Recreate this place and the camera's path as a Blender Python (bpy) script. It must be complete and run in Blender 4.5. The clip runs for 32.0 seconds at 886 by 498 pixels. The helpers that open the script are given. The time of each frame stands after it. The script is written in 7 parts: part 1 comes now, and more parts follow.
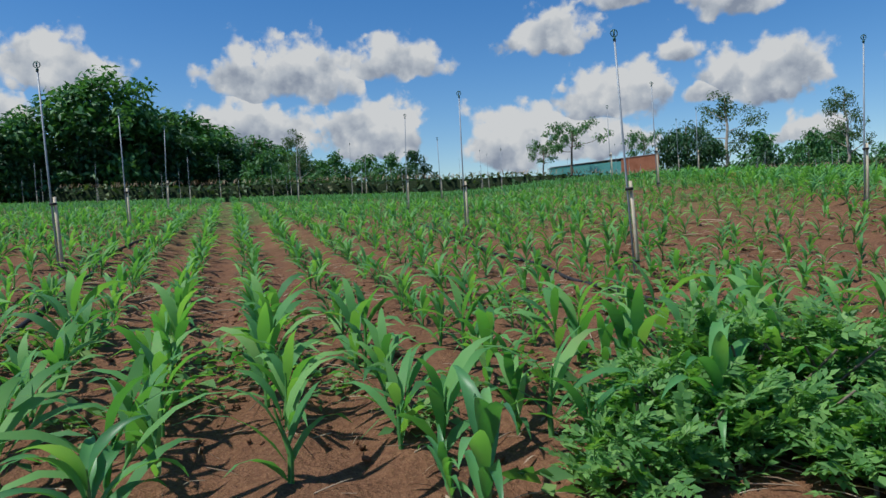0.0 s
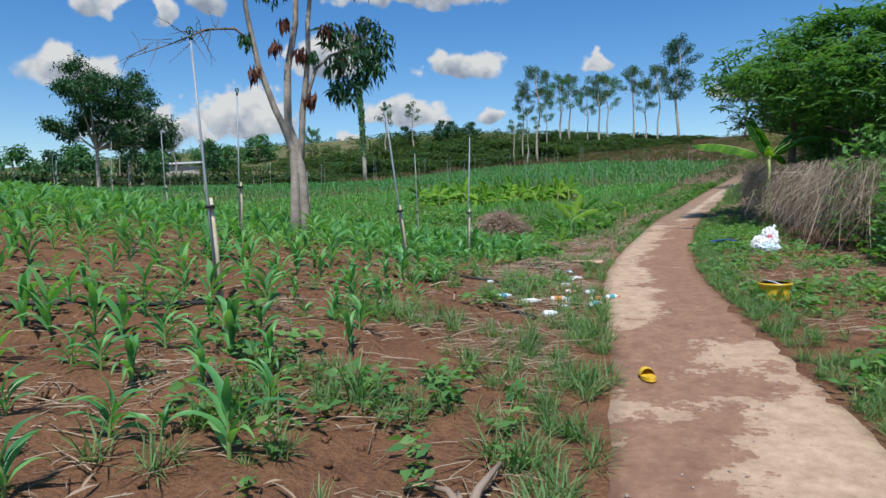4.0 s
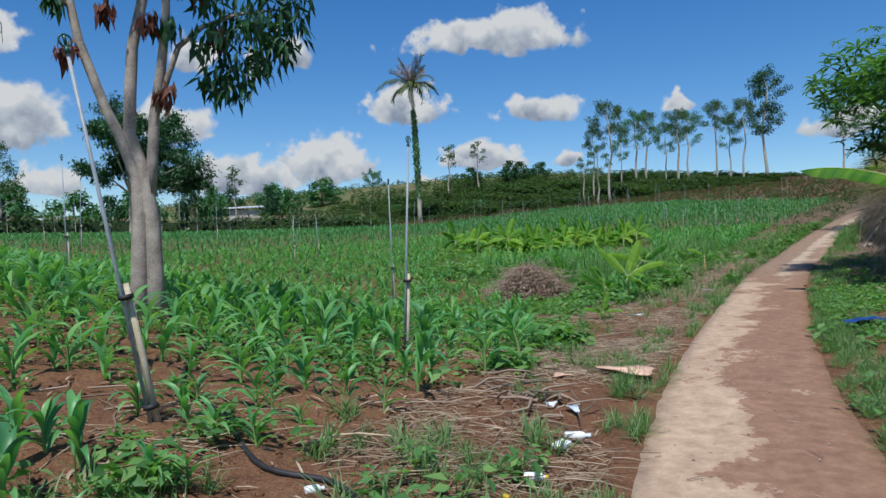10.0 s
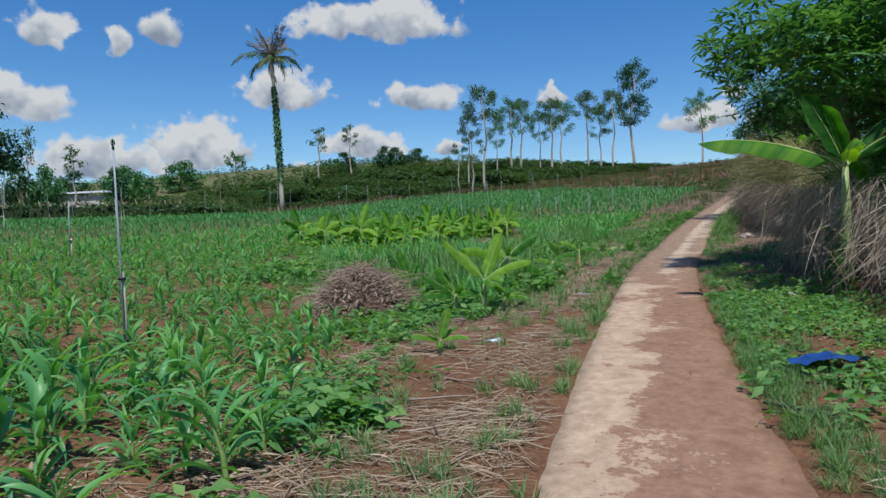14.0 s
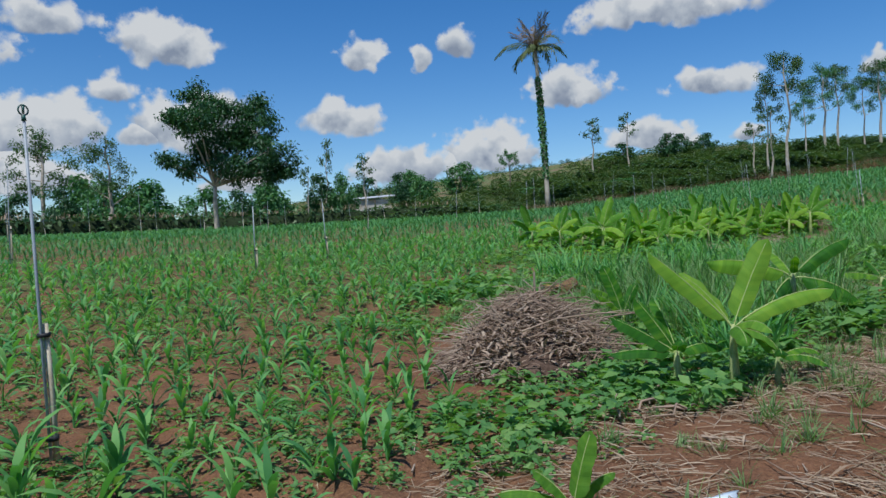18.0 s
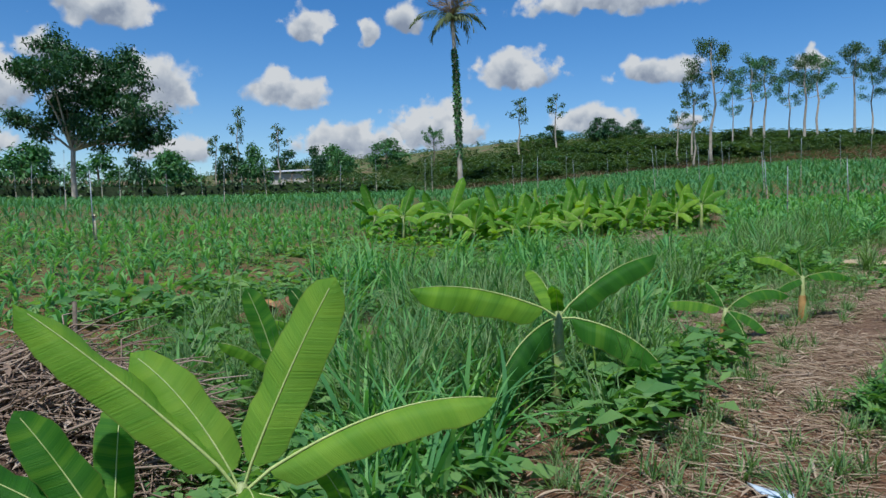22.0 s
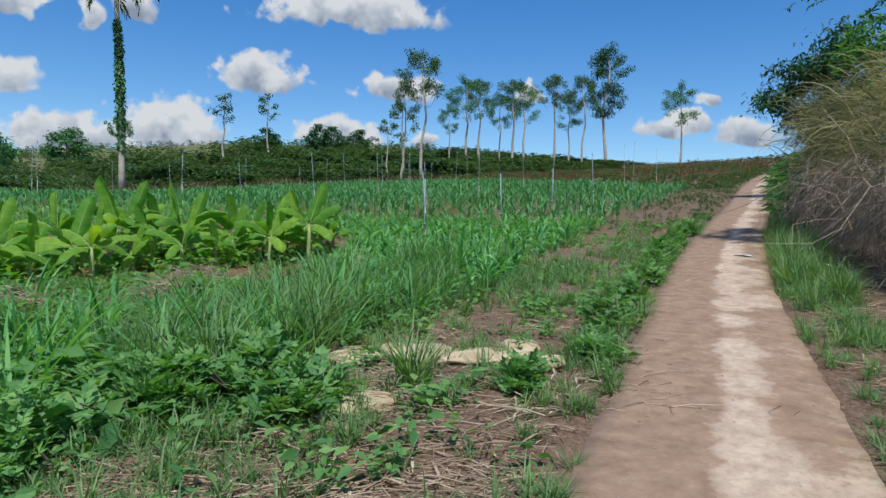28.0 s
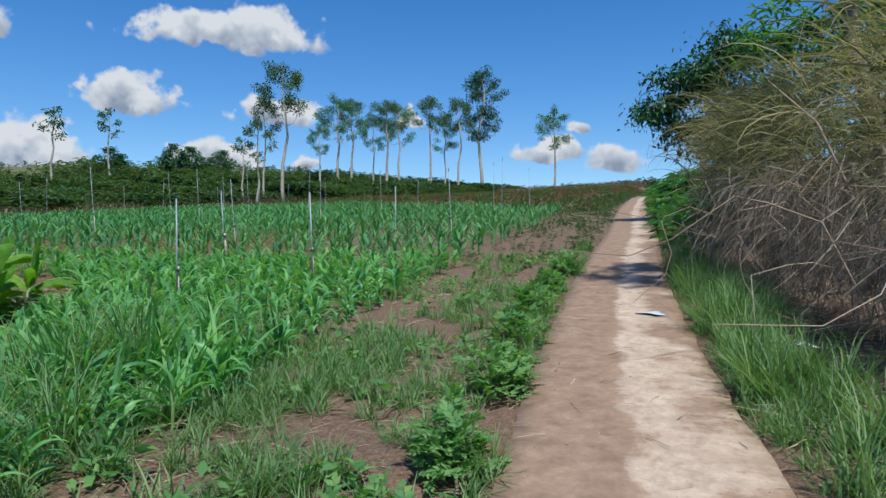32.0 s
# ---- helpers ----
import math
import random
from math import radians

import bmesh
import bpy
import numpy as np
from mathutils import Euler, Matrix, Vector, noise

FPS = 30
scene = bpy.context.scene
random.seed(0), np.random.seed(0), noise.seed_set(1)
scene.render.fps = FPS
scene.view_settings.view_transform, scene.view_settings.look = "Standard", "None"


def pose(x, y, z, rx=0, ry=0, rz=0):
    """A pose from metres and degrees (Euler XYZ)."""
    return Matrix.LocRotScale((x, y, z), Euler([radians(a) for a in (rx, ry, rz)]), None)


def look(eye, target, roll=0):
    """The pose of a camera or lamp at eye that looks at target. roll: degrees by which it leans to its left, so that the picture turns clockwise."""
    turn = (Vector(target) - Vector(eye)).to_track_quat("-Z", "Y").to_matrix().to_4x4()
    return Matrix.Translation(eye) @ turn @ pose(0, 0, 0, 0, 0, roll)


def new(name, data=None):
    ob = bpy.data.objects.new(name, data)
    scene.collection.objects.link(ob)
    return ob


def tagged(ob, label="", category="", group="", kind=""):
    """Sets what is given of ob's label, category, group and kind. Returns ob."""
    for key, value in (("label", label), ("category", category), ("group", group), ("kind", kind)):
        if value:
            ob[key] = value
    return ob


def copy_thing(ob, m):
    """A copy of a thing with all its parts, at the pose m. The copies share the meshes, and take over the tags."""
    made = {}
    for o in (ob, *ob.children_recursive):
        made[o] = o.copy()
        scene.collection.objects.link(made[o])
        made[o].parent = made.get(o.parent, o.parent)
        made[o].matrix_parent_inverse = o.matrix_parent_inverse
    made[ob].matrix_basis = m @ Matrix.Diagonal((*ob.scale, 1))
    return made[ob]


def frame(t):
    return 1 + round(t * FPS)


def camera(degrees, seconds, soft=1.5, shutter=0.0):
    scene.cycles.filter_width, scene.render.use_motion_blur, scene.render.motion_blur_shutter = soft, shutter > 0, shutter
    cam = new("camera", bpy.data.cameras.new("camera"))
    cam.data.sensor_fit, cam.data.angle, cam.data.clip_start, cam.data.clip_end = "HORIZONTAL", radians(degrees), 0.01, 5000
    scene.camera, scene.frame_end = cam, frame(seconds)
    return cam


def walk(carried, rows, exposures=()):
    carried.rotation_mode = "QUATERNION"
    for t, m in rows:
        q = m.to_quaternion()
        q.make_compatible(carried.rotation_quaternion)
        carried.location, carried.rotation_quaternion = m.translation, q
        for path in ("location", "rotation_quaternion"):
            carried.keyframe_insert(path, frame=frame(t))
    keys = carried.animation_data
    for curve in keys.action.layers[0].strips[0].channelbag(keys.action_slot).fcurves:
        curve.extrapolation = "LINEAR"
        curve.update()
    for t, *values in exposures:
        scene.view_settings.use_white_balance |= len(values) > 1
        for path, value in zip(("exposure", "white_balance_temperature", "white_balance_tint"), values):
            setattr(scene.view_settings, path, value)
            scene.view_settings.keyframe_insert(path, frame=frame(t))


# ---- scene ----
cam = camera(65.2, 32.0)
PATH = [
    (0, pose(-0.000, 0.000, 1.487, 88.28, 2.18, -0.00)),
    (0.5, pose(0.009, -0.002, 1.484, 88.02, 1.97, -1.75)),
    (1, pose(0.009, -0.014, 1.484, 88.17, 1.71, -3.50)),
    (1.5, pose(0.080, -0.012, 1.481, 88.30, 2.86, -10.15)),
    (2, pose(0.324, -0.013, 1.479, 87.29, 1.49, -27.60)),
    (2.5, pose(0.633, -0.031, 1.456, 85.50, 0.29, -44.83)),
    (3, pose(0.972, -0.008, 1.433, 85.95, 0.06, -56.44)),
    (3.5, pose(1.327, -0.000, 1.427, 86.90, 0.78, -62.87)),
    (4, pose(1.758, 0.054, 1.447, 87.12, 1.36, -64.25)),
    (4.5, pose(2.257, 0.107, 1.490, 87.51, 2.11, -65.35)),
    (6.5, pose(4.182, 0.342, 1.557, 88.91, 2.67, -58.77)),
    (7, pose(4.679, 0.418, 1.562, 88.44, 2.96, -47.16)),
    (7.5, pose(5.153, 0.483, 1.588, 87.93, 0.74, -41.31)),
    (8, pose(5.604, 0.565, 1.621, 88.79, -1.04, -41.01)),
    (8.5, pose(6.099, 0.649, 1.656, 90.09, -1.10, -42.57)),
    (9, pose(6.580, 0.756, 1.656, 90.28, -0.10, -48.13)),
    (9.5, pose(7.118, 0.886, 1.664, 90.60, 1.21, -54.12)),
    (10, pose(7.605, 1.037, 1.679, 90.79, 1.46, -57.88)),
    (10.5, pose(8.091, 1.187, 1.705, 90.79, 1.94, -62.10)),
    (11, pose(8.591, 1.310, 1.733, 90.79, 2.11, -63.29)),
    (11.5, pose(9.098, 1.448, 1.758, 90.29, 2.20, -64.49)),
    (12, pose(9.627, 1.538, 1.775, 89.62, 2.69, -65.73)),
    (12.5, pose(10.146, 1.664, 1.781, 89.17, 2.74, -66.45)),
    (13, pose(10.682, 1.758, 1.793, 89.09, 3.43, -67.15)),
    (13.5, pose(11.210, 1.840, 1.812, 89.54, 2.14, -66.81)),
    (14, pose(11.718, 1.939, 1.833, 89.51, 1.75, -67.68)),
    (14.5, pose(12.266, 2.015, 1.855, 89.67, 2.04, -67.84)),
    (16.5, pose(14.698, 2.558, 1.939, 89.55, 2.96, -69.01)),
    (17, pose(15.315, 2.728, 1.958, 89.38, 3.25, -62.59)),
    (17.5, pose(15.871, 2.886, 1.977, 89.62, 3.50, -54.41)),
    (18, pose(16.443, 3.026, 2.008, 90.07, 2.57, -44.22)),
    (18.5, pose(17.025, 3.112, 2.045, 90.86, 1.55, -38.35)),
    (19, pose(17.609, 3.131, 2.047, 90.93, -0.04, -35.42)),
    (19.5, pose(18.232, 3.208, 2.050, 90.79, 0.57, -34.89)),
    (20, pose(18.832, 3.263, 2.035, 90.37, 0.62, -35.25)),
    (20.5, pose(19.439, 3.321, 2.039, 89.33, 0.35, -37.82)),
    (21, pose(20.073, 3.393, 2.063, 88.89, 0.63, -41.79)),
    (21.5, pose(20.686, 3.424, 2.108, 88.58, 0.35, -44.23)),
    (22, pose(21.271, 3.479, 2.159, 88.17, 0.69, -48.97)),
    (22.5, pose(21.855, 3.487, 2.199, 88.17, 0.31, -48.72)),
    (23, pose(22.412, 3.517, 2.235, 89.05, -0.03, -42.05)),
    (23.5, pose(22.972, 3.492, 2.252, 89.19, -0.03, -34.17)),
    (24, pose(23.529, 3.480, 2.274, 88.73, -0.26, -29.93)),
    (24.5, pose(24.134, 3.457, 2.300, 88.53, -0.26, -28.80)),
    (25, pose(24.776, 3.433, 2.336, 87.95, 0.03, -29.92)),
    (25.5, pose(25.476, 3.407, 2.387, 87.70, 0.46, -38.26)),
    (26, pose(26.177, 3.390, 2.434, 87.56, -0.17, -49.73)),
    (26.5, pose(26.851, 3.445, 2.499, 88.15, -0.43, -60.42)),
    (28.5, pose(29.496, 3.547, 2.549, 89.06, -0.49, -71.46)),
    (29, pose(30.143, 3.554, 2.600, 89.35, -0.12, -74.29)),
    (29.5, pose(30.795, 3.519, 2.644, 89.88, -1.16, -77.44)),
    (30, pose(31.390, 3.518, 2.703, 89.83, -0.82, -80.75)),
    (30.5, pose(32.015, 3.513, 2.743, 89.64, -0.35, -81.95)),
    (31, pose(32.708, 3.561, 2.797, 89.25, 0.17, -82.26)),
    (31.5, pose(33.384, 3.589, 2.845, 89.78, 0.45, -80.66)),
    (32, pose(34.059, 3.631, 2.889, 91.00, 0.18, -79.62)),
]
walk(cam, PATH, ((0, 0.36, 6350, 8), (4, 0.54, 6400, 8), (9, 0.42, 6250, 8), (17, 0.42, 6200, 8), (19.5, 0.30, 6050, 8), (22, 0.42, 6150, 8), (26, 0.50, 6200, 8), (32, 0.58, 6050, 8)))
rng = np.random.default_rng(7)

# ---------------- light ----------------
SUN_AZ, SUN_EL = -112.0, 60.0        # degrees from +y towards +x, and above the horizon
sun = new("sun", bpy.data.lights.new("sun", "SUN"))
sun.data.energy, sun.data.angle, sun.data.color = 3.45, radians(1.5), (0.985, 0.955, 0.915)
to_sun = Vector((math.sin(radians(SUN_AZ)) * math.cos(radians(SUN_EL)),
                 math.cos(radians(SUN_AZ)) * math.cos(radians(SUN_EL)), math.sin(radians(SUN_EL))))
sun.matrix_world = look(to_sun * 100, (0, 0, 0))

# cumulus clouds: azimuth, elevation, half width, half height in degrees
CLOUDS_NORTH = [(-28.8, 12.7, 4.2, 2.4), (-31.7, 9, 2.4, 1.6), (-12.4, 13.0, 6.4, 2.6), (-3.6, 13.6, 4.6, 1.7),
                (-15, 8.7, 6.4, 2.2), (-5.5, 8.2, 5.2, 2.6), (6.6, 7.2, 4.3, 2.6), (9.4, 15.2, 4.2, 1.8),
                (14, 10.2, 4.6, 2.4), (19.4, 13.1, 2.4, 1.1), (25, 10.9, 5.2, 2.3), (23.5, 16.6, 4.1, 1.8),
                (15, 17.6, 3.2, 1.3), (28, 6.2, 3.1, 1.2), (13, 6.6, 6, 1.5), (20.9, 9.7, 1.4, 1.1), (-22, 5, 6, 1.4)]
CLOUDS_EAST = [(37, 11.0, 3.4, 1.5), (37.9, 16.2, 1.9, 1.3), (42.7, 15.6, 1.1, 1), (46.2, 16.6, 1.9, 1.1),
               (42, 7.2, 5.0, 1.6), (48.5, 8.1, 4.4, 2.0), (55, 12.5, 4.0, 1.4), (62.4, 17.6, 7.4, 1.6),
               (66.1, 12.1, 3.7, 1.2), (77, 11.7, 1.5, 0.9), (61.5, 8.3, 3.5, 1.1), (68.5, 8, 1.4, 0.7),
               (88.4, 9, 2.9, 1.1), (91, 10.7, 1.1, 0.5), (93.5, 8.2, 2.2, 1.4), (57, 6.5, 0.9, 0.6)]
CLOUDS_BEHIND = [(-60, 12, 8, 3), (-90, 9, 9, 2.5), (-120, 14, 7, 3), (-150, 8, 9, 2.4), (125, 10, 8, 2.6),
                 (155, 13, 7, 2.6), (178, 8, 9, 2.4), (-40, 26, 7, 3), (60, 30, 8, 3), (130, 28, 8, 3), (-130, 30, 8, 3)]

world = bpy.data.worlds.new("sky")
scene.world = world
world.use_nodes = True


def sky_nodes(nt):
    N, L = nt.nodes, nt.links
    N.clear()

    def nd(kind, **kw):
        n = N.new(kind)
        for k, v in kw.items():
            if k == "op":
                n.operation = v
            elif k == "ins":
                for i, val in v.items():
                    if hasattr(val, "links"):
                        L.new(val, n.inputs[i])
                    else:
                        n.inputs[i].default_value = val
        return n
    out = N.new("ShaderNodeOutputWorld")
    sky = N.new("ShaderNodeTexSky")
    sky.sky_type, sky.sun_disc = "NISHITA", False
    sky.sun_elevation, sky.sun_rotation = radians(SUN_EL), radians(SUN_AZ)
    sky.air_density, sky.dust_density, sky.ozone_density = 1.0, 0.4, 2.4
    co = N.new("ShaderNodeTexCoord").outputs["Generated"]
    sep = nd("ShaderNodeSeparateXYZ", ins={0: co})
    az = nd("ShaderNodeMath", op="ARCTAN2", ins={0: sep.outputs[0], 1: sep.outputs[1]})
    el = nd("ShaderNodeMath", op="ARCSINE", ins={0: sep.outputs[2]})
    ae = nd("ShaderNodeCombineXYZ", ins={0: az.outputs[0], 1: el.outputs[0]})
    aed = nd("ShaderNodeVectorMath", op="SCALE", ins={0: ae.outputs[0], 3: 57.29578})
    big = nd("ShaderNodeTexNoise", ins={"Vector": co, "Scale": 13.0, "Detail": 2.0, "Roughness": 0.5})
    fine = nd("ShaderNodeTexNoise", ins={"Vector": co, "Scale": 31.0, "Detail": 8.0, "Roughness": 0.56})
    off = nd("ShaderNodeVectorMath", op="MULTIPLY_ADD", ins={0: big.outputs["Color"], 1: (3.4, 2.2, 0), 2: (-1.7, -1.1, 0)})
    pos = nd("ShaderNodeVectorMath", op="ADD", ins={0: aed.outputs[0], 1: off.outputs[0]})
    flat = nd("ShaderNodeVectorMath", op="MULTIPLY", ins={0: pos.outputs[0], 1: (1, 1, 0)})
    best = vec = None
    for a, e, w, h in CLOUDS_NORTH + CLOUDS_EAST + CLOUDS_BEHIND:
        e, h = e - h * .28, h * 1.3
        v = nd("ShaderNodeVectorMath", op="MULTIPLY_ADD",
               ins={0: flat.outputs[0], 1: (1 / (w * 1.08), 1 / (h * 1.10), 0), 2: (-a / (w * 1.08), -e / (h * 1.10), 0)})
        low = nd("ShaderNodeVectorMath", op="MULTIPLY", ins={0: v.outputs[0], 1: (1, -1.8, 0)})
        cut = nd("ShaderNodeVectorMath", op="MAXIMUM", ins={0: v.outputs[0], 1: low.outputs[0]})
        d = nd("ShaderNodeVectorMath", op="LENGTH", ins={0: cut.outputs[0]}).outputs["Value"]
        if best is None:
            best, vec = d, v.outputs[0]
            continue
        less = nd("ShaderNodeMath", op="LESS_THAN", ins={0: d, 1: best})
        mix = N.new("ShaderNodeMix")
        mix.data_type = "VECTOR"
        L.new(less.outputs[0], mix.inputs["Factor"])
        L.new(vec, mix.inputs[4])
        L.new(v.outputs[0], mix.inputs[5])
        vec = mix.outputs[1]
        best = nd("ShaderNodeMath", op="MINIMUM", ins={0: d, 1: best}).outputs[0]
    # billowing edge: the field minus fine noise
    warp = nd("ShaderNodeVectorMath", op="MULTIPLY_ADD", ins={0: fine.outputs["Color"], 1: (.035, .035, .035), 2: co})
    puff = nd("ShaderNodeTexVoronoi", ins={"Vector": warp.outputs[0], "Scale": 30.0})
    puff.feature = "SMOOTH_F1"
    bud = nd("ShaderNodeTexVoronoi", ins={"Vector": warp.outputs[0], "Scale": 78.0})
    bud.feature = "SMOOTH_F1"
    billow = nd("ShaderNodeMath", op="MULTIPLY_ADD", ins={0: bud.outputs["Distance"], 1: 0.42, 2: puff.outputs["Distance"]})
    rough = nd("ShaderNodeMath", op="MULTIPLY_ADD", ins={0: fine.outputs[0], 1: 1.2, 2: -0.6})
    puffy = nd("ShaderNodeMath", op="MULTIPLY_ADD", ins={0: billow.outputs[0], 1: 0.62, 2: -0.36})
    rough = nd("ShaderNodeMath", op="ADD", ins={0: rough.outputs[0], 1: puffy.outputs[0]})
    edge = nd("ShaderNodeMath", op="ADD", ins={0: best, 1: rough.outputs[0]})
    cover = nd("ShaderNodeMapRange", ins={0: edge.outputs[0], 1: 1.02, 2: 0.70, 3: 0.0, 4: 1.0})
    cover.interpolation_type = "SMOOTHSTEP"
    vy = nd("ShaderNodeSeparateXYZ", ins={0: vec}).outputs[1]
    lit = nd("ShaderNodeMath", op="MULTIPLY_ADD", ins={0: fine.outputs[0], 1: 1.7, 2: -0.75})
    lit2 = nd("ShaderNodeMath", op="ADD", ins={0: vy, 1: lit.outputs[0]})
    crease = nd("ShaderNodeMath", op="MULTIPLY_ADD", ins={0: billow.outputs[0], 1: -1.1, 2: lit2.outputs[0]})
    lit3 = nd("ShaderNodeMath", op="MULTIPLY_ADD", ins={0: best, 1: 0.45, 2: crease.outputs[0]})
    ramp = N.new("ShaderNodeValToRGB")
    ramp.color_ramp.elements[0].position, ramp.color_ramp.elements[0].color = 0.0, (0.36, 0.42, 0.54, 1)
    ramp.color_ramp.elements[1].position, ramp.color_ramp.elements[1].color = 0.75, (0.97, 0.975, 0.985, 1)
    m = ramp.color_ramp.elements.new(0.38)
    m.color = (0.66, 0.71, 0.79, 1)
    L.new(nd("ShaderNodeMapRange", ins={0: lit3.outputs[0], 1: -0.95, 2: 0.36, 3: 0.0, 4: 1.0}).outputs[0], ramp.inputs[0])
    hue = nd("ShaderNodeHueSaturation", ins={0: 0.506, 1: 1.37, 2: 1.0, 4: sky.outputs[0]})
    bg = nd("ShaderNodeBackground", ins={0: hue.outputs[0], 1: 0.091})
    bc = nd("ShaderNodeBackground", ins={0: ramp.outputs[0], 1: 0.49})
    ms = N.new("ShaderNodeMixShader")
    L.new(cover.outputs[0], ms.inputs[0])
    L.new(bg.outputs[0], ms.inputs[1])
    L.new(bc.outputs[0], ms.inputs[2])
    L.new(ms.outputs[0], out.inputs[0])


sky_nodes(world.node_tree)

# ---------------- materials ----------------


class Nodes:
    """Short hand to wire a material."""

    def __init__(self, name):
        self.mat = bpy.data.materials.new(name)
        self.mat.use_nodes = True
        self.t = self.mat.node_tree
        self.bsdf = self.t.nodes["Principled BSDF"]
        self.out = self.t.nodes["Material Output"]

    def add(self, kind, ins=None, **props):
        n = self.t.nodes.new(kind)
        if "op" in props:
            n.operation = props["op"]
        if "interp" in props:
            n.interpolation_type = props["interp"]
        if "data" in props:
            n.data_type = props["data"]
        for i, v in (ins or {}).items():
            if hasattr(v, "links"):
                self.t.links.new(v, n.inputs[i])
            else:
                n.inputs[i].default_value = v
        return n

    def noise(self, co, scale, detail=4.0, rough=0.55):
        return self.add("ShaderNodeTexNoise", {"Vector": co, "Scale": scale, "Detail": detail, "Roughness": rough}).outputs[0]

    def ramp(self, fac, stops):
        n = self.t.nodes.new("ShaderNodeValToRGB")
        e = n.color_ramp.elements
        e[0].position, e[0].color = stops[0][0], (*stops[0][1], 1)
        e[1].position, e[1].color = stops[-1][0], (*stops[-1][1], 1)
        for p, c in stops[1:-1]:
            e.new(p).color = (*c, 1)
        self.t.links.new(fac, n.inputs[0])
        return n.outputs[0]

    def mix(self, fac, a, b):
        n = self.add("ShaderNodeMix", data="RGBA")
        for i, v in ((0, fac), (6, a), (7, b)):
            if hasattr(v, "links"):
                self.t.links.new(v, n.inputs[i])
            else:
                n.inputs[i].default_value = v if i == 0 else (*v, 1)
        return n.outputs[2]

    def bump(self, h, strength=0.4, dist=0.02):
        n = self.add("ShaderNodeBump", {"Height": h, "Strength": strength, "Distance": dist})
        self.t.links.new(n.outputs[0], self.bsdf.inputs["Normal"])

    def finish(self, color, rough=0.8, spec=0.3, metal=0.0):
        b = self.bsdf
        if hasattr(color, "links"):
            self.t.links.new(color, b.inputs["Base Color"])
        else:
            b.inputs["Base Color"].default_value = (*color, 1)
        if hasattr(rough, "links"):
            self.t.links.new(rough, b.inputs["Roughness"])
        else:
            b.inputs["Roughness"].default_value = rough
        b.inputs["Specular IOR Level"].default_value = spec
        b.inputs["Metallic"].default_value = metal
        return self.mat

    def thin(self, color, share=0.35, tint=(1.25, 1.35, 0.45)):
        """Lets light through, as a leaf does."""
        tl = self.add("ShaderNodeBsdfTranslucent")
        mul = self.add("ShaderNodeVectorMath", {0: color, 1: tint}, op="MULTIPLY")
        self.t.links.new(mul.outputs[0], tl.inputs[0])
        ms = self.add("ShaderNodeMixShader", {0: share})
        self.t.links.new(self.bsdf.outputs[0], ms.inputs[1])
        self.t.links.new(tl.outputs[0], ms.inputs[2])
        self.t.links.new(ms.outputs[0], self.out.inputs[0])

    def pos(self):
        return self.add("ShaderNodeNewGeometry").outputs["Position"]

    def obj(self):
        return self.add("ShaderNodeTexCoord").outputs["Object"]

    def island(self):
        return self.add("ShaderNodeNewGeometry").outputs["Random Per Island"]

    def rand(self):
        return self.add("ShaderNodeObjectInfo").outputs["Random"]


def leaf_mat(name, stops, share=0.35, rough=0.5, spec=0.35, tint=(1.25, 1.35, 0.45), single=False, scale=3.0):
    n = Nodes(name)
    r = n.rand() if single else n.island()
    patch = n.noise(n.pos(), scale, 3.0)
    f = n.add("ShaderNodeMath", {0: r, 1: 0.62, 2: 0.0}, op="MULTIPLY_ADD")
    f2 = n.add("ShaderNodeMath", {0: patch, 1: 0.55, 2: f.outputs[0]}, op="MULTIPLY_ADD")
    f3 = n.add("ShaderNodeMath", {0: f2.outputs[0], 1: 0.1}, op="SUBTRACT")
    c = n.ramp(f3.outputs[0], stops)
    n.finish(c, rough, spec)
    n.thin(c, share, tint)
    return n.mat


def plain_mat(name, a, b, scale=6.0, rough=0.8, spec=0.25, bump=0.3, dist=0.01, fine=8.0, local=False):
    n = Nodes(name)
    co = n.obj() if local else n.pos()
    p = n.noise(co, scale, 5.0)
    q = n.noise(co, scale * fine, 3.0)
    m = n.add("ShaderNodeMath", {0: q, 1: 0.45, 2: p}, op="MULTIPLY_ADD")
    c = n.ramp(m.outputs[0], [(0.45, a), (0.95, b)])
    n.finish(c, rough, spec)
    if bump:
        n.bump(m.outputs[0], bump, dist)
    return n.mat


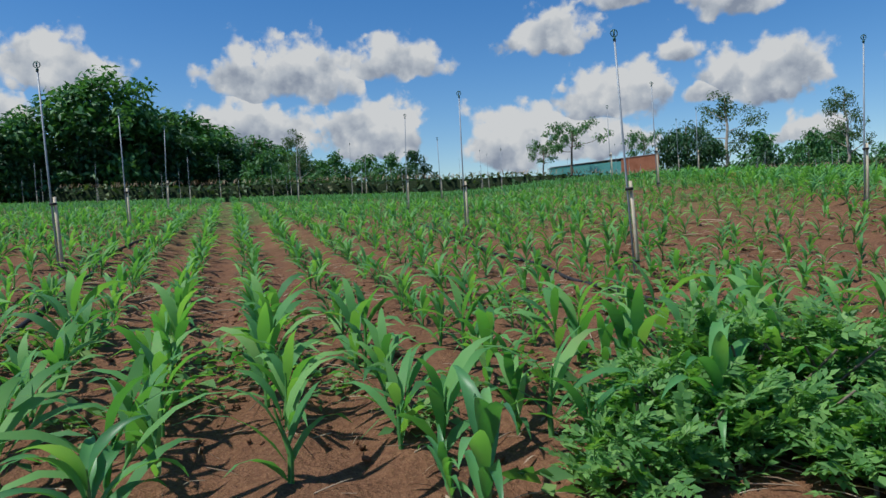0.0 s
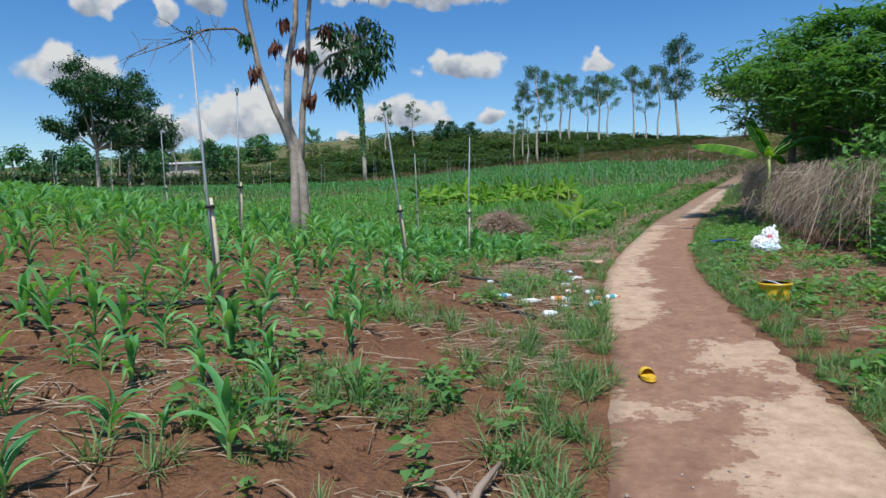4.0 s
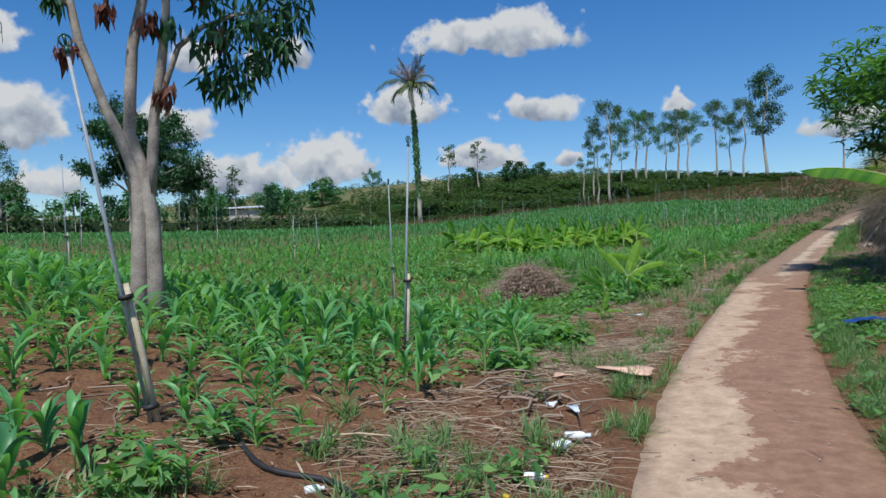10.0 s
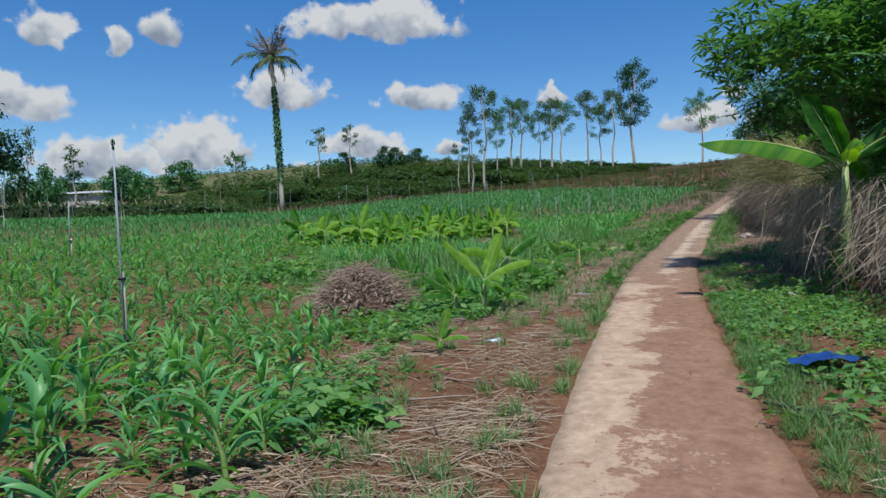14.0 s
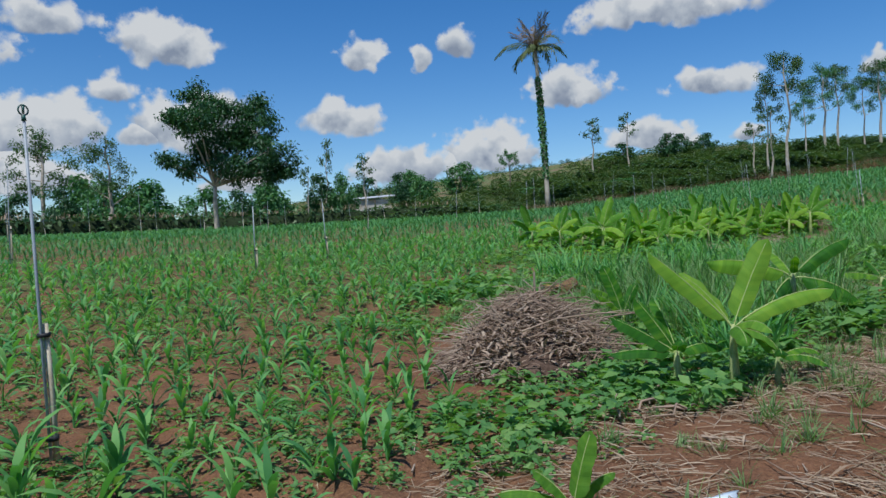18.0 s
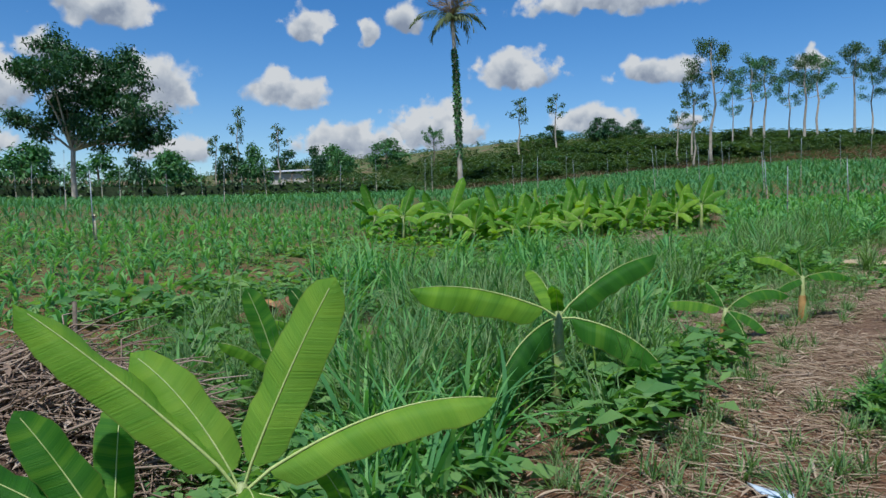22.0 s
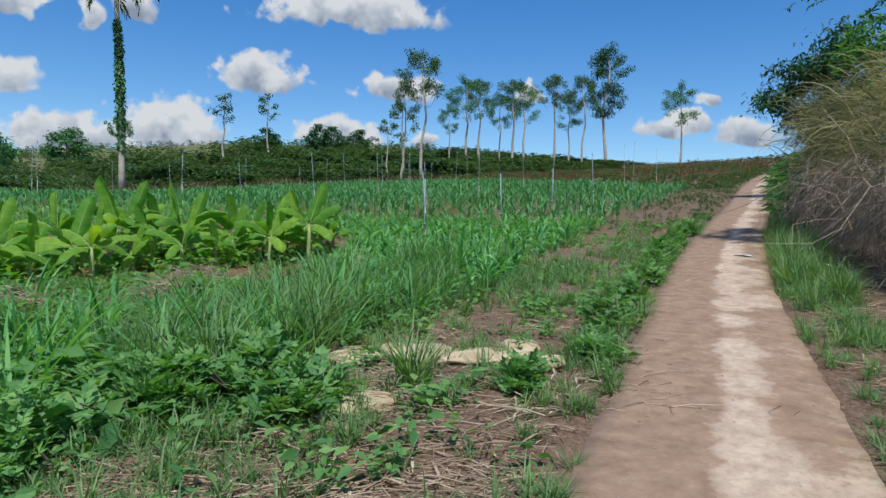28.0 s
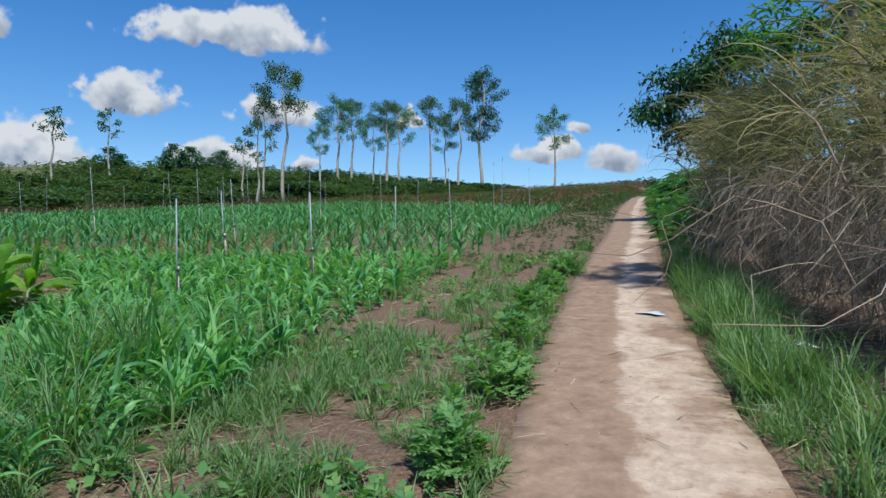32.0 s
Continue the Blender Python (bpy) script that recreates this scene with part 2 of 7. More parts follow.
def soil_material():
    n = Nodes("red_soil")
    p = n.pos()
    big, mid, fine = n.noise(p, 0.5, 4.0), n.noise(p, 3.5, 6.0, 0.62), n.noise(p, 28.0, 5.0, 0.7)
    c = n.ramp(mid, [(0.3, (0.095, 0.045, 0.025)), (0.55, (0.185, 0.092, 0.051)), (0.75, (0.265, 0.142, 0.081))])
    dry = n.ramp(fine, [(0.4, (0.120, 0.056, 0.030)), (0.7, (0.275, 0.140, 0.073))])
    c = n.mix(0.55, c, dry)
    crumb = n.noise(p, 95.0, 3.0, 0.6)
    c = n.mix(n.ramp(crumb, [(0.56, (0, 0, 0)), (0.68, (0.6, 0.6, 0.6))]), c, (0.320, 0.195, 0.108))
    pale = n.ramp(big, [(0.52, (0, 0, 0)), (0.7, (1, 1, 1))])
    c = n.mix(n.add("ShaderNodeMath", {0: pale, 1: 0.45}, op="MULTIPLY").outputs[0], c, (0.275, 0.138, 0.076))
    # greener, duller ground far up the slope where plants close over it
    sep = n.add("ShaderNodeSeparateXYZ", {0: p})
    far = n.add("ShaderNodeMapRange", {0: sep.outputs[0], 1: 40.0, 2: 75.0}, interp="SMOOTHSTEP")
    c = n.mix(far.outputs[0], c, n.ramp(mid, [(0.3, (0.055, 0.070, 0.021)), (0.7, (0.121, 0.120, 0.038))]))
    # dry brown ground on the hill past the corn
    hill = n.add("ShaderNodeMapRange", {0: sep.outputs[0], 1: 70.0, 2: 82.0}, interp="SMOOTHSTEP")
    c = n.mix(hill.outputs[0], c, n.ramp(mid, [(0.3, (0.120, 0.082, 0.050)), (0.7, (0.225, 0.150, 0.098))]))
    # duller brown, littered soil along the upper path
    upper = n.add("ShaderNodeMapRange", {0: sep.outputs[0], 1: 22.0, 2: 31.0}, interp="SMOOTHSTEP")
    near = n.add("ShaderNodeMapRange", {0: sep.outputs[1], 1: 13.0, 2: 9.0}, interp="SMOOTHSTEP")
    dull = n.add("ShaderNodeMath", {0: upper.outputs[0], 1: near.outputs[0]}, op="MULTIPLY").outputs[0]
    dull = n.add("ShaderNodeMath", {0: dull, 1: 0.75}, op="MULTIPLY").outputs[0]
    c = n.mix(dull, c, n.ramp(fine, [(0.35, (0.105, 0.070, 0.048)), (0.55, (0.195, 0.138, 0.096)), (0.72, (0.33, 0.255, 0.185))]))
    # seedling weeds close over parts of the field away from the path
    out = n.add("ShaderNodeMapRange", {0: sep.outputs[1], 1: 9.0, 2: 20.0}, interp="SMOOTHSTEP").outputs[0]
    spot = n.add("ShaderNodeMapRange", {0: n.noise(p, 0.33, 5.0, 0.6), 1: 0.34, 2: 0.54}, interp="SMOOTHSTEP").outputs[0]
    k = n.add("ShaderNodeMath", {0: out, 1: spot}, op="MULTIPLY").outputs[0]
    k = n.add("ShaderNodeMath", {0: k, 1: 0.8}, op="MULTIPLY").outputs[0]
    c = n.mix(k, c, n.ramp(mid, [(0.3, (0.060, 0.105, 0.030)), (0.7, (0.125, 0.165, 0.055))]))
    n.finish(c, 0.95, 0.15)
    h = n.add("ShaderNodeMath", {0: fine, 1: 0.5, 2: mid}, op="MULTIPLY_ADD")
    n.bump(h.outputs[0], 0.9, 0.06)
    return n.mat


def road_material():
    n = Nodes("dusty_concrete")
    p = n.pos()
    st = n.add("ShaderNodeMapping", {0: p, 3: (0.8, 0.85, 1.0)}).outputs[0]
    big, mid, fine = n.noise(st, 1.5, 6.0, 0.62), n.noise(p, 6.0, 6.0, 0.65), n.noise(p, 70.0, 4.0, 0.7)
    pale = n.ramp(mid, [(0.3, (0.360, 0.250, 0.165)), (0.55, (0.485, 0.350, 0.240)), (0.8, (0.600, 0.455, 0.325))])
    mud = n.ramp(mid, [(0.3, (0.190, 0.102, 0.066)), (0.7, (0.295, 0.168, 0.108))])
    uv = n.add("ShaderNodeUVMap").outputs[0]
    sep = n.add("ShaderNodeSeparateXYZ", {0: uv})          # x: across 0..1 from the left edge, y: metres along
    # the share of mud grows along the middle of the lower stretch and on the left of the upper one
    up = n.add("ShaderNodeMapRange", {0: sep.outputs[1], 1: 24.0, 2: 34.0}, interp="SMOOTHSTEP").outputs[0]
    left = n.add("ShaderNodeMapRange", {0: sep.outputs[0], 1: 0.58, 2: 0.36}, interp="SMOOTHSTEP").outputs[0]
    right = n.add("ShaderNodeMapRange", {0: sep.outputs[0], 1: 0.18, 2: 0.68}, interp="SMOOTHSTEP").outputs[0]
    low_bias = n.add("ShaderNodeMath", {0: right, 1: 0.27, 2: -0.115}, op="MULTIPLY_ADD").outputs[0]
    wet = n.add("ShaderNodeMapRange", {0: sep.outputs[0], 1: 0.75, 2: 0.35}, interp="SMOOTHSTEP").outputs[0]
    first_bias = n.add("ShaderNodeMath", {0: wet, 1: 0.17, 2: -0.07}, op="MULTIPLY_ADD").outputs[0]
    start = n.add("ShaderNodeMapRange", {0: sep.outputs[1], 1: 11.5, 2: 8.5}, interp="SMOOTHSTEP").outputs[0]
    low_bias = n.add("ShaderNodeMix", {0: start, 2: low_bias, 3: first_bias}).outputs[0]
    rim = n.add("ShaderNodeMapRange", {0: sep.outputs[0], 1: 0.60, 2: 0.84}, interp="SMOOTHSTEP").outputs[0]
    up_bias = n.add("ShaderNodeMath", {0: left, 1: 0.36, 2: -0.12}, op="MULTIPLY_ADD").outputs[0]
    up_bias = n.add("ShaderNodeMath", {0: rim, 1: 0.20, 2: up_bias}, op="MULTIPLY_ADD").outputs[0]
    bias = n.add("ShaderNodeMix", {0: up, 2: low_bias, 3: up_bias}).outputs[0]
    grit = n.noise(p, 22.0, 5.0, 0.7)
    s = n.add("ShaderNodeMath", {0: big, 1: bias}, op="ADD").outputs[0]
    s = n.add("ShaderNodeMath", {0: mid, 1: 0.42, 2: s}, op="MULTIPLY_ADD").outputs[0]
    s_low = n.add("ShaderNodeMath", {0: grit, 1: 0.20, 2: s}, op="MULTIPLY_ADD").outputs[0]
    k_low = n.add("ShaderNodeMapRange", {0: s_low, 1: 0.785, 2: 0.845}, interp="SMOOTHSTEP").outputs[0]
    across = n.noise(n.add("ShaderNodeMapping", {0: uv, 3: (0.9, 4.5, 1.0)}).outputs[0], 1.3, 5.0, 0.65)
    s = n.add("ShaderNodeMath", {0: across, 1: 0.22, 2: n.add("ShaderNodeMath", {0: s, 1: 0.11}, op="SUBTRACT").outputs[0]}, op="MULTIPLY_ADD").outputs[0]
    s_up = n.add("ShaderNodeMath", {0: grit, 1: 0.22, 2: s}, op="MULTIPLY_ADD").outputs[0]
    k_up = n.add("ShaderNodeMapRange", {0: s_up, 1: 0.75, 2: 0.90}, interp="SMOOTHSTEP").outputs[0]
    k = n.add("ShaderNodeMix", {0: up, 2: k_low, 3: k_up}).outputs[0]
    grey = n.mix(up, pale, n.ramp(mid, [(0.3, (0.350, 0.262, 0.188)), (0.7, (0.580, 0.465, 0.350))]))
    c = n.mix(k, grey, n.mix(up, mud, n.ramp(mid, [(0.3, (0.195, 0.128, 0.084)), (0.7, (0.320, 0.220, 0.150))])))
    c = n.mix(n.ramp(grit, [(0.40, (0.3, 0.3, 0.3)), (0.58, (0, 0, 0))]), c, n.ramp(mid, [(0.35, (0.209, 0.115, 0.067)), (0.65, (0.440, 0.290, 0.181))]))
    c = n.mix(n.ramp(fine, [(0.55, (0, 0, 0)), (0.75, (0.4, 0.4, 0.4))]), c, (0.187, 0.100, 0.059))
    n.finish(c, 0.92, 0.2)
    h = n.add("ShaderNodeMath", {0: fine, 1: 0.5, 2: mid}, op="MULTIPLY_ADD")
    n.bump(h.outputs[0], 0.45, 0.005)
    return n.mat


M_SOIL = soil_material()
M_ROAD = road_material()
M_CORN = leaf_mat("corn_leaf", [(0.1, (0.058, 0.198, 0.074)), (0.45, (0.120, 0.335, 0.103)), (0.8, (0.225, 0.455, 0.135)), (1.0, (0.345, 0.471, 0.190))], 0.45, 0.6, 0.3)
M_CORN_FAR = leaf_mat("corn_leaf_far", [(0.1, (0.052, 0.177, 0.076)), (0.5, (0.092, 0.269, 0.100)), (1.0, (0.200, 0.384, 0.117))], 0.35, 0.62, 0.25, scale=0.35)
M_STALK = plain_mat("corn_stalk", (0.10, 0.19, 0.05), (0.22, 0.30, 0.10), 12, 0.6, 0.3, 0.1)
M_WEED = leaf_mat("weed_leaf", [(0.1, (0.070, 0.190, 0.062)), (0.5, (0.140, 0.305, 0.090)), (1.0, (0.280, 0.430, 0.130))], 0.45, 0.55, 0.3)
M_GRASS = leaf_mat("grass_blade", [(0.05, (0.072, 0.165, 0.062)), (0.5, (0.150, 0.280, 0.102)), (0.85, (0.275, 0.365, 0.165)), (1.0, (0.423, 0.386, 0.255))], 0.42, 0.55, 0.3)
M_BUSH = leaf_mat("bush_leaf", [(0.1, (0.070, 0.190, 0.066)), (0.5, (0.145, 0.325, 0.096)), (1.0, (0.315, 0.530, 0.155))], 0.45, 0.5, 0.3)
M_DARKLEAF = leaf_mat("dark_tree_leaf", [(0.1, (0.015, 0.056, 0.024)), (0.5, (0.030, 0.099, 0.037)), (1.0, (0.075, 0.182, 0.062))], 0.22, 0.45, 0.4, scale=0.6)
M_TREELEAF = leaf_mat("tree_leaf", [(0.1, (0.028, 0.106, 0.041)), (0.5, (0.060, 0.182, 0.061)), (1.0, (0.157, 0.307, 0.103))], 0.28, 0.5, 0.35, scale=0.5)
M_PALELEAF = leaf_mat("pale_tree_leaf", [(0.1, (0.033, 0.086, 0.036)), (0.5, (0.067, 0.139, 0.057)), (1.0, (0.142, 0.197, 0.100))], 0.3, 0.55, 0.3, scale=0.5)
M_DEADLEAF = leaf_mat("dead_leaf", [(0.1, (0.06, 0.022, 0.018)), (0.6, (0.15, 0.055, 0.035)), (1.0, (0.25, 0.13, 0.06))], 0.2, 0.7, 0.2, tint=(1.2, 0.8, 0.5))


def banana_material(name, stops):
    n = Nodes(name)
    uv = n.add("ShaderNodeUVMap").outputs[0]
    sep = n.add("ShaderNodeSeparateXYZ", {0: uv})          # x across, 0.5 on the midrib; y from stalk to tip
    off = n.add("ShaderNodeMath", {0: sep.outputs[0], 1: 0.5}, op="SUBTRACT")
    side = n.add("ShaderNodeMath", {0: off.outputs[0]}, op="ABSOLUTE")
    slant = n.add("ShaderNodeMath", {0: side.outputs[0], 1: -0.12, 2: sep.outputs[1]}, op="MULTIPLY_ADD")
    line = n.add("ShaderNodeCombineXYZ", {0: slant.outputs[0]}).outputs[0]
    vein = n.add("ShaderNodeTexNoise", {"Vector": line, "Scale": 60.0, "Detail": 3.0, "Roughness": 0.7})
    broad = n.add("ShaderNodeTexNoise", {"Vector": line, "Scale": 7.0, "Detail": 2.0})
    f = n.add("ShaderNodeMath", {0: vein.outputs[0], 1: 0.7, 2: n.rand()}, op="MULTIPLY_ADD")
    f = n.add("ShaderNodeMath", {0: broad.outputs[0], 1: 1.5, 2: f.outputs[0]}, op="MULTIPLY_ADD")
    f = n.add("ShaderNodeMath", {0: f.outputs[0], 1: 0.46, 2: -0.26}, op="MULTIPLY_ADD")
    c = n.ramp(f.outputs[0], stops)
    rim = n.add("ShaderNodeMapRange", {0: side.outputs[0], 1: 0.46, 2: 0.5}, interp="SMOOTHSTEP")
    c = n.mix(n.add("ShaderNodeMath", {0: rim.outputs[0], 1: 0.5}, op="MULTIPLY").outputs[0], c, (0.16, 0.15, 0.05))
    n.finish(c, 0.55, 0.14)
    n.bump(vein.outputs[0], 0.5, 0.012)
    n.thin(c, 0.5, (1.7, 1.6, 0.35))
    return n.mat


M_BANANA = banana_material("banana_leaf", [(0.18, (0.018, 0.085, 0.018)), (0.50, (0.050, 0.185, 0.023)), (0.82, (0.24, 0.43, 0.045))])
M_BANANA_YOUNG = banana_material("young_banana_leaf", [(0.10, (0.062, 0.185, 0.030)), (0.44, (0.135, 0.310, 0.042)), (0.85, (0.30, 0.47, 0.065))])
M_BANANA_STUFF = leaf_mat("banana_leaf_far", [(0.1, (0.062, 0.199, 0.039)), (0.5, (0.138, 0.320, 0.053)), (1.0, (0.300, 0.453, 0.083))], 0.45, 0.4, 0.45, tint=(1.5, 1.5, 0.35))
M_BSTEM = plain_mat("banana_stem", (0.17, 0.24, 0.08), (0.36, 0.40, 0.17), 7, 0.55, 0.35, 0.25)
M_DRYSTEM = plain_mat("dry_banana_sheath", (0.22, 0.11, 0.035), (0.42, 0.26, 0.10), 9, 0.85, 0.2, 0.4)
M_BARK = plain_mat("smooth_grey_bark", (0.19, 0.158, 0.13), (0.42, 0.365, 0.31), 5, 0.85, 0.2, 0.5, 0.02)
M_DARKBARK = plain_mat("dark_bark", (0.09, 0.075, 0.055), (0.22, 0.18, 0.14), 3, 0.9, 0.15, 0.5, 0.03)
M_PALEBARK = plain_mat("pale_trunk_bark", (0.24, 0.21, 0.17), (0.46, 0.41, 0.34), 2.5, 0.9, 0.15, 0.4, 0.03)
M_STRAW = leaf_mat("dry_straw", [(0.1, (0.180, 0.118, 0.076)), (0.5, (0.370, 0.272, 0.185)), (1.0, (0.620, 0.520, 0.380))], 0.15, 0.8, 0.2, tint=(1, 0.9, 0.7))
M_THATCH = leaf_mat("hanging_dry_grass", [(0.1, (0.176, 0.138, 0.107)), (0.5, (0.374, 0.301, 0.234)), (1.0, (0.638, 0.534, 0.410))], 0.3, 0.85, 0.15, tint=(1, 0.9, 0.7))
M_BAMBOO = leaf_mat("drooping_olive_leaf", [(0.1, (0.130, 0.135, 0.062)), (0.5, (0.285, 0.262, 0.128)), (1.0, (0.53, 0.45, 0.25))], 0.45, 0.65, 0.25, tint=(1.1, 1.1, 0.6))
M_TWIG = leaf_mat("dry_twig", [(0.1, (0.150, 0.100, 0.070)), (0.5, (0.285, 0.210, 0.155)), (1.0, (0.470, 0.385, 0.300))], 0.02, 0.9, 0.15)
M_PVC = plain_mat("grey_pvc_pipe", (0.20, 0.235, 0.27), (0.33, 0.37, 0.40), 3, 0.45, 0.4, 0.05)
M_STAKE = plain_mat("pale_bamboo_stake", (0.40, 0.33, 0.22), (0.62, 0.55, 0.42), 8, 0.75, 0.25, 0.2)
M_TEALHEAD = plain_mat("dark_teal_plastic", (0.015, 0.07, 0.06), (0.03, 0.11, 0.09), 20, 0.4, 0.4, 0.0)
M_BLACK = plain_mat("black_rubber", (0.012, 0.012, 0.014), (0.035, 0.034, 0.036), 15, 0.6, 0.3, 0.1)
M_WHITE = plain_mat("white_plastic", (0.66, 0.68, 0.70), (0.84, 0.85, 0.86), 10, 0.4, 0.45, 0.05)
M_ORANGE = plain_mat("orange_label", (0.60, 0.17, 0.03), (0.75, 0.28, 0.06), 15, 0.5, 0.4, 0.0)
M_TEALLABEL = plain_mat("teal_label", (0.05, 0.30, 0.40), (0.12, 0.42, 0.52), 15, 0.5, 0.4, 0.0)
M_YELLOW = plain_mat("yellow_plastic", (0.60, 0.36, 0.02), (0.78, 0.50, 0.04), 8, 0.5, 0.4, 0.1)
M_BLUE = plain_mat("blue_tarpaulin", (0.006, 0.032, 0.14), (0.018, 0.075, 0.27), 6, 0.55, 0.35, 0.5, 0.02)
M_PALEBLUE = plain_mat("pale_blue_sheet", (0.42, 0.52, 0.62), (0.66, 0.74, 0.80), 9, 0.5, 0.4, 0.3)
M_CARD = plain_mat("pinkish_card", (0.56, 0.34, 0.24), (0.74, 0.50, 0.37), 5, 0.85, 0.2, 0.4)
M_PINK = plain_mat("pink_print", (0.62, 0.12, 0.20), (0.75, 0.22, 0.30), 12, 0.5, 0.4, 0.0)
M_SAND = plain_mat("pale_sand", (0.34, 0.25, 0.15), (0.55, 0.44, 0.29), 5, 0.95, 0.15, 0.7, 0.03)
M_STONE = plain_mat("dusty_stone", (0.22, 0.17, 0.14), (0.42, 0.36, 0.31), 8, 0.9, 0.2, 0.6, 0.02)
M_TEALWALL = plain_mat("teal_sheet_wall", (0.10, 0.36, 0.33), (0.16, 0.46, 0.42), 0.8, 0.6, 0.3, 0.1)
M_BRICK = plain_mat("orange_brick_wall", (0.36, 0.12, 0.06), (0.52, 0.21, 0.12), 1.2, 0.85, 0.2, 0.3)
M_ROOF = plain_mat("grey_sheet_roof", (0.30, 0.31, 0.33), (0.62, 0.63, 0.64), 0.6, 0.5, 0.4, 0.1)
M_PLASTER = plain_mat("weathered_plaster", (0.36, 0.34, 0.30), (0.58, 0.56, 0.52), 0.7, 0.85, 0.2, 0.2)
M_DARK = plain_mat("shaded_opening", (0.02, 0.02, 0.02), (0.05, 0.05, 0.05), 2, 0.8, 0.2, 0.0)

# ---------------- plan: lie of the land ----------------
ROAD_X = [-60, 0, 4.4, 6.8, 8.5, 10.7, 12.5, 15, 18.2, 21, 24.5, 28, 31, 35, 39, 42, 46, 49, 57, 69, 90, 120, 260]
ROAD_Y = [-16, -.35, .68, 1.13, 1.55, 2.08, 2.49, 2.91, 3.3, 3.55, 3.85, 4.08, 4.15, 4.06, 4.0, 3.85, 3.55, 3.25, 2.37, 1.4, -1.0, -7, -36]
ROAD_W = 1.47


def smooth(a, b, x):
    u = np.clip((np.asarray(x, float) - a) / (b - a), 0, 1)
    return u * u * (3 - 2 * u)


def left_edge(x):
    """y of the road's field-side edge, eased over the corners of the plan."""
    x = np.asarray(x, float)
    return (np.interp(x - 1.2, ROAD_X, ROAD_Y) + np.interp(x, ROAD_X, ROAD_Y) + np.interp(x + 1.2, ROAD_X, ROAD_Y)) / 3


def road_height(x):
    x = np.asarray(x, float)
    near = .02 + .0125 * np.maximum(x, -60)
    mid = .495 - .0245 * x + .00153 * x * x - .33 * np.exp(-np.maximum(x, 0) / 9)
    z46 = .495 - .0245 * 46 + .00153 * 46 * 46
    hill = z46 + .116 * (np.minimum(x, 172) - 46) + .3 * (1 - np.exp(-np.maximum(x - 172, 0) / 10))
    s = smooth(4, 12, x)
    return np.where(x > 46, hill, near * (1 - s) + mid * s)


def land(x, y):
    """Height of the ground: a road climbing a hill, a field banked up beside it, scrub rising behind."""
    x, y = np.asarray(x, float), np.asarray(y, float)
    r, d = road_height(x), y - (left_edge(x) + .1)
    dp = np.maximum(d, 0)
    plateau = 4.5 + .1 * (np.clip(x, 60, 172) - 60)
    w0, w1, w2 = 1.36 * (1 - np.exp(-dp / 52)), 1 - np.exp(-dp / 23), dp * dp / (dp * dp + 676)
    s, u = smooth(9, 19, x), smooth(0, 7, x)
    z = r + (plateau - r) * ((w0 * (1 - u) + w1 * u) * (1 - s) + w2 * s)
    z = z - .35 * np.exp(-((x - 42) / 9) ** 2 - ((y - 14) / 7) ** 2) - .15 * np.exp(-((x - 24) / 6) ** 2 - ((y - 8) / 4) ** 2)
    beyond = np.maximum(0, y - (41 - .22 * (x - 55))) * smooth(60, 92, x)
    z = z + np.minimum(.13 * beyond, np.interp(x, [66, 95, 130], [.5, 2.4, 6.5]))
    return z + .04 * np.minimum(np.maximum(-(d + 1.6), 0), 6) - 0.05 * np.maximum(np.hypot(x - 60, y - 20) - 220, 0)


def z_at(x, y):
    return float(land(x, y))


# ---------------- mesh tools ----------------


def link(name, verts, faces, mat, parent=None, label="", smooth_faces=True):
    me = bpy.data.meshes.new(name)
    me.from_pydata([tuple(map(float, v)) for v in verts], [], [tuple(int(i) for i in f) for f in faces])
    me.materials.append(mat)
    if smooth_faces:
        me.shade_smooth()
    ob = new(name, me)
    if parent is not None:
        ob.parent = parent
    if label:
        ob["label"] = label
    return ob


def part(name, bm, mat, parent, label=""):
    me = bpy.data.meshes.new(name)
    bm.to_mesh(me)
    bm.free()
    me.materials.append(mat)
    ob = new(name, me)
    ob.parent = parent
    if label:
        ob["label"] = label
    return ob


def join(*pieces):
    vs, fs, n = [], [], 0
    for v, f in pieces:
        vs.append(np.asarray(v, float))
        fs += [tuple(i + n for i in q) for q in f]
        n += len(v)
    return np.concatenate(vs), fs


def tube(points, radii, sides=6, cap=True):
    P = np.asarray(points, float)
    vs, fs = [], []
    ref = np.array([0.31, 0.95, 0.07])
    for i, p in enumerate(P):
        t = P[min(i + 1, len(P) - 1)] - P[max(i - 1, 0)]
        t = t / (np.linalg.norm(t) + 1e-9)
        a = np.cross(t, ref if abs(t @ ref) < .9 else np.array([1.0, 0, 0]))
        a /= np.linalg.norm(a) + 1e-9
        b = np.cross(t, a)
        for k in range(sides):
            an = 2 * math.pi * k / sides
            vs.append(p + radii[i] * (a * math.cos(an) + b * math.sin(an)))
    for i in range(len(P) - 1):
        for k in range(sides):
            k2 = (k + 1) % sides
            fs.append((i * sides + k, i * sides + k2, (i + 1) * sides + k2, (i + 1) * sides + k))
    if cap:
        fs.append(tuple(range(sides))[::-1])
        fs.append(tuple((len(P) - 1) * sides + k for k in range(sides)))
    return np.array(vs), fs


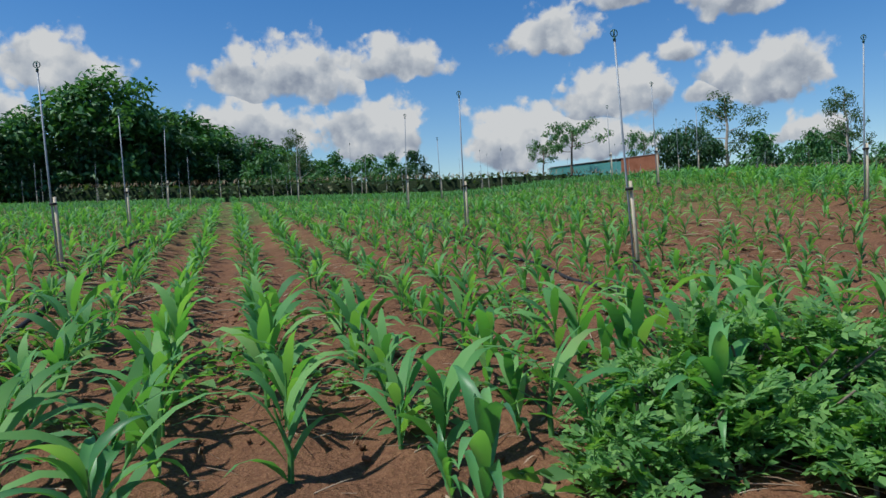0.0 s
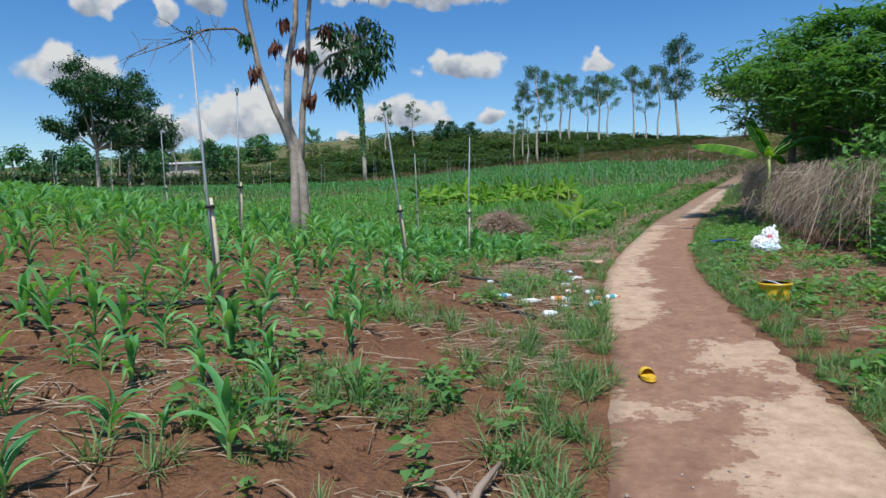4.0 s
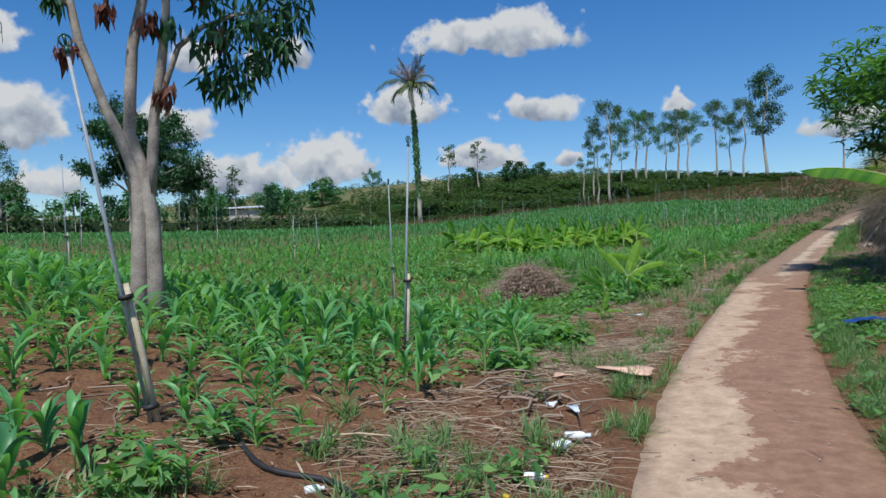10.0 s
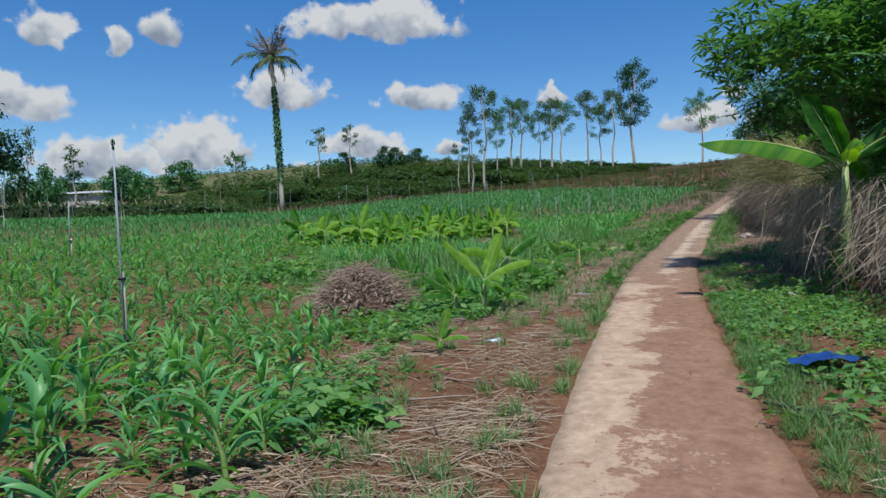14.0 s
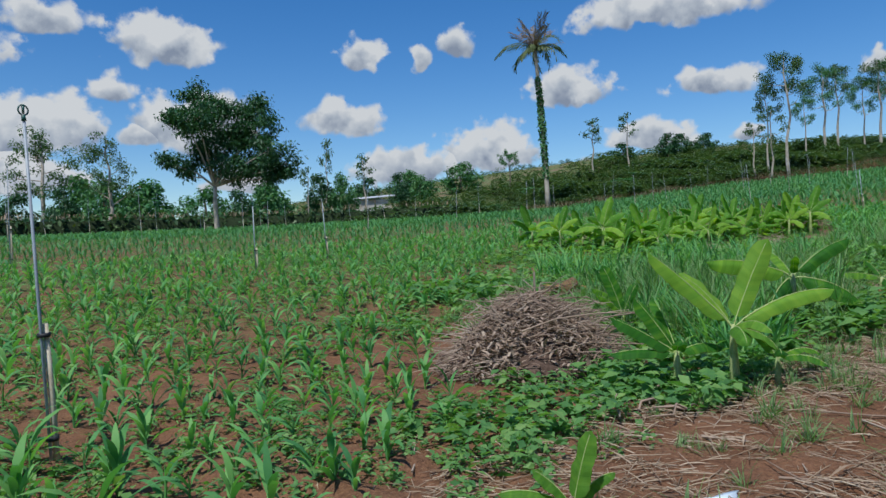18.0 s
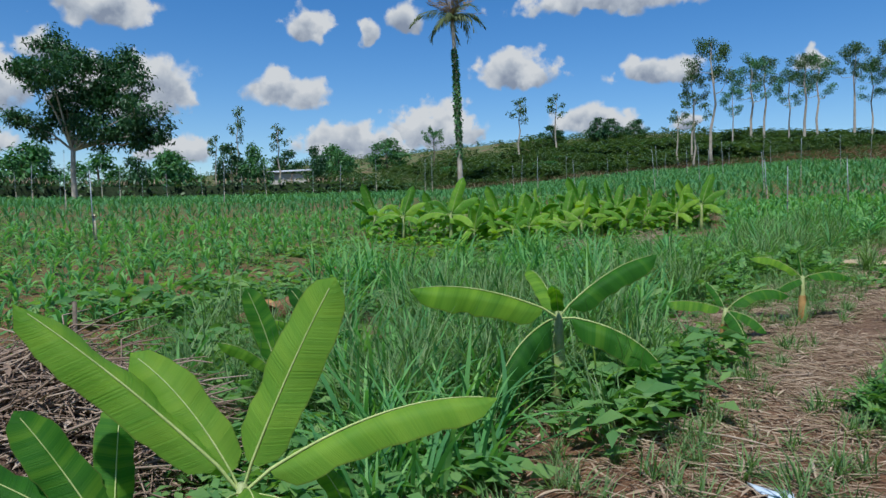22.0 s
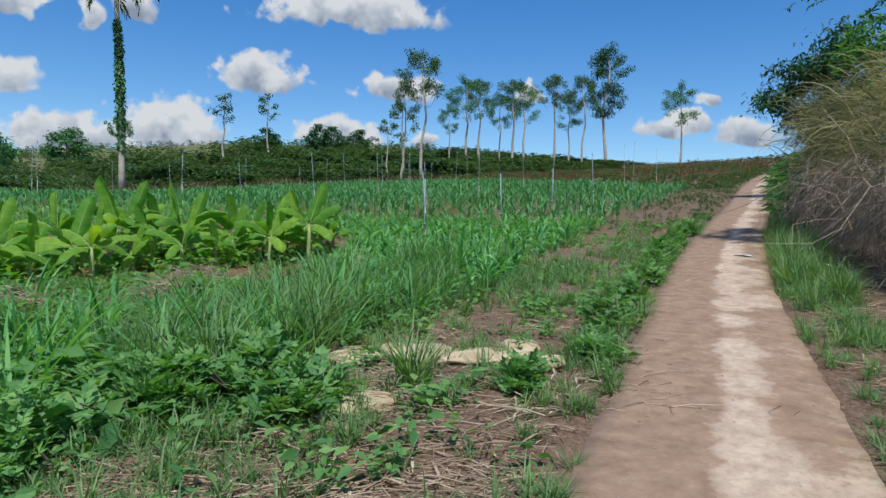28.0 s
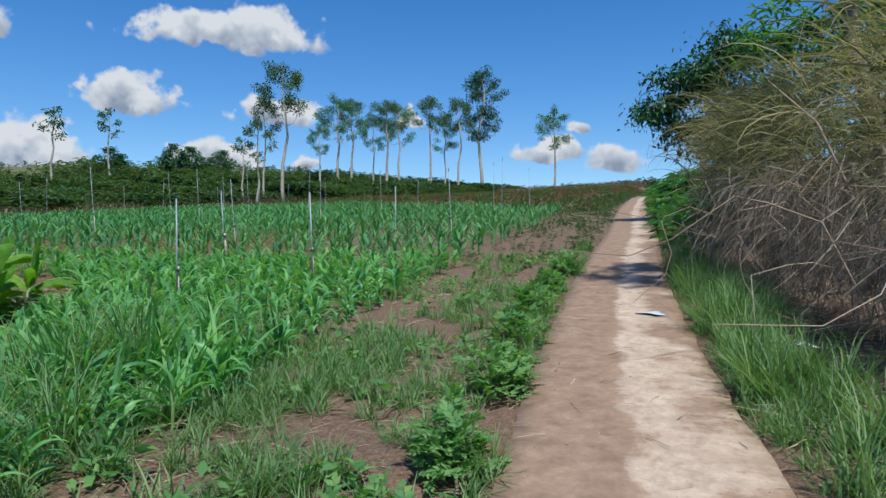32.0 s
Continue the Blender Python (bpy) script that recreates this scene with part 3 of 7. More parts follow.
def blade(length, width, az, rise, droop, segs=5, fold=0.25, base=(0, 0, 0), twist=0.0, wide_at=0.35, two=True, wave=0.0, roll=0.0, late=False, blunt=1.8):
    """An arching strap leaf: rises at an angle, then droops over."""
    vs, fs = [], []
    p, ang = np.array(base, float), rise
    out = np.array([math.cos(az), math.sin(az), 0])
    side = np.array([-math.sin(az), math.cos(az), 0])
    for i in range(segs + 1):
        t = i / segs
        w = width * (min(1, (t / wide_at) ** .7 if t < wide_at else 1) * (1 - max(0, (t - wide_at) / (1 - wide_at)) ** blunt)) + .002
        fwd = out * math.cos(ang) + np.array([0, 0, 1.0]) * math.sin(ang)
        up = -out * math.sin(ang) + np.array([0, 0, 1.0]) * math.cos(ang)
        tw = twist * t + roll
        s2 = side * math.cos(tw) + up * math.sin(tw)
        up = up * math.cos(tw) - side * math.sin(tw)
        k = wave * math.sin(t * 9.0)
        if two:
            vs += [p - s2 * w / 2 + up * (w * fold + k * w), p, p + s2 * w / 2 + up * (w * fold - k * w)]
        else:
            vs += [p - s2 * w / 2, p + s2 * w / 2]
        p = p + fwd * length / segs
        ang -= droop / segs * (2.5 * t ** 1.15 if late else 0.5 + t)
    c = 3 if two else 2
    for i in range(segs):
        for k in range(c - 1):
            a = i * c + k
            fs.append((a, a + 1, a + c + 1, a + c))
    return np.array(vs), fs


def leaf(length, width, fold=0.15):
    """A small pointed leaf along +x, folded on its midrib, four triangles."""
    return (np.array([[0, 0, 0], [length * .42, width / 2, fold * width], [length, 0, -.1 * length], [length * .42, -width / 2, fold * width], [length * .5, 0, 0]]),
            [(0, 4, 1), (4, 2, 1), (0, 3, 4), (3, 2, 4)])


def turn_matrices(az, tilt, roll, scale):
    """Rotation and scale of many copies: roll about x, tilt about y, then azimuth about z."""
    ca, sa, ct, st, cr, sr = np.cos(az), np.sin(az), np.cos(tilt), np.sin(tilt), np.cos(roll), np.sin(roll)
    m = np.empty((len(az), 3, 3))
    m[:, 0, 0], m[:, 0, 1], m[:, 0, 2] = ca * ct, ca * st * sr - sa * cr, ca * st * cr + sa * sr
    m[:, 1, 0], m[:, 1, 1], m[:, 1, 2] = sa * ct, sa * st * sr + ca * cr, sa * st * cr - ca * sr
    m[:, 2, 0], m[:, 2, 1], m[:, 2, 2] = -st, ct * sr, ct * cr
    return m * np.asarray(scale)[:, None, None]


def many(name, templates, xyz, az, mat, scale=None, tilt=None, roll=None, parent=None, label="", category="", group="", smooth_faces=True, pick=None):
    """One mesh of many copies of a few templates."""
    n = len(xyz)
    scale = np.ones(n) if scale is None else np.asarray(scale)
    tilt = np.zeros(n) if tilt is None else tilt
    roll = np.zeros(n) if roll is None else roll
    pick = rng.integers(0, len(templates), n) if pick is None else pick
    m = turn_matrices(az, tilt, roll, scale)
    VV, LL, TT, base = [], [], [], 0
    for k, (v, f) in enumerate(templates):
        idx = np.nonzero(pick == k)[0]
        if not len(idx):
            continue
        v = np.asarray(v)
        w = np.einsum("nij,vj->nvi", m[idx], v) + xyz[idx][:, None, :]
        flat = np.concatenate([np.asarray(q) for q in f])
        tot = np.array([len(q) for q in f])
        VV.append(w.reshape(-1, 3))
        LL.append((flat[None, :] + (base + np.arange(len(idx)) * len(v))[:, None]).ravel())
        TT.append(np.tile(tot, len(idx)))
        base += len(idx) * len(v)
    V, Lp, tt = np.concatenate(VV), np.concatenate(LL), np.concatenate(TT)
    me = bpy.data.meshes.new(name)
    me.vertices.add(len(V))
    me.vertices.foreach_set("co", V.astype(np.float32).ravel())
    me.loops.add(len(Lp))
    me.loops.foreach_set("vertex_index", Lp.astype(np.int32))
    me.polygons.add(len(tt))
    me.polygons.foreach_set("loop_start", (np.cumsum(tt) - tt).astype(np.int32))
    me.update(calc_edges=True)
    me.materials.append(mat)
    if smooth_faces:
        me.shade_smooth()
    ob = new(name, me)
    if parent is not None:
        ob.parent = parent
    tagged(ob, label, category, group, "stuff" if parent is None else "")
    return ob


def empty(name, x, y, z=None, rz=0.0, label="", category="", group="", s=1.0):
    ob = new(name)
    ob.matrix_basis = pose(x, y, z_at(x, y) if z is None else z, 0, 0, rz) @ Matrix.Scale(s, 4)
    return tagged(ob, label, category, group)


def at_land(x, y, lift=0.0):
    return np.stack([x, y, land(x, y) + lift], 1)


# ---------------- ground ----------------


def build_ground():
    def axis(stops):
        out = []
        for (a, b, step) in stops:
            out.append(np.arange(a, b, step))
        return np.concatenate(out + [[stops[-1][1]]])
    xs = axis([(-2600, -300, 460), (-300, -60, 40), (-60, -10, 4), (-10, 50, .16), (50, 90, 1.0), (90, 200, 4), (200, 400, 25), (400, 2600, 440)])
    ys = axis([(-2600, -300, 460), (-300, -40, 40), (-40, -6, 3), (-6, 18, .16), (18, 34, .6), (34, 70, 2), (70, 160, 10), (160, 400, 40), (400, 2600, 440)])
    X, Y = np.meshgrid(xs, ys)
    Zg = land(X, Y)
    flatx, flaty = X.ravel(), Y.ravel()
    d = flaty - left_edge(flatx)
    clod = np.zeros(len(flatx))
    near = np.nonzero((flatx > -10) & (flatx < 50) & (flaty > -6) & (flaty < 34))[0]
    for i in near:
        p = Vector((flatx[i], flaty[i], 0))
        clod[i] = .035 * noise.noise(p * 2.3) + .028 * noise.noise(p * 6.1) + .03 * noise.noise(p * .7)
    on_road = (d < -.14) & (d > -ROAD_W + .1)
    clod = np.where(on_road, -.10, np.where((d < .5) & (d > -ROAD_W - .5), clod * .5 - .012, clod))
    # low ridges that the corn rows stand on
    u = flatx * math.cos(ROW_TURN) + flaty * math.sin(ROW_TURN)
    ridge = .03 * np.cos(2 * math.pi * (u - .2) / ROW_GAP) * (d > 2.0) * (flatx < 20) * (flaty < 30)
    V = np.stack([flatx, flaty, Zg.ravel() + clod + ridge], 1)
    nx, ny = len(xs), len(ys)
    I = np.arange(nx * ny).reshape(ny, nx)
    F = np.stack([I[:-1, :-1], I[:-1, 1:], I[1:, 1:], I[1:, :-1]], -1).reshape(-1, 4)
    me = bpy.data.meshes.new("ground")
    me.vertices.add(len(V))
    me.vertices.foreach_set("co", V.astype(np.float32).ravel())
    me.loops.add(F.size)
    me.loops.foreach_set("vertex_index", F.astype(np.int32).ravel())
    me.polygons.add(len(F))
    me.polygons.foreach_set("loop_start", np.arange(0, F.size, 4, dtype=np.int32))
    me.update(calc_edges=True)
    me.shade_smooth()
    me.materials.append(M_SOIL)
    tagged(new("ground", me), "reddish brown cloddy farm soil rising to a hill", "ground", kind="structure")


ROW_TURN, ROW_GAP = radians(17.0), 0.64     # the corn rows lean to the left of +y


def build_road():
    xs = np.concatenate([np.arange(-40, -4, 2.0), np.arange(-4, 52, .14), np.arange(52, 110, 1.0)])
    ye = left_edge(xs)
    V, F, UV = [], [], []
    sl = np.gradient(ye, xs)
    run = np.concatenate([[0], np.cumsum(np.hypot(np.diff(xs), np.diff(ye)))]) + xs[0]
    m = 11
    for i, x in enumerate(xs):
        nx, ny = sl[i] / math.hypot(1, sl[i]), -1 / math.hypot(1, sl[i])
        jl = .035 * noise.noise(Vector((x * 1.7, 3.1, 0))) + .02 * noise.noise(Vector((x * 6.0, 8.1, 0)))
        jr = .04 * noise.noise(Vector((x * 1.5, 13.1, 0))) + .02 * noise.noise(Vector((x * 6.0, 18.1, 0)))
        h = float(road_height(x)) + .012
        for k in range(m):
            if k == 0 or k == m - 1:
                o, dz = (jl if k == 0 else ROAD_W + jr), -.14
            else:
                t = (k - 1) / (m - 3)
                o, dz = jl + t * (ROAD_W + jr - jl), 0.004 * noise.noise(Vector((x * .8, t * 2, 0))) - (.012 if k in (1, m - 2) else 0)
            V.append((x + nx * o, ye[i] + ny * o, h + dz))
            UV.append((min(max((o - jl) / ROAD_W, 0), 1), run[i]))
    for i in range(len(xs) - 1):
        for k in range(m - 1):
            F.append((i * m + k, i * m + k + 1, (i + 1) * m + k + 1, (i + 1) * m + k))
    F = [f[::-1] for f in F]
    ob = link("road", V, F, M_ROAD)
    me = ob.data
    layer = me.uv_layers.new(name="along")
    for lp in me.loops:
        layer.data[lp.index].uv = UV[lp.vertex_index]
    tagged(ob, "narrow concrete farm path stained with red dust", "path", kind="structure")


build_ground()
build_road()

# ---------------- plants: makers ----------------


def corn_template(h, leaves, r, near=True, segs=None):
    """Young maize: stalk and arching leaves in two ranks."""
    st = tube([(0, 0, -.03), (r.normal(0, .01), r.normal(0, .01), h * .3), (r.normal(0, .015), r.normal(0, .015), h * .68)], [.016 * h / .6 + .003, .015 * h / .6 + .002, .006], 5 if near else 3, False)
    plane, out = r.uniform(0, math.pi), []
    for i in range(leaves):
        t = i / max(1, leaves - 1)
        az = plane + (math.pi if i % 2 else 0) + r.normal(0, .4)
        ln = h * (.56 + .42 * math.sin(math.pi * min(1, .18 + .72 * t))) * r.uniform(.85, 1.15)
        rise = r.uniform(.85, 1.1) + .35 * t
        out.append(blade(ln, h * r.uniform(.105, .14), az, rise, r.uniform(1.7, 2.7) * (1.1 - .35 * t), 10 if near else (5 if segs is None else segs), .24, (0, 0, h * (.08 + .46 * t)), r.uniform(-.9, .9), .30, near, .13, 0.0, False, 1.6))
    return st, out


def near_corn(name_r, h, leaves):
    r = np.random.default_rng(name_r)
    st, lv = corn_template(h, leaves, r)
    root = new("corn_plant")
    tagged(root, "young green maize plant with arching leaves in red soil", "corn plant", "corn plants in the field")
    link("stalk", *st, M_STALK, root)
    for v, f in lv:
        link("leaf", v, f, M_CORN_ONE, root)
    for k in range(1 + name_r % 2):
        link("dry_leaf", *blade(h * r.uniform(.35, .5), h * .06, r.uniform(0, 6.3), r.uniform(.1, .5), 2.6, 6, .2, (0, 0, h * .05), r.uniform(-1, 1)), M_STRAW, root, "withered straw-coloured leaf")
    return root


M_CORN_ONE = leaf_mat("corn_leaf_near", [(0.1, (0.060, 0.205, 0.082)), (0.5, (0.122, 0.350, 0.115)), (0.8, (0.225, 0.460, 0.150)), (1.0, (0.350, 0.489, 0.215))], 0.42, 0.42, 0.5, single=True)


def corn_end(y):
    """x at which the corn gives way to dry growth on the hill."""
    return np.interp(y, [0, 5, 11, 24, 36, 57], [67, 71, 75, 85, 88, 88]) + 1.2 * np.sin(np.asarray(y) * .8)


def in_field(x, y):
    """Where corn stands."""
    d = y - left_edge(x)
    edge = np.interp(x, [-60, 1.5, 4, 8, 12, 14, 16, 18, 20.5, 22, 23, 26, 30, 33, 35, 38, 44, 170], [3.0, 2.9, 1.7, 1.9, 1.8, 1.4, 1.85, 2.5, 3.5, 5.2, 7.0, 8.0, 8.0, 5.0, 2.9, 2.3, 2.5, 2.6])
    ok = (d > edge) & (y < np.where(x < 45, 57, np.maximum(57 - 1.0 * (x - 45), 41 - .22 * (x - 55)))) & (x < corn_end(y))
    for cx, cy, ax, ay in ((36.5, 13.2, 9.5, 4.2), (28.5, 9.5, 5.0, 3.6), (22.65, 7.95, 1.35, 1.15)):
        ok &= ((x - cx) / ax) ** 2 + ((y - cy - .12 * (x - cx)) / ay) ** 2 > 1
    return ok & (np.hypot(x - 12.75, y - 8.45) > .6)


def rows_of_corn(x0, x1, y0, y1, gap, step, r):
    c, s = math.cos(ROW_TURN), math.sin(ROW_TURN)
    us, vs = [], []
    reach = abs(x1 - x0) + abs(y1 - y0)
    mid = np.array([(x0 + x1) / 2, (y0 + y1) / 2])
    um, vm = mid @ [c, s], mid @ [-s, c]
    U, Vv = np.meshgrid(np.arange(math.floor((um - reach) / gap) * gap + .2, um + reach, gap), np.arange(vm - reach, vm + reach, step))
    U, Vv = U.ravel() + r.normal(0, .05, U.size), Vv.ravel() + r.normal(0, step * .22, U.size)
    x, y = U * c - Vv * s, U * s + Vv * c
    k = (x > x0) & (x < x1) & (y > y0) & (y < y1)
    x, y = x[k], y[k]
    k = in_field(x, y)
    return x[k], y[k]


def crown_leaves(r, clumps, spread, count, size, droop=0.5):
    """Places and turns for leaves gathered in clumps."""
    c = clumps[r.integers(0, len(clumps), count)]
    off = r.normal(0, 1, (count, 3))
    off /= np.linalg.norm(off, axis=1, keepdims=True) + 1e-9
    off *= (r.uniform(0, 1, (count, 1)) ** .45) * spread
    off[:, 2] *= .75
    return c + off, r.uniform(0, 2 * math.pi, count), r.normal(droop, .45, count), r.normal(0, .6, count), size * r.uniform(.65, 1.25, count)


def make_tree(seed, h, trunk_r, crown_w, crown_from, clumps, leaves, size, mat, bark, lean=0.0, limbs=7, gap=0.0, label="", category="tree", name="tree", spread=None, leaf_ratio=.42, flat=0.0, temps=None):
    """A tree at the origin: tapered trunk with limbs, and a crown of leaf clumps with gaps between them."""
    r = np.random.default_rng(seed)
    root = new(name)
    tagged(root, label, category)
    top = np.array([lean * h, r.normal(0, .02) * h, h * .93])
    pts = [np.array([0, 0, -.15])]
    for t in (.12, .3, .5, .7, .86, 1):
        pts.append(np.array([lean * h * t ** 1.3 + r.normal(0, .012 * h) * (t < 1), r.normal(0, .012 * h), h * .93 * t]))
    rad = [trunk_r * 1.25] + [trunk_r * (1 - .8 * t) + .01 for t in (.12, .3, .5, .7, .86, 1)]
    woods = [tube(pts, rad, 7)]
    cc = []
    for i in range(limbs):
        t = crown_from + (1 - crown_from) * (i + .4) / limbs * .85
        k = min(int(t * 6), 5)
        base = pts[k] + (pts[k + 1] - pts[k]) * (t * 6 - k)
        a = i * 2.4 + r.normal(0, .4)
        reach = crown_w * .5 * r.uniform(.65, 1.05) * (math.sin(math.pi * min(1, (t - crown_from) / (1 - crown_from) * .8 + .25)) + flat)
        tip = base + np.array([math.cos(a) * reach, math.sin(a) * reach, h * r.uniform(.06, .16) + flat * h * .05])
        mid = (base + tip) / 2 + np.array([0, 0, -.02 * h]) + r.normal(0, .015 * h, 3)
        woods.append(tube([base, mid, tip], [trunk_r * .42 * (1.15 - t), trunk_r * .26 * (1.15 - t), .012], 4, False))
        cc += [tip, tip * .72 + base * .28, (mid + tip) / 2 + r.normal(0, .05 * crown_w, 3)]
    cc.append(pts[-1])
    cc = np.array(cc)
    extra = []
    for _ in range(clumps):
        q = r.normal(0, 1, 3)
        q /= np.linalg.norm(q) + 1e-9
        q *= r.uniform(.45, 1.0)
        zc, zh = h * (crown_from + 1.0) / 2, h * (1.0 - crown_from) / 2
        mid = np.array([lean * h * ((crown_from + 1) / 2) ** 1.3, 0, zc])
        extra.append(mid + q * np.array([crown_w / 2, crown_w / 2, zh]))
    if extra:
        cc = np.concatenate([cc, np.array(extra)])
    keep = r.uniform(0, 1, len(cc)) > gap
    cc = cc[keep] if keep.sum() > 3 else cc
    link("trunk", *join(*woods), bark, root)
    xyz, az, ti, ro, sc = crown_leaves(r, cc, crown_w * .15 if spread is None else spread, leaves, size)
    many("crown", [leaf(1, leaf_ratio), leaf(1, leaf_ratio * .8, .3)] if temps is None else temps, xyz, az, mat, sc, ti if temps is None else ti * .4, ro * (1 if temps is None else .5), parent=root)
    return root


def put(tree, spots, height, r, group=""):
    """Copies of a tree at (x, y, height, width) spots; the first spot takes the tree itself."""
    for i, (x, y, h, w) in enumerate(spots):
        k = h / height
        m = pose(x, y, z_at(x, y) - .05, 0, 0, r.uniform(0, 360)) @ Matrix.Diagonal((k * w, k * w, k, 1))
        ob = tree if i == 0 else copy_thing(tree, m)
        if i == 0:
            tree.matrix_basis = m
        if group:
            ob["group"] = group


# ---------------- far trees, round the field ----------------
r_far = np.random.default_rng(21)
wood_a = make_tree(101, 10, .28, 7.4, .02, 60, 5200, .62, M_DARKLEAF, M_DARKBARK, limbs=11, spread=1.15, label="dense dark green tree of a wood behind the hedge", category="tree")
put(wood_a, [(-36.5, 57, 7.3, 1.08), (-32.2, 62, 13.1, 1.08), (-27.5, 66.5, 12.5, 1.13), (-23.7, 76.4, 10.1, 1.30), (-18.9, 77.7, 7.6, 1.40), (-39, 66, 10.6, 1.19), (-34.5, 72, 12.4, 1.19), (-22, 70, 8.7, 1.30), (-37, 63, 10.0, 1.19), (-31, 68, 13.6, 1.19), (-26, 74, 11.3, 1.30), (-45, 58, 8.3, 1.30), (-20, 74, 8.3, 1.40), (-16.5, 79, 7.1, 1.51)], 10, r_far, "wood behind the hedge")
wood_b = make_tree(102, 10, .26, 7.0, .02, 56, 5000, .6, M_TREELEAF, M_DARKBARK, limbs=11, spread=1.1, label="tall leafy green tree of a wood behind the hedge", category="tree")
put(wood_b, [(-35.9, 60.1, 9.0, 1.19), (-30.3, 63.1, 14.2, 1.03), (-25.9, 71.5, 11.0, 1.24), (-21.6, 81.2, 9.2, 1.40), (-42, 62, 9.5, 1.19), (-29, 74, 11.8, 1.30)], 10, r_far, "wood behind the hedge")
low_a = make_tree(103, 4.6, .14, 4.4, .02, 30, 2200, .42, M_TREELEAF, M_DARKBARK, limbs=7, label="low bushy green tree behind the hedge", category="tree")
put(low_a, [(-10.6, 69.2, 4.8, 1), (-8.1, 73.5, 4.6, 1.1), (-5.1, 69.8, 4.4, 1), (-14.5, 72, 5.2, 1.1), (45.5, 98, 8.6, 1.1), (41.0, 77.4, 6.4, .8), (59.8, 77.9, 6.4, 1.2), (47.6, 84.9, 7.0, 1.2), (53.5, 81, 6.0, 1.2), (71.4, 78.2, 6.0, .8), (80.8, 73, 4.2, 1.2), (63.5, 84, 6.2, 1.2), (92, 88, 5.2, 1.4), (100, 84, 4.8, 1.5), (-17, 66, 4.6, 1.0)], 4.6, r_far, "trees behind the hedge")
low_b = make_tree(104, 4.6, .14, 4.2, .02, 30, 2200, .42, M_DARKLEAF, M_DARKBARK, limbs=7, label="low round dark tree behind the hedge", category="tree")
put(low_b, [(-2.3, 66, 4.6, .8), (39, 83, 6.2, .8), (69.2, 79.7, 6.8, .9), (50, 90, 7.4, 1.3), (56.5, 77.7, 5.8, 1.1), (76, 71.8, 5.2, .9), (63.1, 81.6, 6.6, .9), (43.5, 84.2, 5.4, 1.1), (35.7, 91.4, 6.2, 1.3), (86, 92, 5.4, 1.4), (-12.3, 76, 4.6, 1.3), (122, 58, 4.6, 1.3), (128, 58.5, 4.2, 1.5), (134, 57.5, 4.0, 1.6), (112, 60, 3.6, 1.6)], 4.6, r_far, "trees behind the hedge")
round_tree = make_tree(105, 6.7, .25, 6.6, .05, 60, 5600, .42, M_DARKLEAF, M_DARKBARK, limbs=10, label="broad round dark green tree behind the hedge", category="tree")
put(round_tree, [(28.2, 79.9, 8.6, .86)], 6.7, r_far)
hill_tree = make_tree(115, 4.0, .12, 4.2, .04, 26, 1500, .4, M_TREELEAF, M_DARKBARK, limbs=7, label="low spreading tree in the scrub on the hillside", category="tree")
hill = []
for i in range(46):
    hx0 = 58 + i * 2.4 + r_far.normal(0, 1.2)
    hill.append((hx0, 41 - .22 * (hx0 - 55) + r_far.uniform(3, 22), r_far.uniform(1.5, 3.4), r_far.uniform(1.0, 1.9)))
put(hill_tree, hill, 4.0, r_far, "trees in the hillside scrub")
umbrella_tree = make_tree(106, 7.1, .2, 5.2, .62, 8, 1700, .34, M_TREELEAF, M_DARKBARK, limbs=9, flat=.5, label="slender tree with a flat spreading crown", category="tree", spread=.55)
put(umbrella_tree, [(13, 68.8, 7.2, .9), (9.7, 65.3, 4.9, .9), (90.5, 65.2, 5.4, .8), (23.4, 80, 7.4, .8)], 7.1, r_far)
sparse_tree = make_tree(107, 9.8, .2, 5.4, .35, 22, 2300, .30, M_PALELEAF, M_PALEBARK, limbs=11, gap=.15, spread=.62, label="tall thin tree with an airy crown", category="tree")
put(sparse_tree, [(41.4, 100.7, 15.8, 1.1), (-12.7, 62, 4.0, .9), (36.5, 62.5, 5.5, .9)], 9.8, r_far)
slim_tree = make_tree(108, 6, .09, 1.9, .6, 5, 330, .3, M_PALELEAF, M_PALEBARK, limbs=6, spread=.33, label="slim young tree with a small tuft of leaves", category="tree")
put(slim_tree, [(66.1, 78.3, 7.9, .8), (69.5, 79, 8.6, .7), (74.1, 76.8, 6.5, 1.2), (95.1, 54.6, 6.2, 1.3), (102.9, 54, 6.2, 1.2)], 6, r_far, "slim trees at the field's edge")

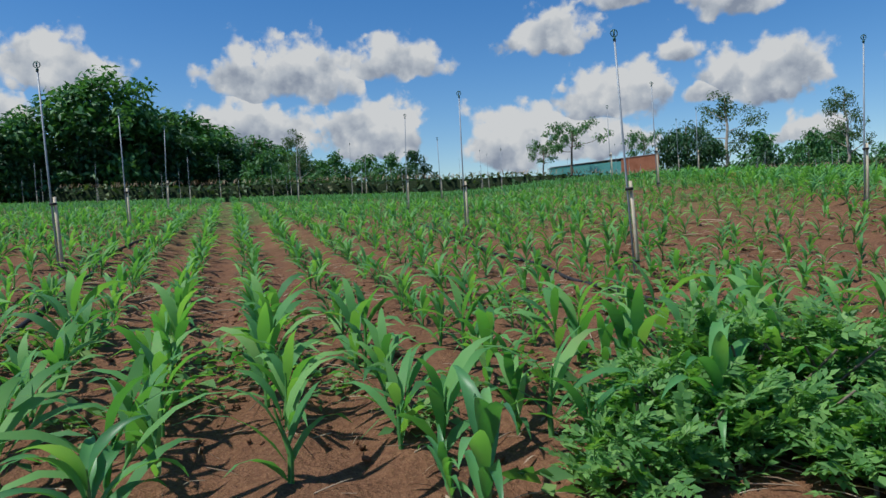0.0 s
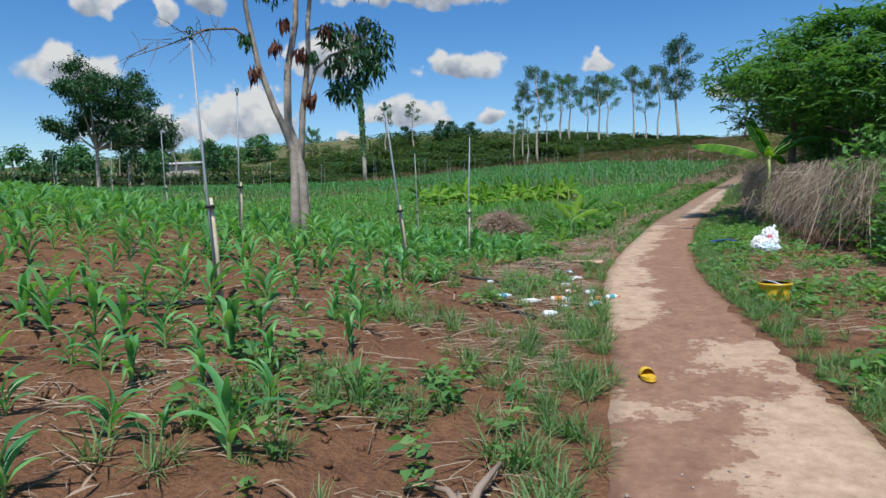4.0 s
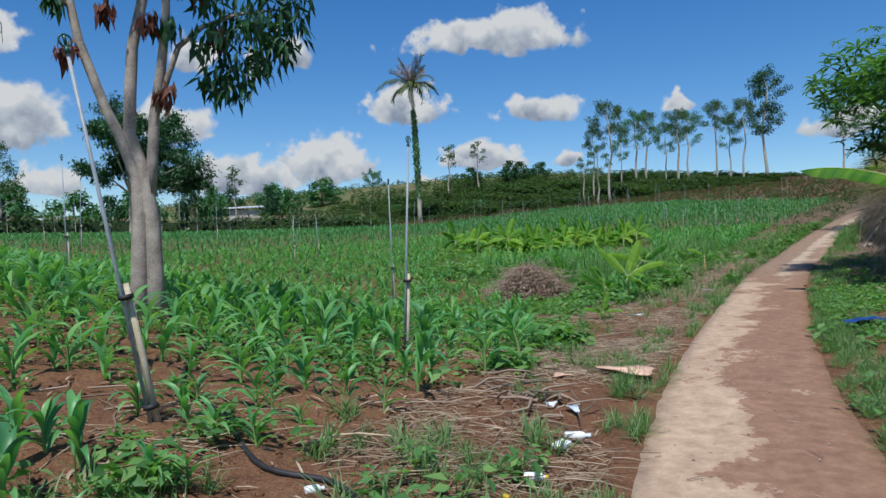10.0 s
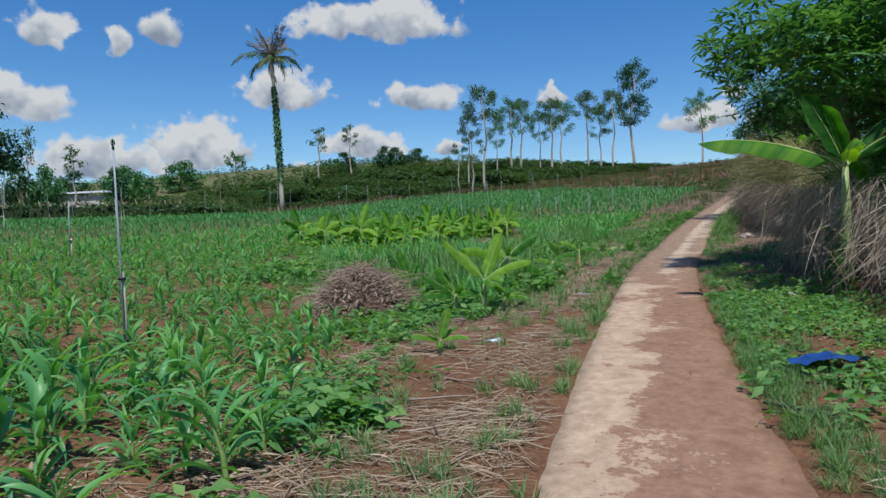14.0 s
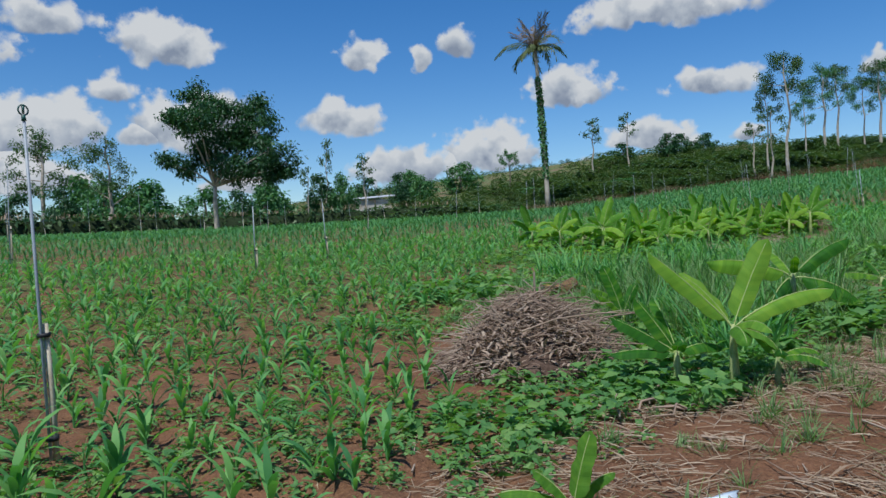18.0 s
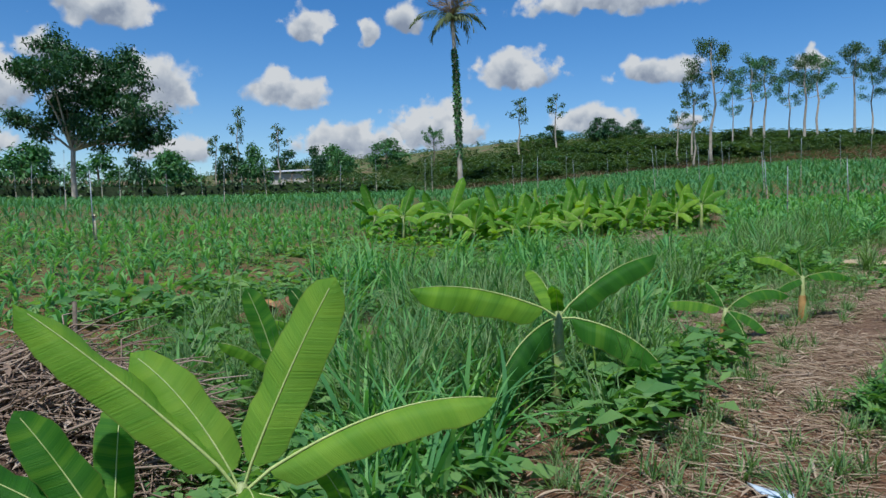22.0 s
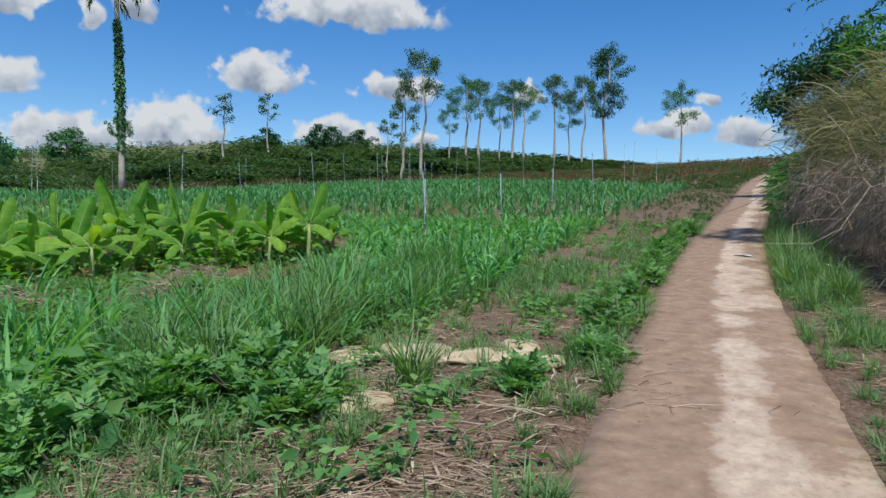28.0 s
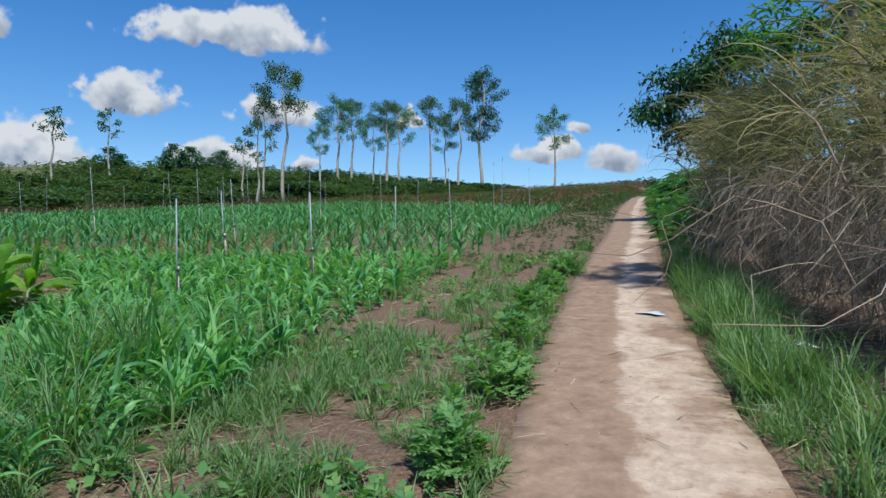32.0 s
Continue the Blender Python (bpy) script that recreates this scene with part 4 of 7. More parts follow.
# the big tree that stands in the field before the hedge
def lobed_tree(seed, x, y, lobes, right, trunk_r, fork, leaves, size, mat, bark, label):
    """A tree whose crown is made of several leafy lobes: (sideways, up, radius), each on a limb of its own."""
    r = np.random.default_rng(seed)
    root = empty("tree", x, y, label=label, category="tree")
    rt, dp = np.array([right[0], right[1], 0]), np.array([-right[1], right[0], 0])
    woods = [tube([(0, 0, -.2), (.03, 0, .4), (0, .04, fork * .6), (.02, 0, fork)], [trunk_r * 1.35, trunk_r, trunk_r * .86, trunk_r * .78], 10)]
    cs, share = [], []
    for sd, up, rad in lobes:
        c = rt * sd + dp * r.normal(0, .9) + np.array([0, 0, up])
        f = np.array([0, 0, fork - .1])
        woods.append(tube([f, f + (c - f) * .4 + [0, 0, .12 * up * .3], f + (c - f) * .75 + r.normal(0, .12, 3), c], [trunk_r * .5, trunk_r * .34, trunk_r * .2, .02], 6, False))
        for _ in range(int(5 + rad * 7)):
            q = r.normal(0, 1, 3)
            q *= rad * r.uniform(.5, 1.0) / np.linalg.norm(q)
            q[2] *= .88
            tip = c + q
            cs.append(tip)
            share.append(rad)
            woods.append(tube([c - q * .1, c + q * .5 + r.normal(0, .05, 3), tip], [trunk_r * .12, trunk_r * .07, .008], 3, False))
    link("trunk", *join(*woods), bark, root, "pale grey trunk with spreading limbs")
    cs, share = np.array(cs), np.array(share)
    k = r.choice(len(cs), leaves, p=share / share.sum())
    off = r.normal(0, .27, (leaves, 3)) * (.55 + .45 * share[k][:, None] / share.max()) * [1.25, 1.25, .8]
    many("crown", [leaf(1, .42), leaf(1, .34, .3)], cs[k] + off, r.uniform(0, 6.3, leaves), mat, size * r.uniform(.6, 1.25, leaves), r.normal(.55, .45, leaves), r.normal(0, .6, leaves), parent=root)
    return root


lobed_tree(109, 37.6, 46.0, ((-.9, 8.9, 1.25), (.5, 8.3, 1.0), (2.4, 8.4, 1.2), (-.6, 7.2, 1.3), (1.4, 7.1, 1.25), (3.1, 6.8, 1.25), (.1, 5.9, 1.2), (2.1, 5.7, 1.2), (3.7, 5.2, 1.15), (4.7, 4.4, .85), (2.9, 4.2, 1.0), (-2.7, 5.0, .75), (-1.9, 4.3, .6), (-1.5, 7.2, 1.0), (3.8, 3.8, .7), (-1.0, 5.3, .9), (1.0, 4.4, 1.0), (1.9, 3.7, .8)),
           (.815, -.579), .16, 3.2, 24000, .28, M_DARKLEAF, M_PALEBARK, "large leafy tree standing alone before the hedge")
# leafy tree that reaches out over the upper path
lobed_tree(131, 59.5, -1.0, ((.2, 5.4, 1.2), (-.9, 4.8, .9), (-1.7, 4.1, .65), (1.0, 4.9, 1.2), (-.5, 3.6, .8), (.8, 3.4, 1.1), (1.9, 4.0, 1.1), (.8, 6.3, .8)),
           (.1, -.99), .17, 2.2, 8500, .25, M_DARKLEAF, M_DARKBARK, "dark leafy tree reaching out over the upper path")

# rubber trees on the ridge
ridge_a = make_tree(111, 14, .2, 5.6, .55, 16, 3600, .27, M_PALELEAF, M_PALEBARK, limbs=10, gap=.2, spread=.75, label="tall slender tree with a thin high crown on the ridge", category="tree")
put(ridge_a, [(97, 30.8, 14.4, .9), (139.2, 31.8, 14.6, 1.2), (153.4, 27.7, 17.1, 1.0), (143.4, 38.9, 14.7, 1.1), (157.3, 23.2, 17.3, .95), (98.5, 33.5, 11, .8)], 14, r_far, "trees on the ridge")
ridge_b = make_tree(112, 14, .2, 6.0, .5, 18, 4200, .27, M_TREELEAF, M_PALEBARK, limbs=10, gap=.15, spread=.8, label="tall slender green tree on the ridge", category="tree")
put(ridge_b, [(135, 38.6, 14.2, 1.1), (147.4, 32, 14.7, .9), (140.5, 34.5, 12, .8), (170.8, 6.5, 16.4, .9), (132.3, 40.4, 9.4, .8), (159.5, 26, 14, .8)], 14, r_far, "trees on the ridge")
ridge_c = make_tree(113, 24, .34, 8.4, .38, 30, 6500, .46, M_DARKLEAF, M_PALEBARK, limbs=13, spread=1.2, label="tallest dark leafy tree on the ridge", category="tree")
put(ridge_c, [(164.7, 20, 24.2, 1)], 24, r_far, "trees on the ridge")
ridge_d = make_tree(114, 7.4, .1, 3.4, .45, 6, 500, .3, M_PALELEAF, M_PALEBARK, limbs=9, gap=.3, spread=.4, label="half bare young tree at the edge of the corn", category="tree")
put(ridge_d, [(88.5, 29.4, 7.6, 1), (92, 32.5, 6.4, 1)], 7.4, r_far)

# scrub on the rising ground behind the field and along the ridge
clump = [join(*[(lf[0] @ np.array(Matrix.Rotation(a, 3, "Z")).T + np.array([math.cos(a) * o, math.sin(a) * o, z]), lf[1])
                for a, o, z in zip(r_far.uniform(0, 6.3, 26), r_far.uniform(.1, .7, 26), r_far.uniform(.05, 1.0, 26)) for lf in [leaf(.5, .26, .3)]]) for _ in range(5)]
n = 7600
sx, sy = r_far.uniform(52, 185, n), r_far.uniform(0, 46, n)
edge_y = np.where(sx < 62, np.maximum(57 - 1.0 * (sx - 45), 41 - .22 * (sx - 55)), 41 - .22 * (sx - 55)) + r_far.normal(0, .5, n)
sy = edge_y + sy * r_far.uniform(.02, 1, n)
sx2, sy2 = r_far.uniform(168, 185, 700), r_far.uniform(-20, 22, 700)
sx, sy = np.concatenate([sx, sx2]), np.concatenate([sy, sy2])
past = r_far.uniform(0, 1, 2400)
sy3 = r_far.uniform(-6, 37, 2400)
sx3 = np.interp(sy3, [-6, 0, 5, 11, 24, 37], [64, 68, 72, 77, 87, 90]) + past ** 1.3 * 85
M_SCRUB = leaf_mat("scrub_leaf", [(0.1, (0.030, 0.070, 0.032)), (0.5, (0.064, 0.120, 0.052)), (0.85, (0.120, 0.165, 0.080)), (1.0, (0.19, 0.19, 0.105))], 0.3, 0.6, 0.25, scale=0.12)
many("scrub", clump, at_land(sx, sy, -.1), r_far.uniform(0, 6.3, len(sx)), M_SCRUB, r_far.uniform(.5, 1.3, len(sx)) * np.interp(sx, [60, 100], [.75, 1.0]) * (1 + .55 * np.sin(sx * .31) * np.sin(sy * .23 + 1) + .3 * np.sin(sx * .83 + 2)),
     label="dense green scrub on the rising ground behind the corn", category="scrub")

fx0, fy0 = r_far.uniform(40, 230, 1700), r_far.uniform(58, 190, 1700)
many("scrub", clump, at_land(fx0, fy0, -.2), r_far.uniform(0, 6.3, 1700), M_SCRUB, r_far.uniform(.7, 1.4, 1700), label="distant green scrub beyond the field", category="scrub")
vx = r_far.uniform(47, 112, 650)
vy = left_edge(vx) + r_far.uniform(.1, 2.7, 650)
many("verge_scrub", clump, at_land(vx, vy, -.05), r_far.uniform(0, 6.3, 650), M_SCRUB, r_far.uniform(.10, .30, 650) * np.interp(vx, [47, 80], [.7, 1.2]), label="low weeds and grass on the verge of the upper path", category="scrub")
vx = r_far.uniform(50, 150, 1500)
vy = left_edge(vx) - ROAD_W - .5 - r_far.uniform(0, 1, 1500) ** 1.5 * 9
many("verge_scrub", clump, at_land(vx, vy, -.1), r_far.uniform(0, 6.3, 1500), M_TREELEAF, r_far.uniform(.35, .8, 1500) * (1 + np.minimum(left_edge(vx) - ROAD_W - vy, 3) * .5), label="bushy green scrub beside the upper path", category="scrub")

M_DRYBRUSH = leaf_mat("dry_hill_grass", [(0.1, (0.10, 0.075, 0.045)), (0.5, (0.19, 0.15, 0.085)), (1.0, (0.33, 0.28, 0.17))], 0.2, 0.8, 0.2, tint=(1, .9, .6), scale=.2)
M_RUSTY = leaf_mat("rusty_hill_weed", [(0.1, (0.10, 0.048, 0.036)), (0.5, (0.19, 0.105, 0.075)), (1.0, (0.30, 0.20, 0.13))], 0.25, 0.7, 0.2, tint=(1.1, .9, .6), scale=.15)
k3 = np.hypot(sy3 - left_edge(sx3) + .7, 0) > 1.5
sx3, sy3 = sx3[k3], sy3[k3]
for mat3, pick3, lo, hi, lab3 in ((M_SCRUB, np.arange(len(sx3)) % 5 < 2, .3, .75, "low green scrub on the hill past the corn"), (M_RUSTY, np.arange(len(sx3)) % 5 >= 2, .25, .6, "rusty brown weeds on the hill past the corn")):
    many("scrub", clump, at_land(sx3[pick3], sy3[pick3], -.08), r_far.uniform(0, 6.3, int(pick3.sum())), mat3, r_far.uniform(lo, hi, int(pick3.sum())), label=lab3, category="scrub")
hill_tuft = [join(*[blade(.9, .06, a, 1.15, 1.0, 3, 0, (math.cos(a) * .12, math.sin(a) * .12, 0), two=False) for a in np.arange(k * .4, 6.2, .8)]) for k in range(3)]
dx0 = np.concatenate([r_far.uniform(158, 178, 1500), r_far.uniform(60, 160, 1900)])
dy0 = np.concatenate([r_far.uniform(-10, 24, 1500), 41 - .22 * (dx0[1500:] - 55) + r_far.normal(.3, .9, 1900)])
many("dry_grass", hill_tuft, at_land(dx0, dy0, -.05), r_far.uniform(0, 6.3, 3400), M_DRYBRUSH, np.where(np.arange(3400) < 1500, r_far.uniform(.8, 1.7, 3400), r_far.uniform(.5, 1.2, 3400)), label="dry brown grass along the edge of the scrub", category="grass")

# hedge along the far side of the field
hx = np.arange(-70, 62, .16)
hx = np.repeat(hx, 9)
hy = np.where(hx < 45, 58.0, 58 - .85 * (hx - 45)) + r_far.normal(0, .38, len(hx))
hz = r_far.uniform(0, 1, len(hx)) ** .8 * (1.65 + .15 * np.sin(hx * .4))
p = at_land(hx + r_far.normal(0, .1, len(hx)), hy)
p[:, 2] += hz
M_HEDGE = leaf_mat("hedge_leaf", [(0.15, (0.02, 0.055, 0.02)), (0.5, (0.05, 0.115, 0.038)), (0.8, (0.10, 0.15, 0.055)), (1.0, (0.22, 0.16, 0.09))], 0.22, 0.5, 0.35, scale=0.25)
hedge = many("hedge", [leaf(.5, .26), leaf(.42, .22, .3)], p, r_far.uniform(0, 6.3, len(hx)), M_HEDGE, r_far.uniform(.7, 1.3, len(hx)), r_far.normal(.3, .6, len(hx)), r_far.normal(0, .7, len(hx)),
             label="long clipped dark green hedge at the far side of the field", category="hedge")
tip = [blade(.7, .05, a, 1.1, 1.2, 3, 0, two=False) for a in (0, 1.3, 2.6, 3.9, 5.1)]
hx2 = r_far.uniform(-70, 60, 1500)
p = at_land(hx2, np.where(hx2 < 45, 58.0, 58 - .85 * (hx2 - 45)) + r_far.normal(0, .4, 1500))
p[:, 2] += 1.5
many("dry_grass", tip, p, r_far.uniform(0, 6.3, 1500), M_STRAW, r_far.uniform(.5, 1.1, 1500), label="pale dry grass along the top of the hedge", category="grass")
# near-black sheet inside the leaves: the hedge's inner shade put into its colour
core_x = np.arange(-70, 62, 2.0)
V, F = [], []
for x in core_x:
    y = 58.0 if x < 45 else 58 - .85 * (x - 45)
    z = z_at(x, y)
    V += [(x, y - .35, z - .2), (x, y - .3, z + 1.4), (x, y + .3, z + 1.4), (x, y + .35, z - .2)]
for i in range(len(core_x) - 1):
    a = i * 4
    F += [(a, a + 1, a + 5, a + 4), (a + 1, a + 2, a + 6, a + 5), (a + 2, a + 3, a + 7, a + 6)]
link("branches", V, F, plain_mat("hedge_dark_core", (0.012, 0.022, 0.01), (0.03, 0.045, 0.02), 3, 0.95, 0.1, 0.8, 0.1), hedge)

# ---------------- buildings behind the hedge ----------------


def box(x0, x1, y0, y1, z0, z1):
    v = [(x, y, z) for z in (z0, z1) for y in (y0, y1) for x in (x0, x1)]
    return np.array(v, float), [(0, 2, 3, 1), (4, 5, 7, 6), (0, 1, 5, 4), (2, 6, 7, 3), (0, 4, 6, 2), (1, 3, 7, 5)]


def build_barn():
    root = empty("barn", 17.2, 73.5, rz=-6, label="long low barn with a teal wall and an orange brick end", category="building")
    a, fa = box(-5.6, 1.6, -1.6, 1.6, -.3, 3.3)
    a[[5, 7], 2] += .35
    link("teal_wall", a, fa, M_TEALWALL, root, "faded teal sheet wall", False)
    a, fa = box(1.603, 5.4, -1.62, 1.6, -.3, 3.95)
    a[[5, 7], 2] += .3
    link("brick_wall", a, fa, M_BRICK, root, "orange brick wall", False)
    a, fa = box(-5.7, 5.5, -1.66, 1.7, 3.31, 3.36)
    a[:, 2] += np.interp(a[:, 0], [-5.7, 1.6, 1.7, 5.5], [0, .36, .66, .96])
    link("roof", a, fa, M_ROOF, root, "low sheet metal roof", False)


def build_shed(x, y, rz, w, s):
    root = empty("shed", x, y, rz=rz, label="open farm shed with a pale sheet roof on posts", category="building")
    a, fa = box(-w, w, -2, 2, 2.15, 2.20)
    a[[0, 1, 4, 5], 2] += -.2
    a[[2, 3, 6, 7], 2] += .3
    a[:, 2] += a[:, 0] * .06
    link("roof", a, fa, M_ROOF, root, "pale grey sheet roof", False)
    for sx in (-w * .9, 0, w * .9):
        for sy, h in ((-1.8, 1.85), (1.8, 2.45)):
            link("post", *tube([(sx, sy, -.3), (sx, sy, h)], [.07, .07], 6), M_DARKBARK, root)
    link("back_wall", *box(-w * .85, w * .85, -1.5, -1.38, -.3, 1.7), M_PLASTER, root, "weathered plaster wall", False)


def build_house(x, y, rz):
    root = empty("farmhouse", x, y, rz=rz, label="small plastered farmhouse with a sheet roof, half hidden by trees", category="building")
    link("wall", *box(-3, 3, -2, 2, -.3, 2.6), M_PLASTER, root, "", False)
    v = np.array([(-3.4, -2.5, 2.5), (3.4, -2.5, 2.5), (3.4, 0, 3.5), (-3.4, 0, 3.5), (-3.4, 2.5, 2.5), (3.4, 2.5, 2.5)], float)
    v = np.concatenate([v, v + [0, 0, .1]])
    link("roof", v, [(0, 3, 2, 1), (3, 4, 5, 2), (6, 7, 8, 9), (9, 8, 11, 10), (0, 1, 7, 6), (4, 10, 11, 5), (0, 6, 9, 3), (3, 9, 10, 4), (1, 2, 8, 7), (2, 5, 11, 8)], M_ROOF, root, "", False)
    for wx in (-1.6, 1.4):
        win = link("window", *box(wx - .45, wx + .45, -2.03, -1.95, .9, 1.9), M_DARK, root, "", False)
        link("frame", *box(wx - .52, wx + .52, -2.06, -2.035, .84, .9), M_PLASTER, win, "", False)


build_barn()
build_shed(80.4, 82.6, -38, 3.4, 1)
build_house(49, 92, 12)

# ---------------- coconut palm ----------------


def frond(length, r, droop, ragged, limp):
    """A palm frond along +x: rib and narrow leaflets on both sides, hanging more where the frond is limp."""
    ps, ang, p = [], 0.0, np.zeros(3)
    for i in range(8):
        ps.append(p.copy())
        p = p + np.array([math.cos(ang), 0, math.sin(ang)]) * length / 7
        ang -= droop / 7 * (.5 + i / 7)
    rib = tube(ps, [.034 - .0042 * i for i in range(8)], 4, False)
    parts = [rib]
    for i in range(1, 8):
        for k in range(5):
            if r.uniform() < ragged:
                continue
            for s in (1, -1):
                q = ps[i - 1] + (ps[i] - ps[i - 1]) * k / 5
                ln = length * .27 * (1 - .55 * abs(i - 3.5) / 4) * r.uniform(.8, 1.1)
                v, f = blade(ln, .075, s * r.uniform(.45, .85), r.uniform(-.25, .1) - limp, .5 + limp, 3, 0, two=False)
                parts.append((v + q, f))
    return join(*parts)


def build_palm():
    r = np.random.default_rng(5)
    root = empty("coconut_palm", 65.4, 39.9, label="tall coconut palm with ragged crown and vine-clad trunk", category="palm")
    H = 14.7
    pts = [np.array([.12 * math.sin(t * 3.0), .72 * t ** 1.1, H * t - .2]) for t in np.linspace(0, 1, 9)]
    link("trunk", *tube(pts, [.27, .21, .19, .18, .17, .165, .16, .15, .15], 10), M_PALEBARK, root, "pale ringed trunk")
    vx = []
    for t in np.repeat(np.linspace(.22, .82, 44), 34):
        k = min(int(t * 8), 7)
        c = pts[k] + (pts[k + 1] - pts[k]) * (t * 8 - k)
        a = r.uniform(0, 6.3)
        rr = .15 + .19 * r.uniform() * max(.15, 1 - abs(t - .5) * 2.4)
        vx.append(c + np.array([math.cos(a) * rr, math.sin(a) * rr, r.normal(0, .08)]))
    vx = np.array(vx)
    many("vine", [leaf(.26, .19)], vx, r.uniform(0, 6.3, len(vx)), M_TREELEAF, r.uniform(.7, 1.2, len(vx)), r.normal(.7, .4, len(vx)), None, root, "green climbing vine")
    M_FROND = leaf_mat("palm_frond", [(0.1, (0.06, 0.10, 0.035)), (0.5, (0.11, 0.15, 0.055)), (1.0, (0.22, 0.22, 0.10))], 0.25, 0.6, 0.3)
    M_DRYFROND = leaf_mat("dry_palm_frond", [(0.1, (0.10, 0.075, 0.055)), (0.6, (0.19, 0.14, 0.10)), (1.0, (0.30, 0.24, 0.17))], 0.15, 0.8, 0.2)
    top = pts[-1]
    # stiff dry fronds upright in the middle, limp green ones hanging below
    for i in range(13):
        v, f = frond(r.uniform(2.5, 3.5), r, r.uniform(.1, .5), .3, .05)
        m = turn_matrices(np.array([i * 2.4 + r.normal(0, .2)]), np.array([-r.uniform(.25, 1.35)]), np.array([r.normal(0, .5)]), np.array([1.0]))[0]
        link("frond", v @ m.T + top, f, M_DRYFROND, root, "stiff dry grey-brown frond")
    for i in range(13):
        v, f = frond(r.uniform(3.0, 3.8), r, r.uniform(1.4, 2.2), .1, .6)
        m = turn_matrices(np.array([i * 2.4 + .9 + r.normal(0, .2)]), np.array([-r.uniform(-.15, .5)]), np.array([r.normal(0, .3)]), np.array([1.0]))[0]
        link("frond", v @ m.T + top, f, M_FROND, root, "drooping olive green frond")


build_palm()

# ---------------- corn ----------------
r_corn = np.random.default_rng(31)
cx, cy = rows_of_corn(-12, 48, 1.5, 22, ROW_GAP, .27, r_corn)
ux, uy = rows_of_corn(34.5, 48, 3, 14, ROW_GAP * .5, .34, r_corn)
cx, cy = np.concatenate([cx, ux]), np.concatenate([cy, uy])
gone = r_corn.uniform(0, 1, len(cx)) < np.where(cx < 18, .12, .04)
cx, cy = cx[~gone], cy[~gone]
# the plants that the path passes nearest are things of their own, the rest is one sheet of plants
near_x = np.interp(cx, ROAD_X, ROAD_Y)
dist = np.hypot(cy - near_x, 0)
close = ((cx > -3.4) & (cx < 3.6) & (cy < 6.3)) | ((cx > 3) & (cx < 18) & (dist < 5.0)) | ((cx > 37) & (cx < 46) & (dist < 4.6))
idx = np.nonzero(close)[0]
idx = idx[np.argsort(dist[idx])][:215]
size = np.interp(cx, [-12, 2.5, 4, 10, 12.5, 15, 17, 19, 24, 36, 38, 48], [.52, .52, .38, .38, .48, .54, .42, .34, .34, .38, .42, .42]) * r_corn.uniform(.78, 1.2, len(cx))
size = np.where((cx < 6) & (cy > 5.2), size * .68, size)
protos = [near_corn(900 + k, .62, 8 + k % 3) for k in range(6)]
first = [True] * 6
taken = np.zeros(len(cx), bool)
for i in idx:
    taken[i] = True
    k = int(r_corn.integers(0, 6))
    m = pose(cx[i], cy[i], z_at(cx[i], cy[i]) - .01, r_corn.normal(0, 4), r_corn.normal(0, 4), r_corn.uniform(0, 360)) @ Matrix.Scale(size[i] / .62, 4)
    if first[k]:
        protos[k].matrix_basis, first[k] = m, False
    else:
        copy_thing(protos[k], m)


def corn_whole(seed, h, leaves, near, segs=None):
    r = np.random.default_rng(seed)
    st, lv = corn_template(h, leaves, r, near, segs)
    return join(st, *lv)


rest = np.nonzero(~taken)[0]
mid_t = [corn_whole(950 + k, .62, 7, False) for k in range(8)]
many("corn", mid_t, at_land(cx[rest], cy[rest], -.01), r_corn.uniform(0, 6.3, len(rest)), M_CORN, size[rest] / .62, r_corn.normal(0, .07, len(rest)), r_corn.normal(0, .07, len(rest)),
     label="rows of young green maize plants in red soil", category="corn")
far_t = [corn_whole(970 + k, .66, 5, False, 3) for k in range(8)]
fx, fy = rows_of_corn(-60, 100, 22, 57, .70, .38, r_corn)
gx, gy = rows_of_corn(48, 100, 3, 22, .60, .36, r_corn)
lx, ly = rows_of_corn(-60, -12, 1.5, 22, .74, .6, r_corn)
for (x, y), s in (((fx, fy), np.interp(fx, [-10, 20, 50], [.45, .48, .66])), ((gx, gy), .74), ((lx, ly), .6)):
    many("corn", far_t, at_land(x, y, -.01), r_corn.uniform(0, 6.3, len(x)), M_CORN_FAR, s * r_corn.uniform(.7, 1.2, len(x)),
         label="closed rows of dark green maize on the slope", category="corn")

# ---------------- sprinkler poles ----------------


def make_pole():
    root = new("sprinkler_pole")
    tagged(root, "grey plastic sprinkler riser tied to a pale bamboo stake", "sprinkler pole", "sprinkler poles in the corn")
    link("stake", *tube([(.03, 0, -.2), (.032, 0, .5), (.028, .004, .98)], [.022, .021, .019], 8), M_STAKE, root, "pale bamboo stake")
    link("riser", *tube([(-.012, 0, -.1), (-.01, 0, 1.2), (0, .01, 2.42)], [.0115, .0115, .0105], 8), M_PVC, root, "grey plastic pipe")
    for z in (.16, .9):
        link("tie", *tube([(.01, 0, z - .014), (.01, 0, z + .014)], [.044, .044], 9), M_BLACK, root, "black rubber tie")
    ring = [(.036 * math.cos(a), 0.01, 2.485 + .036 * math.sin(a)) for a in np.linspace(0, 2 * math.pi, 15)]
    head = link("sprinkler_head", *join(tube(ring, [.006] * 15, 5, False), tube([(0, .01, 2.41), (0, .01, 2.45)], [.018, .012], 7), tube([(0, .01, 2.46), (0, .01, 2.515)], [.008, .011], 6)), M_TEALHEAD, root, "dark teal ring head")
    return root


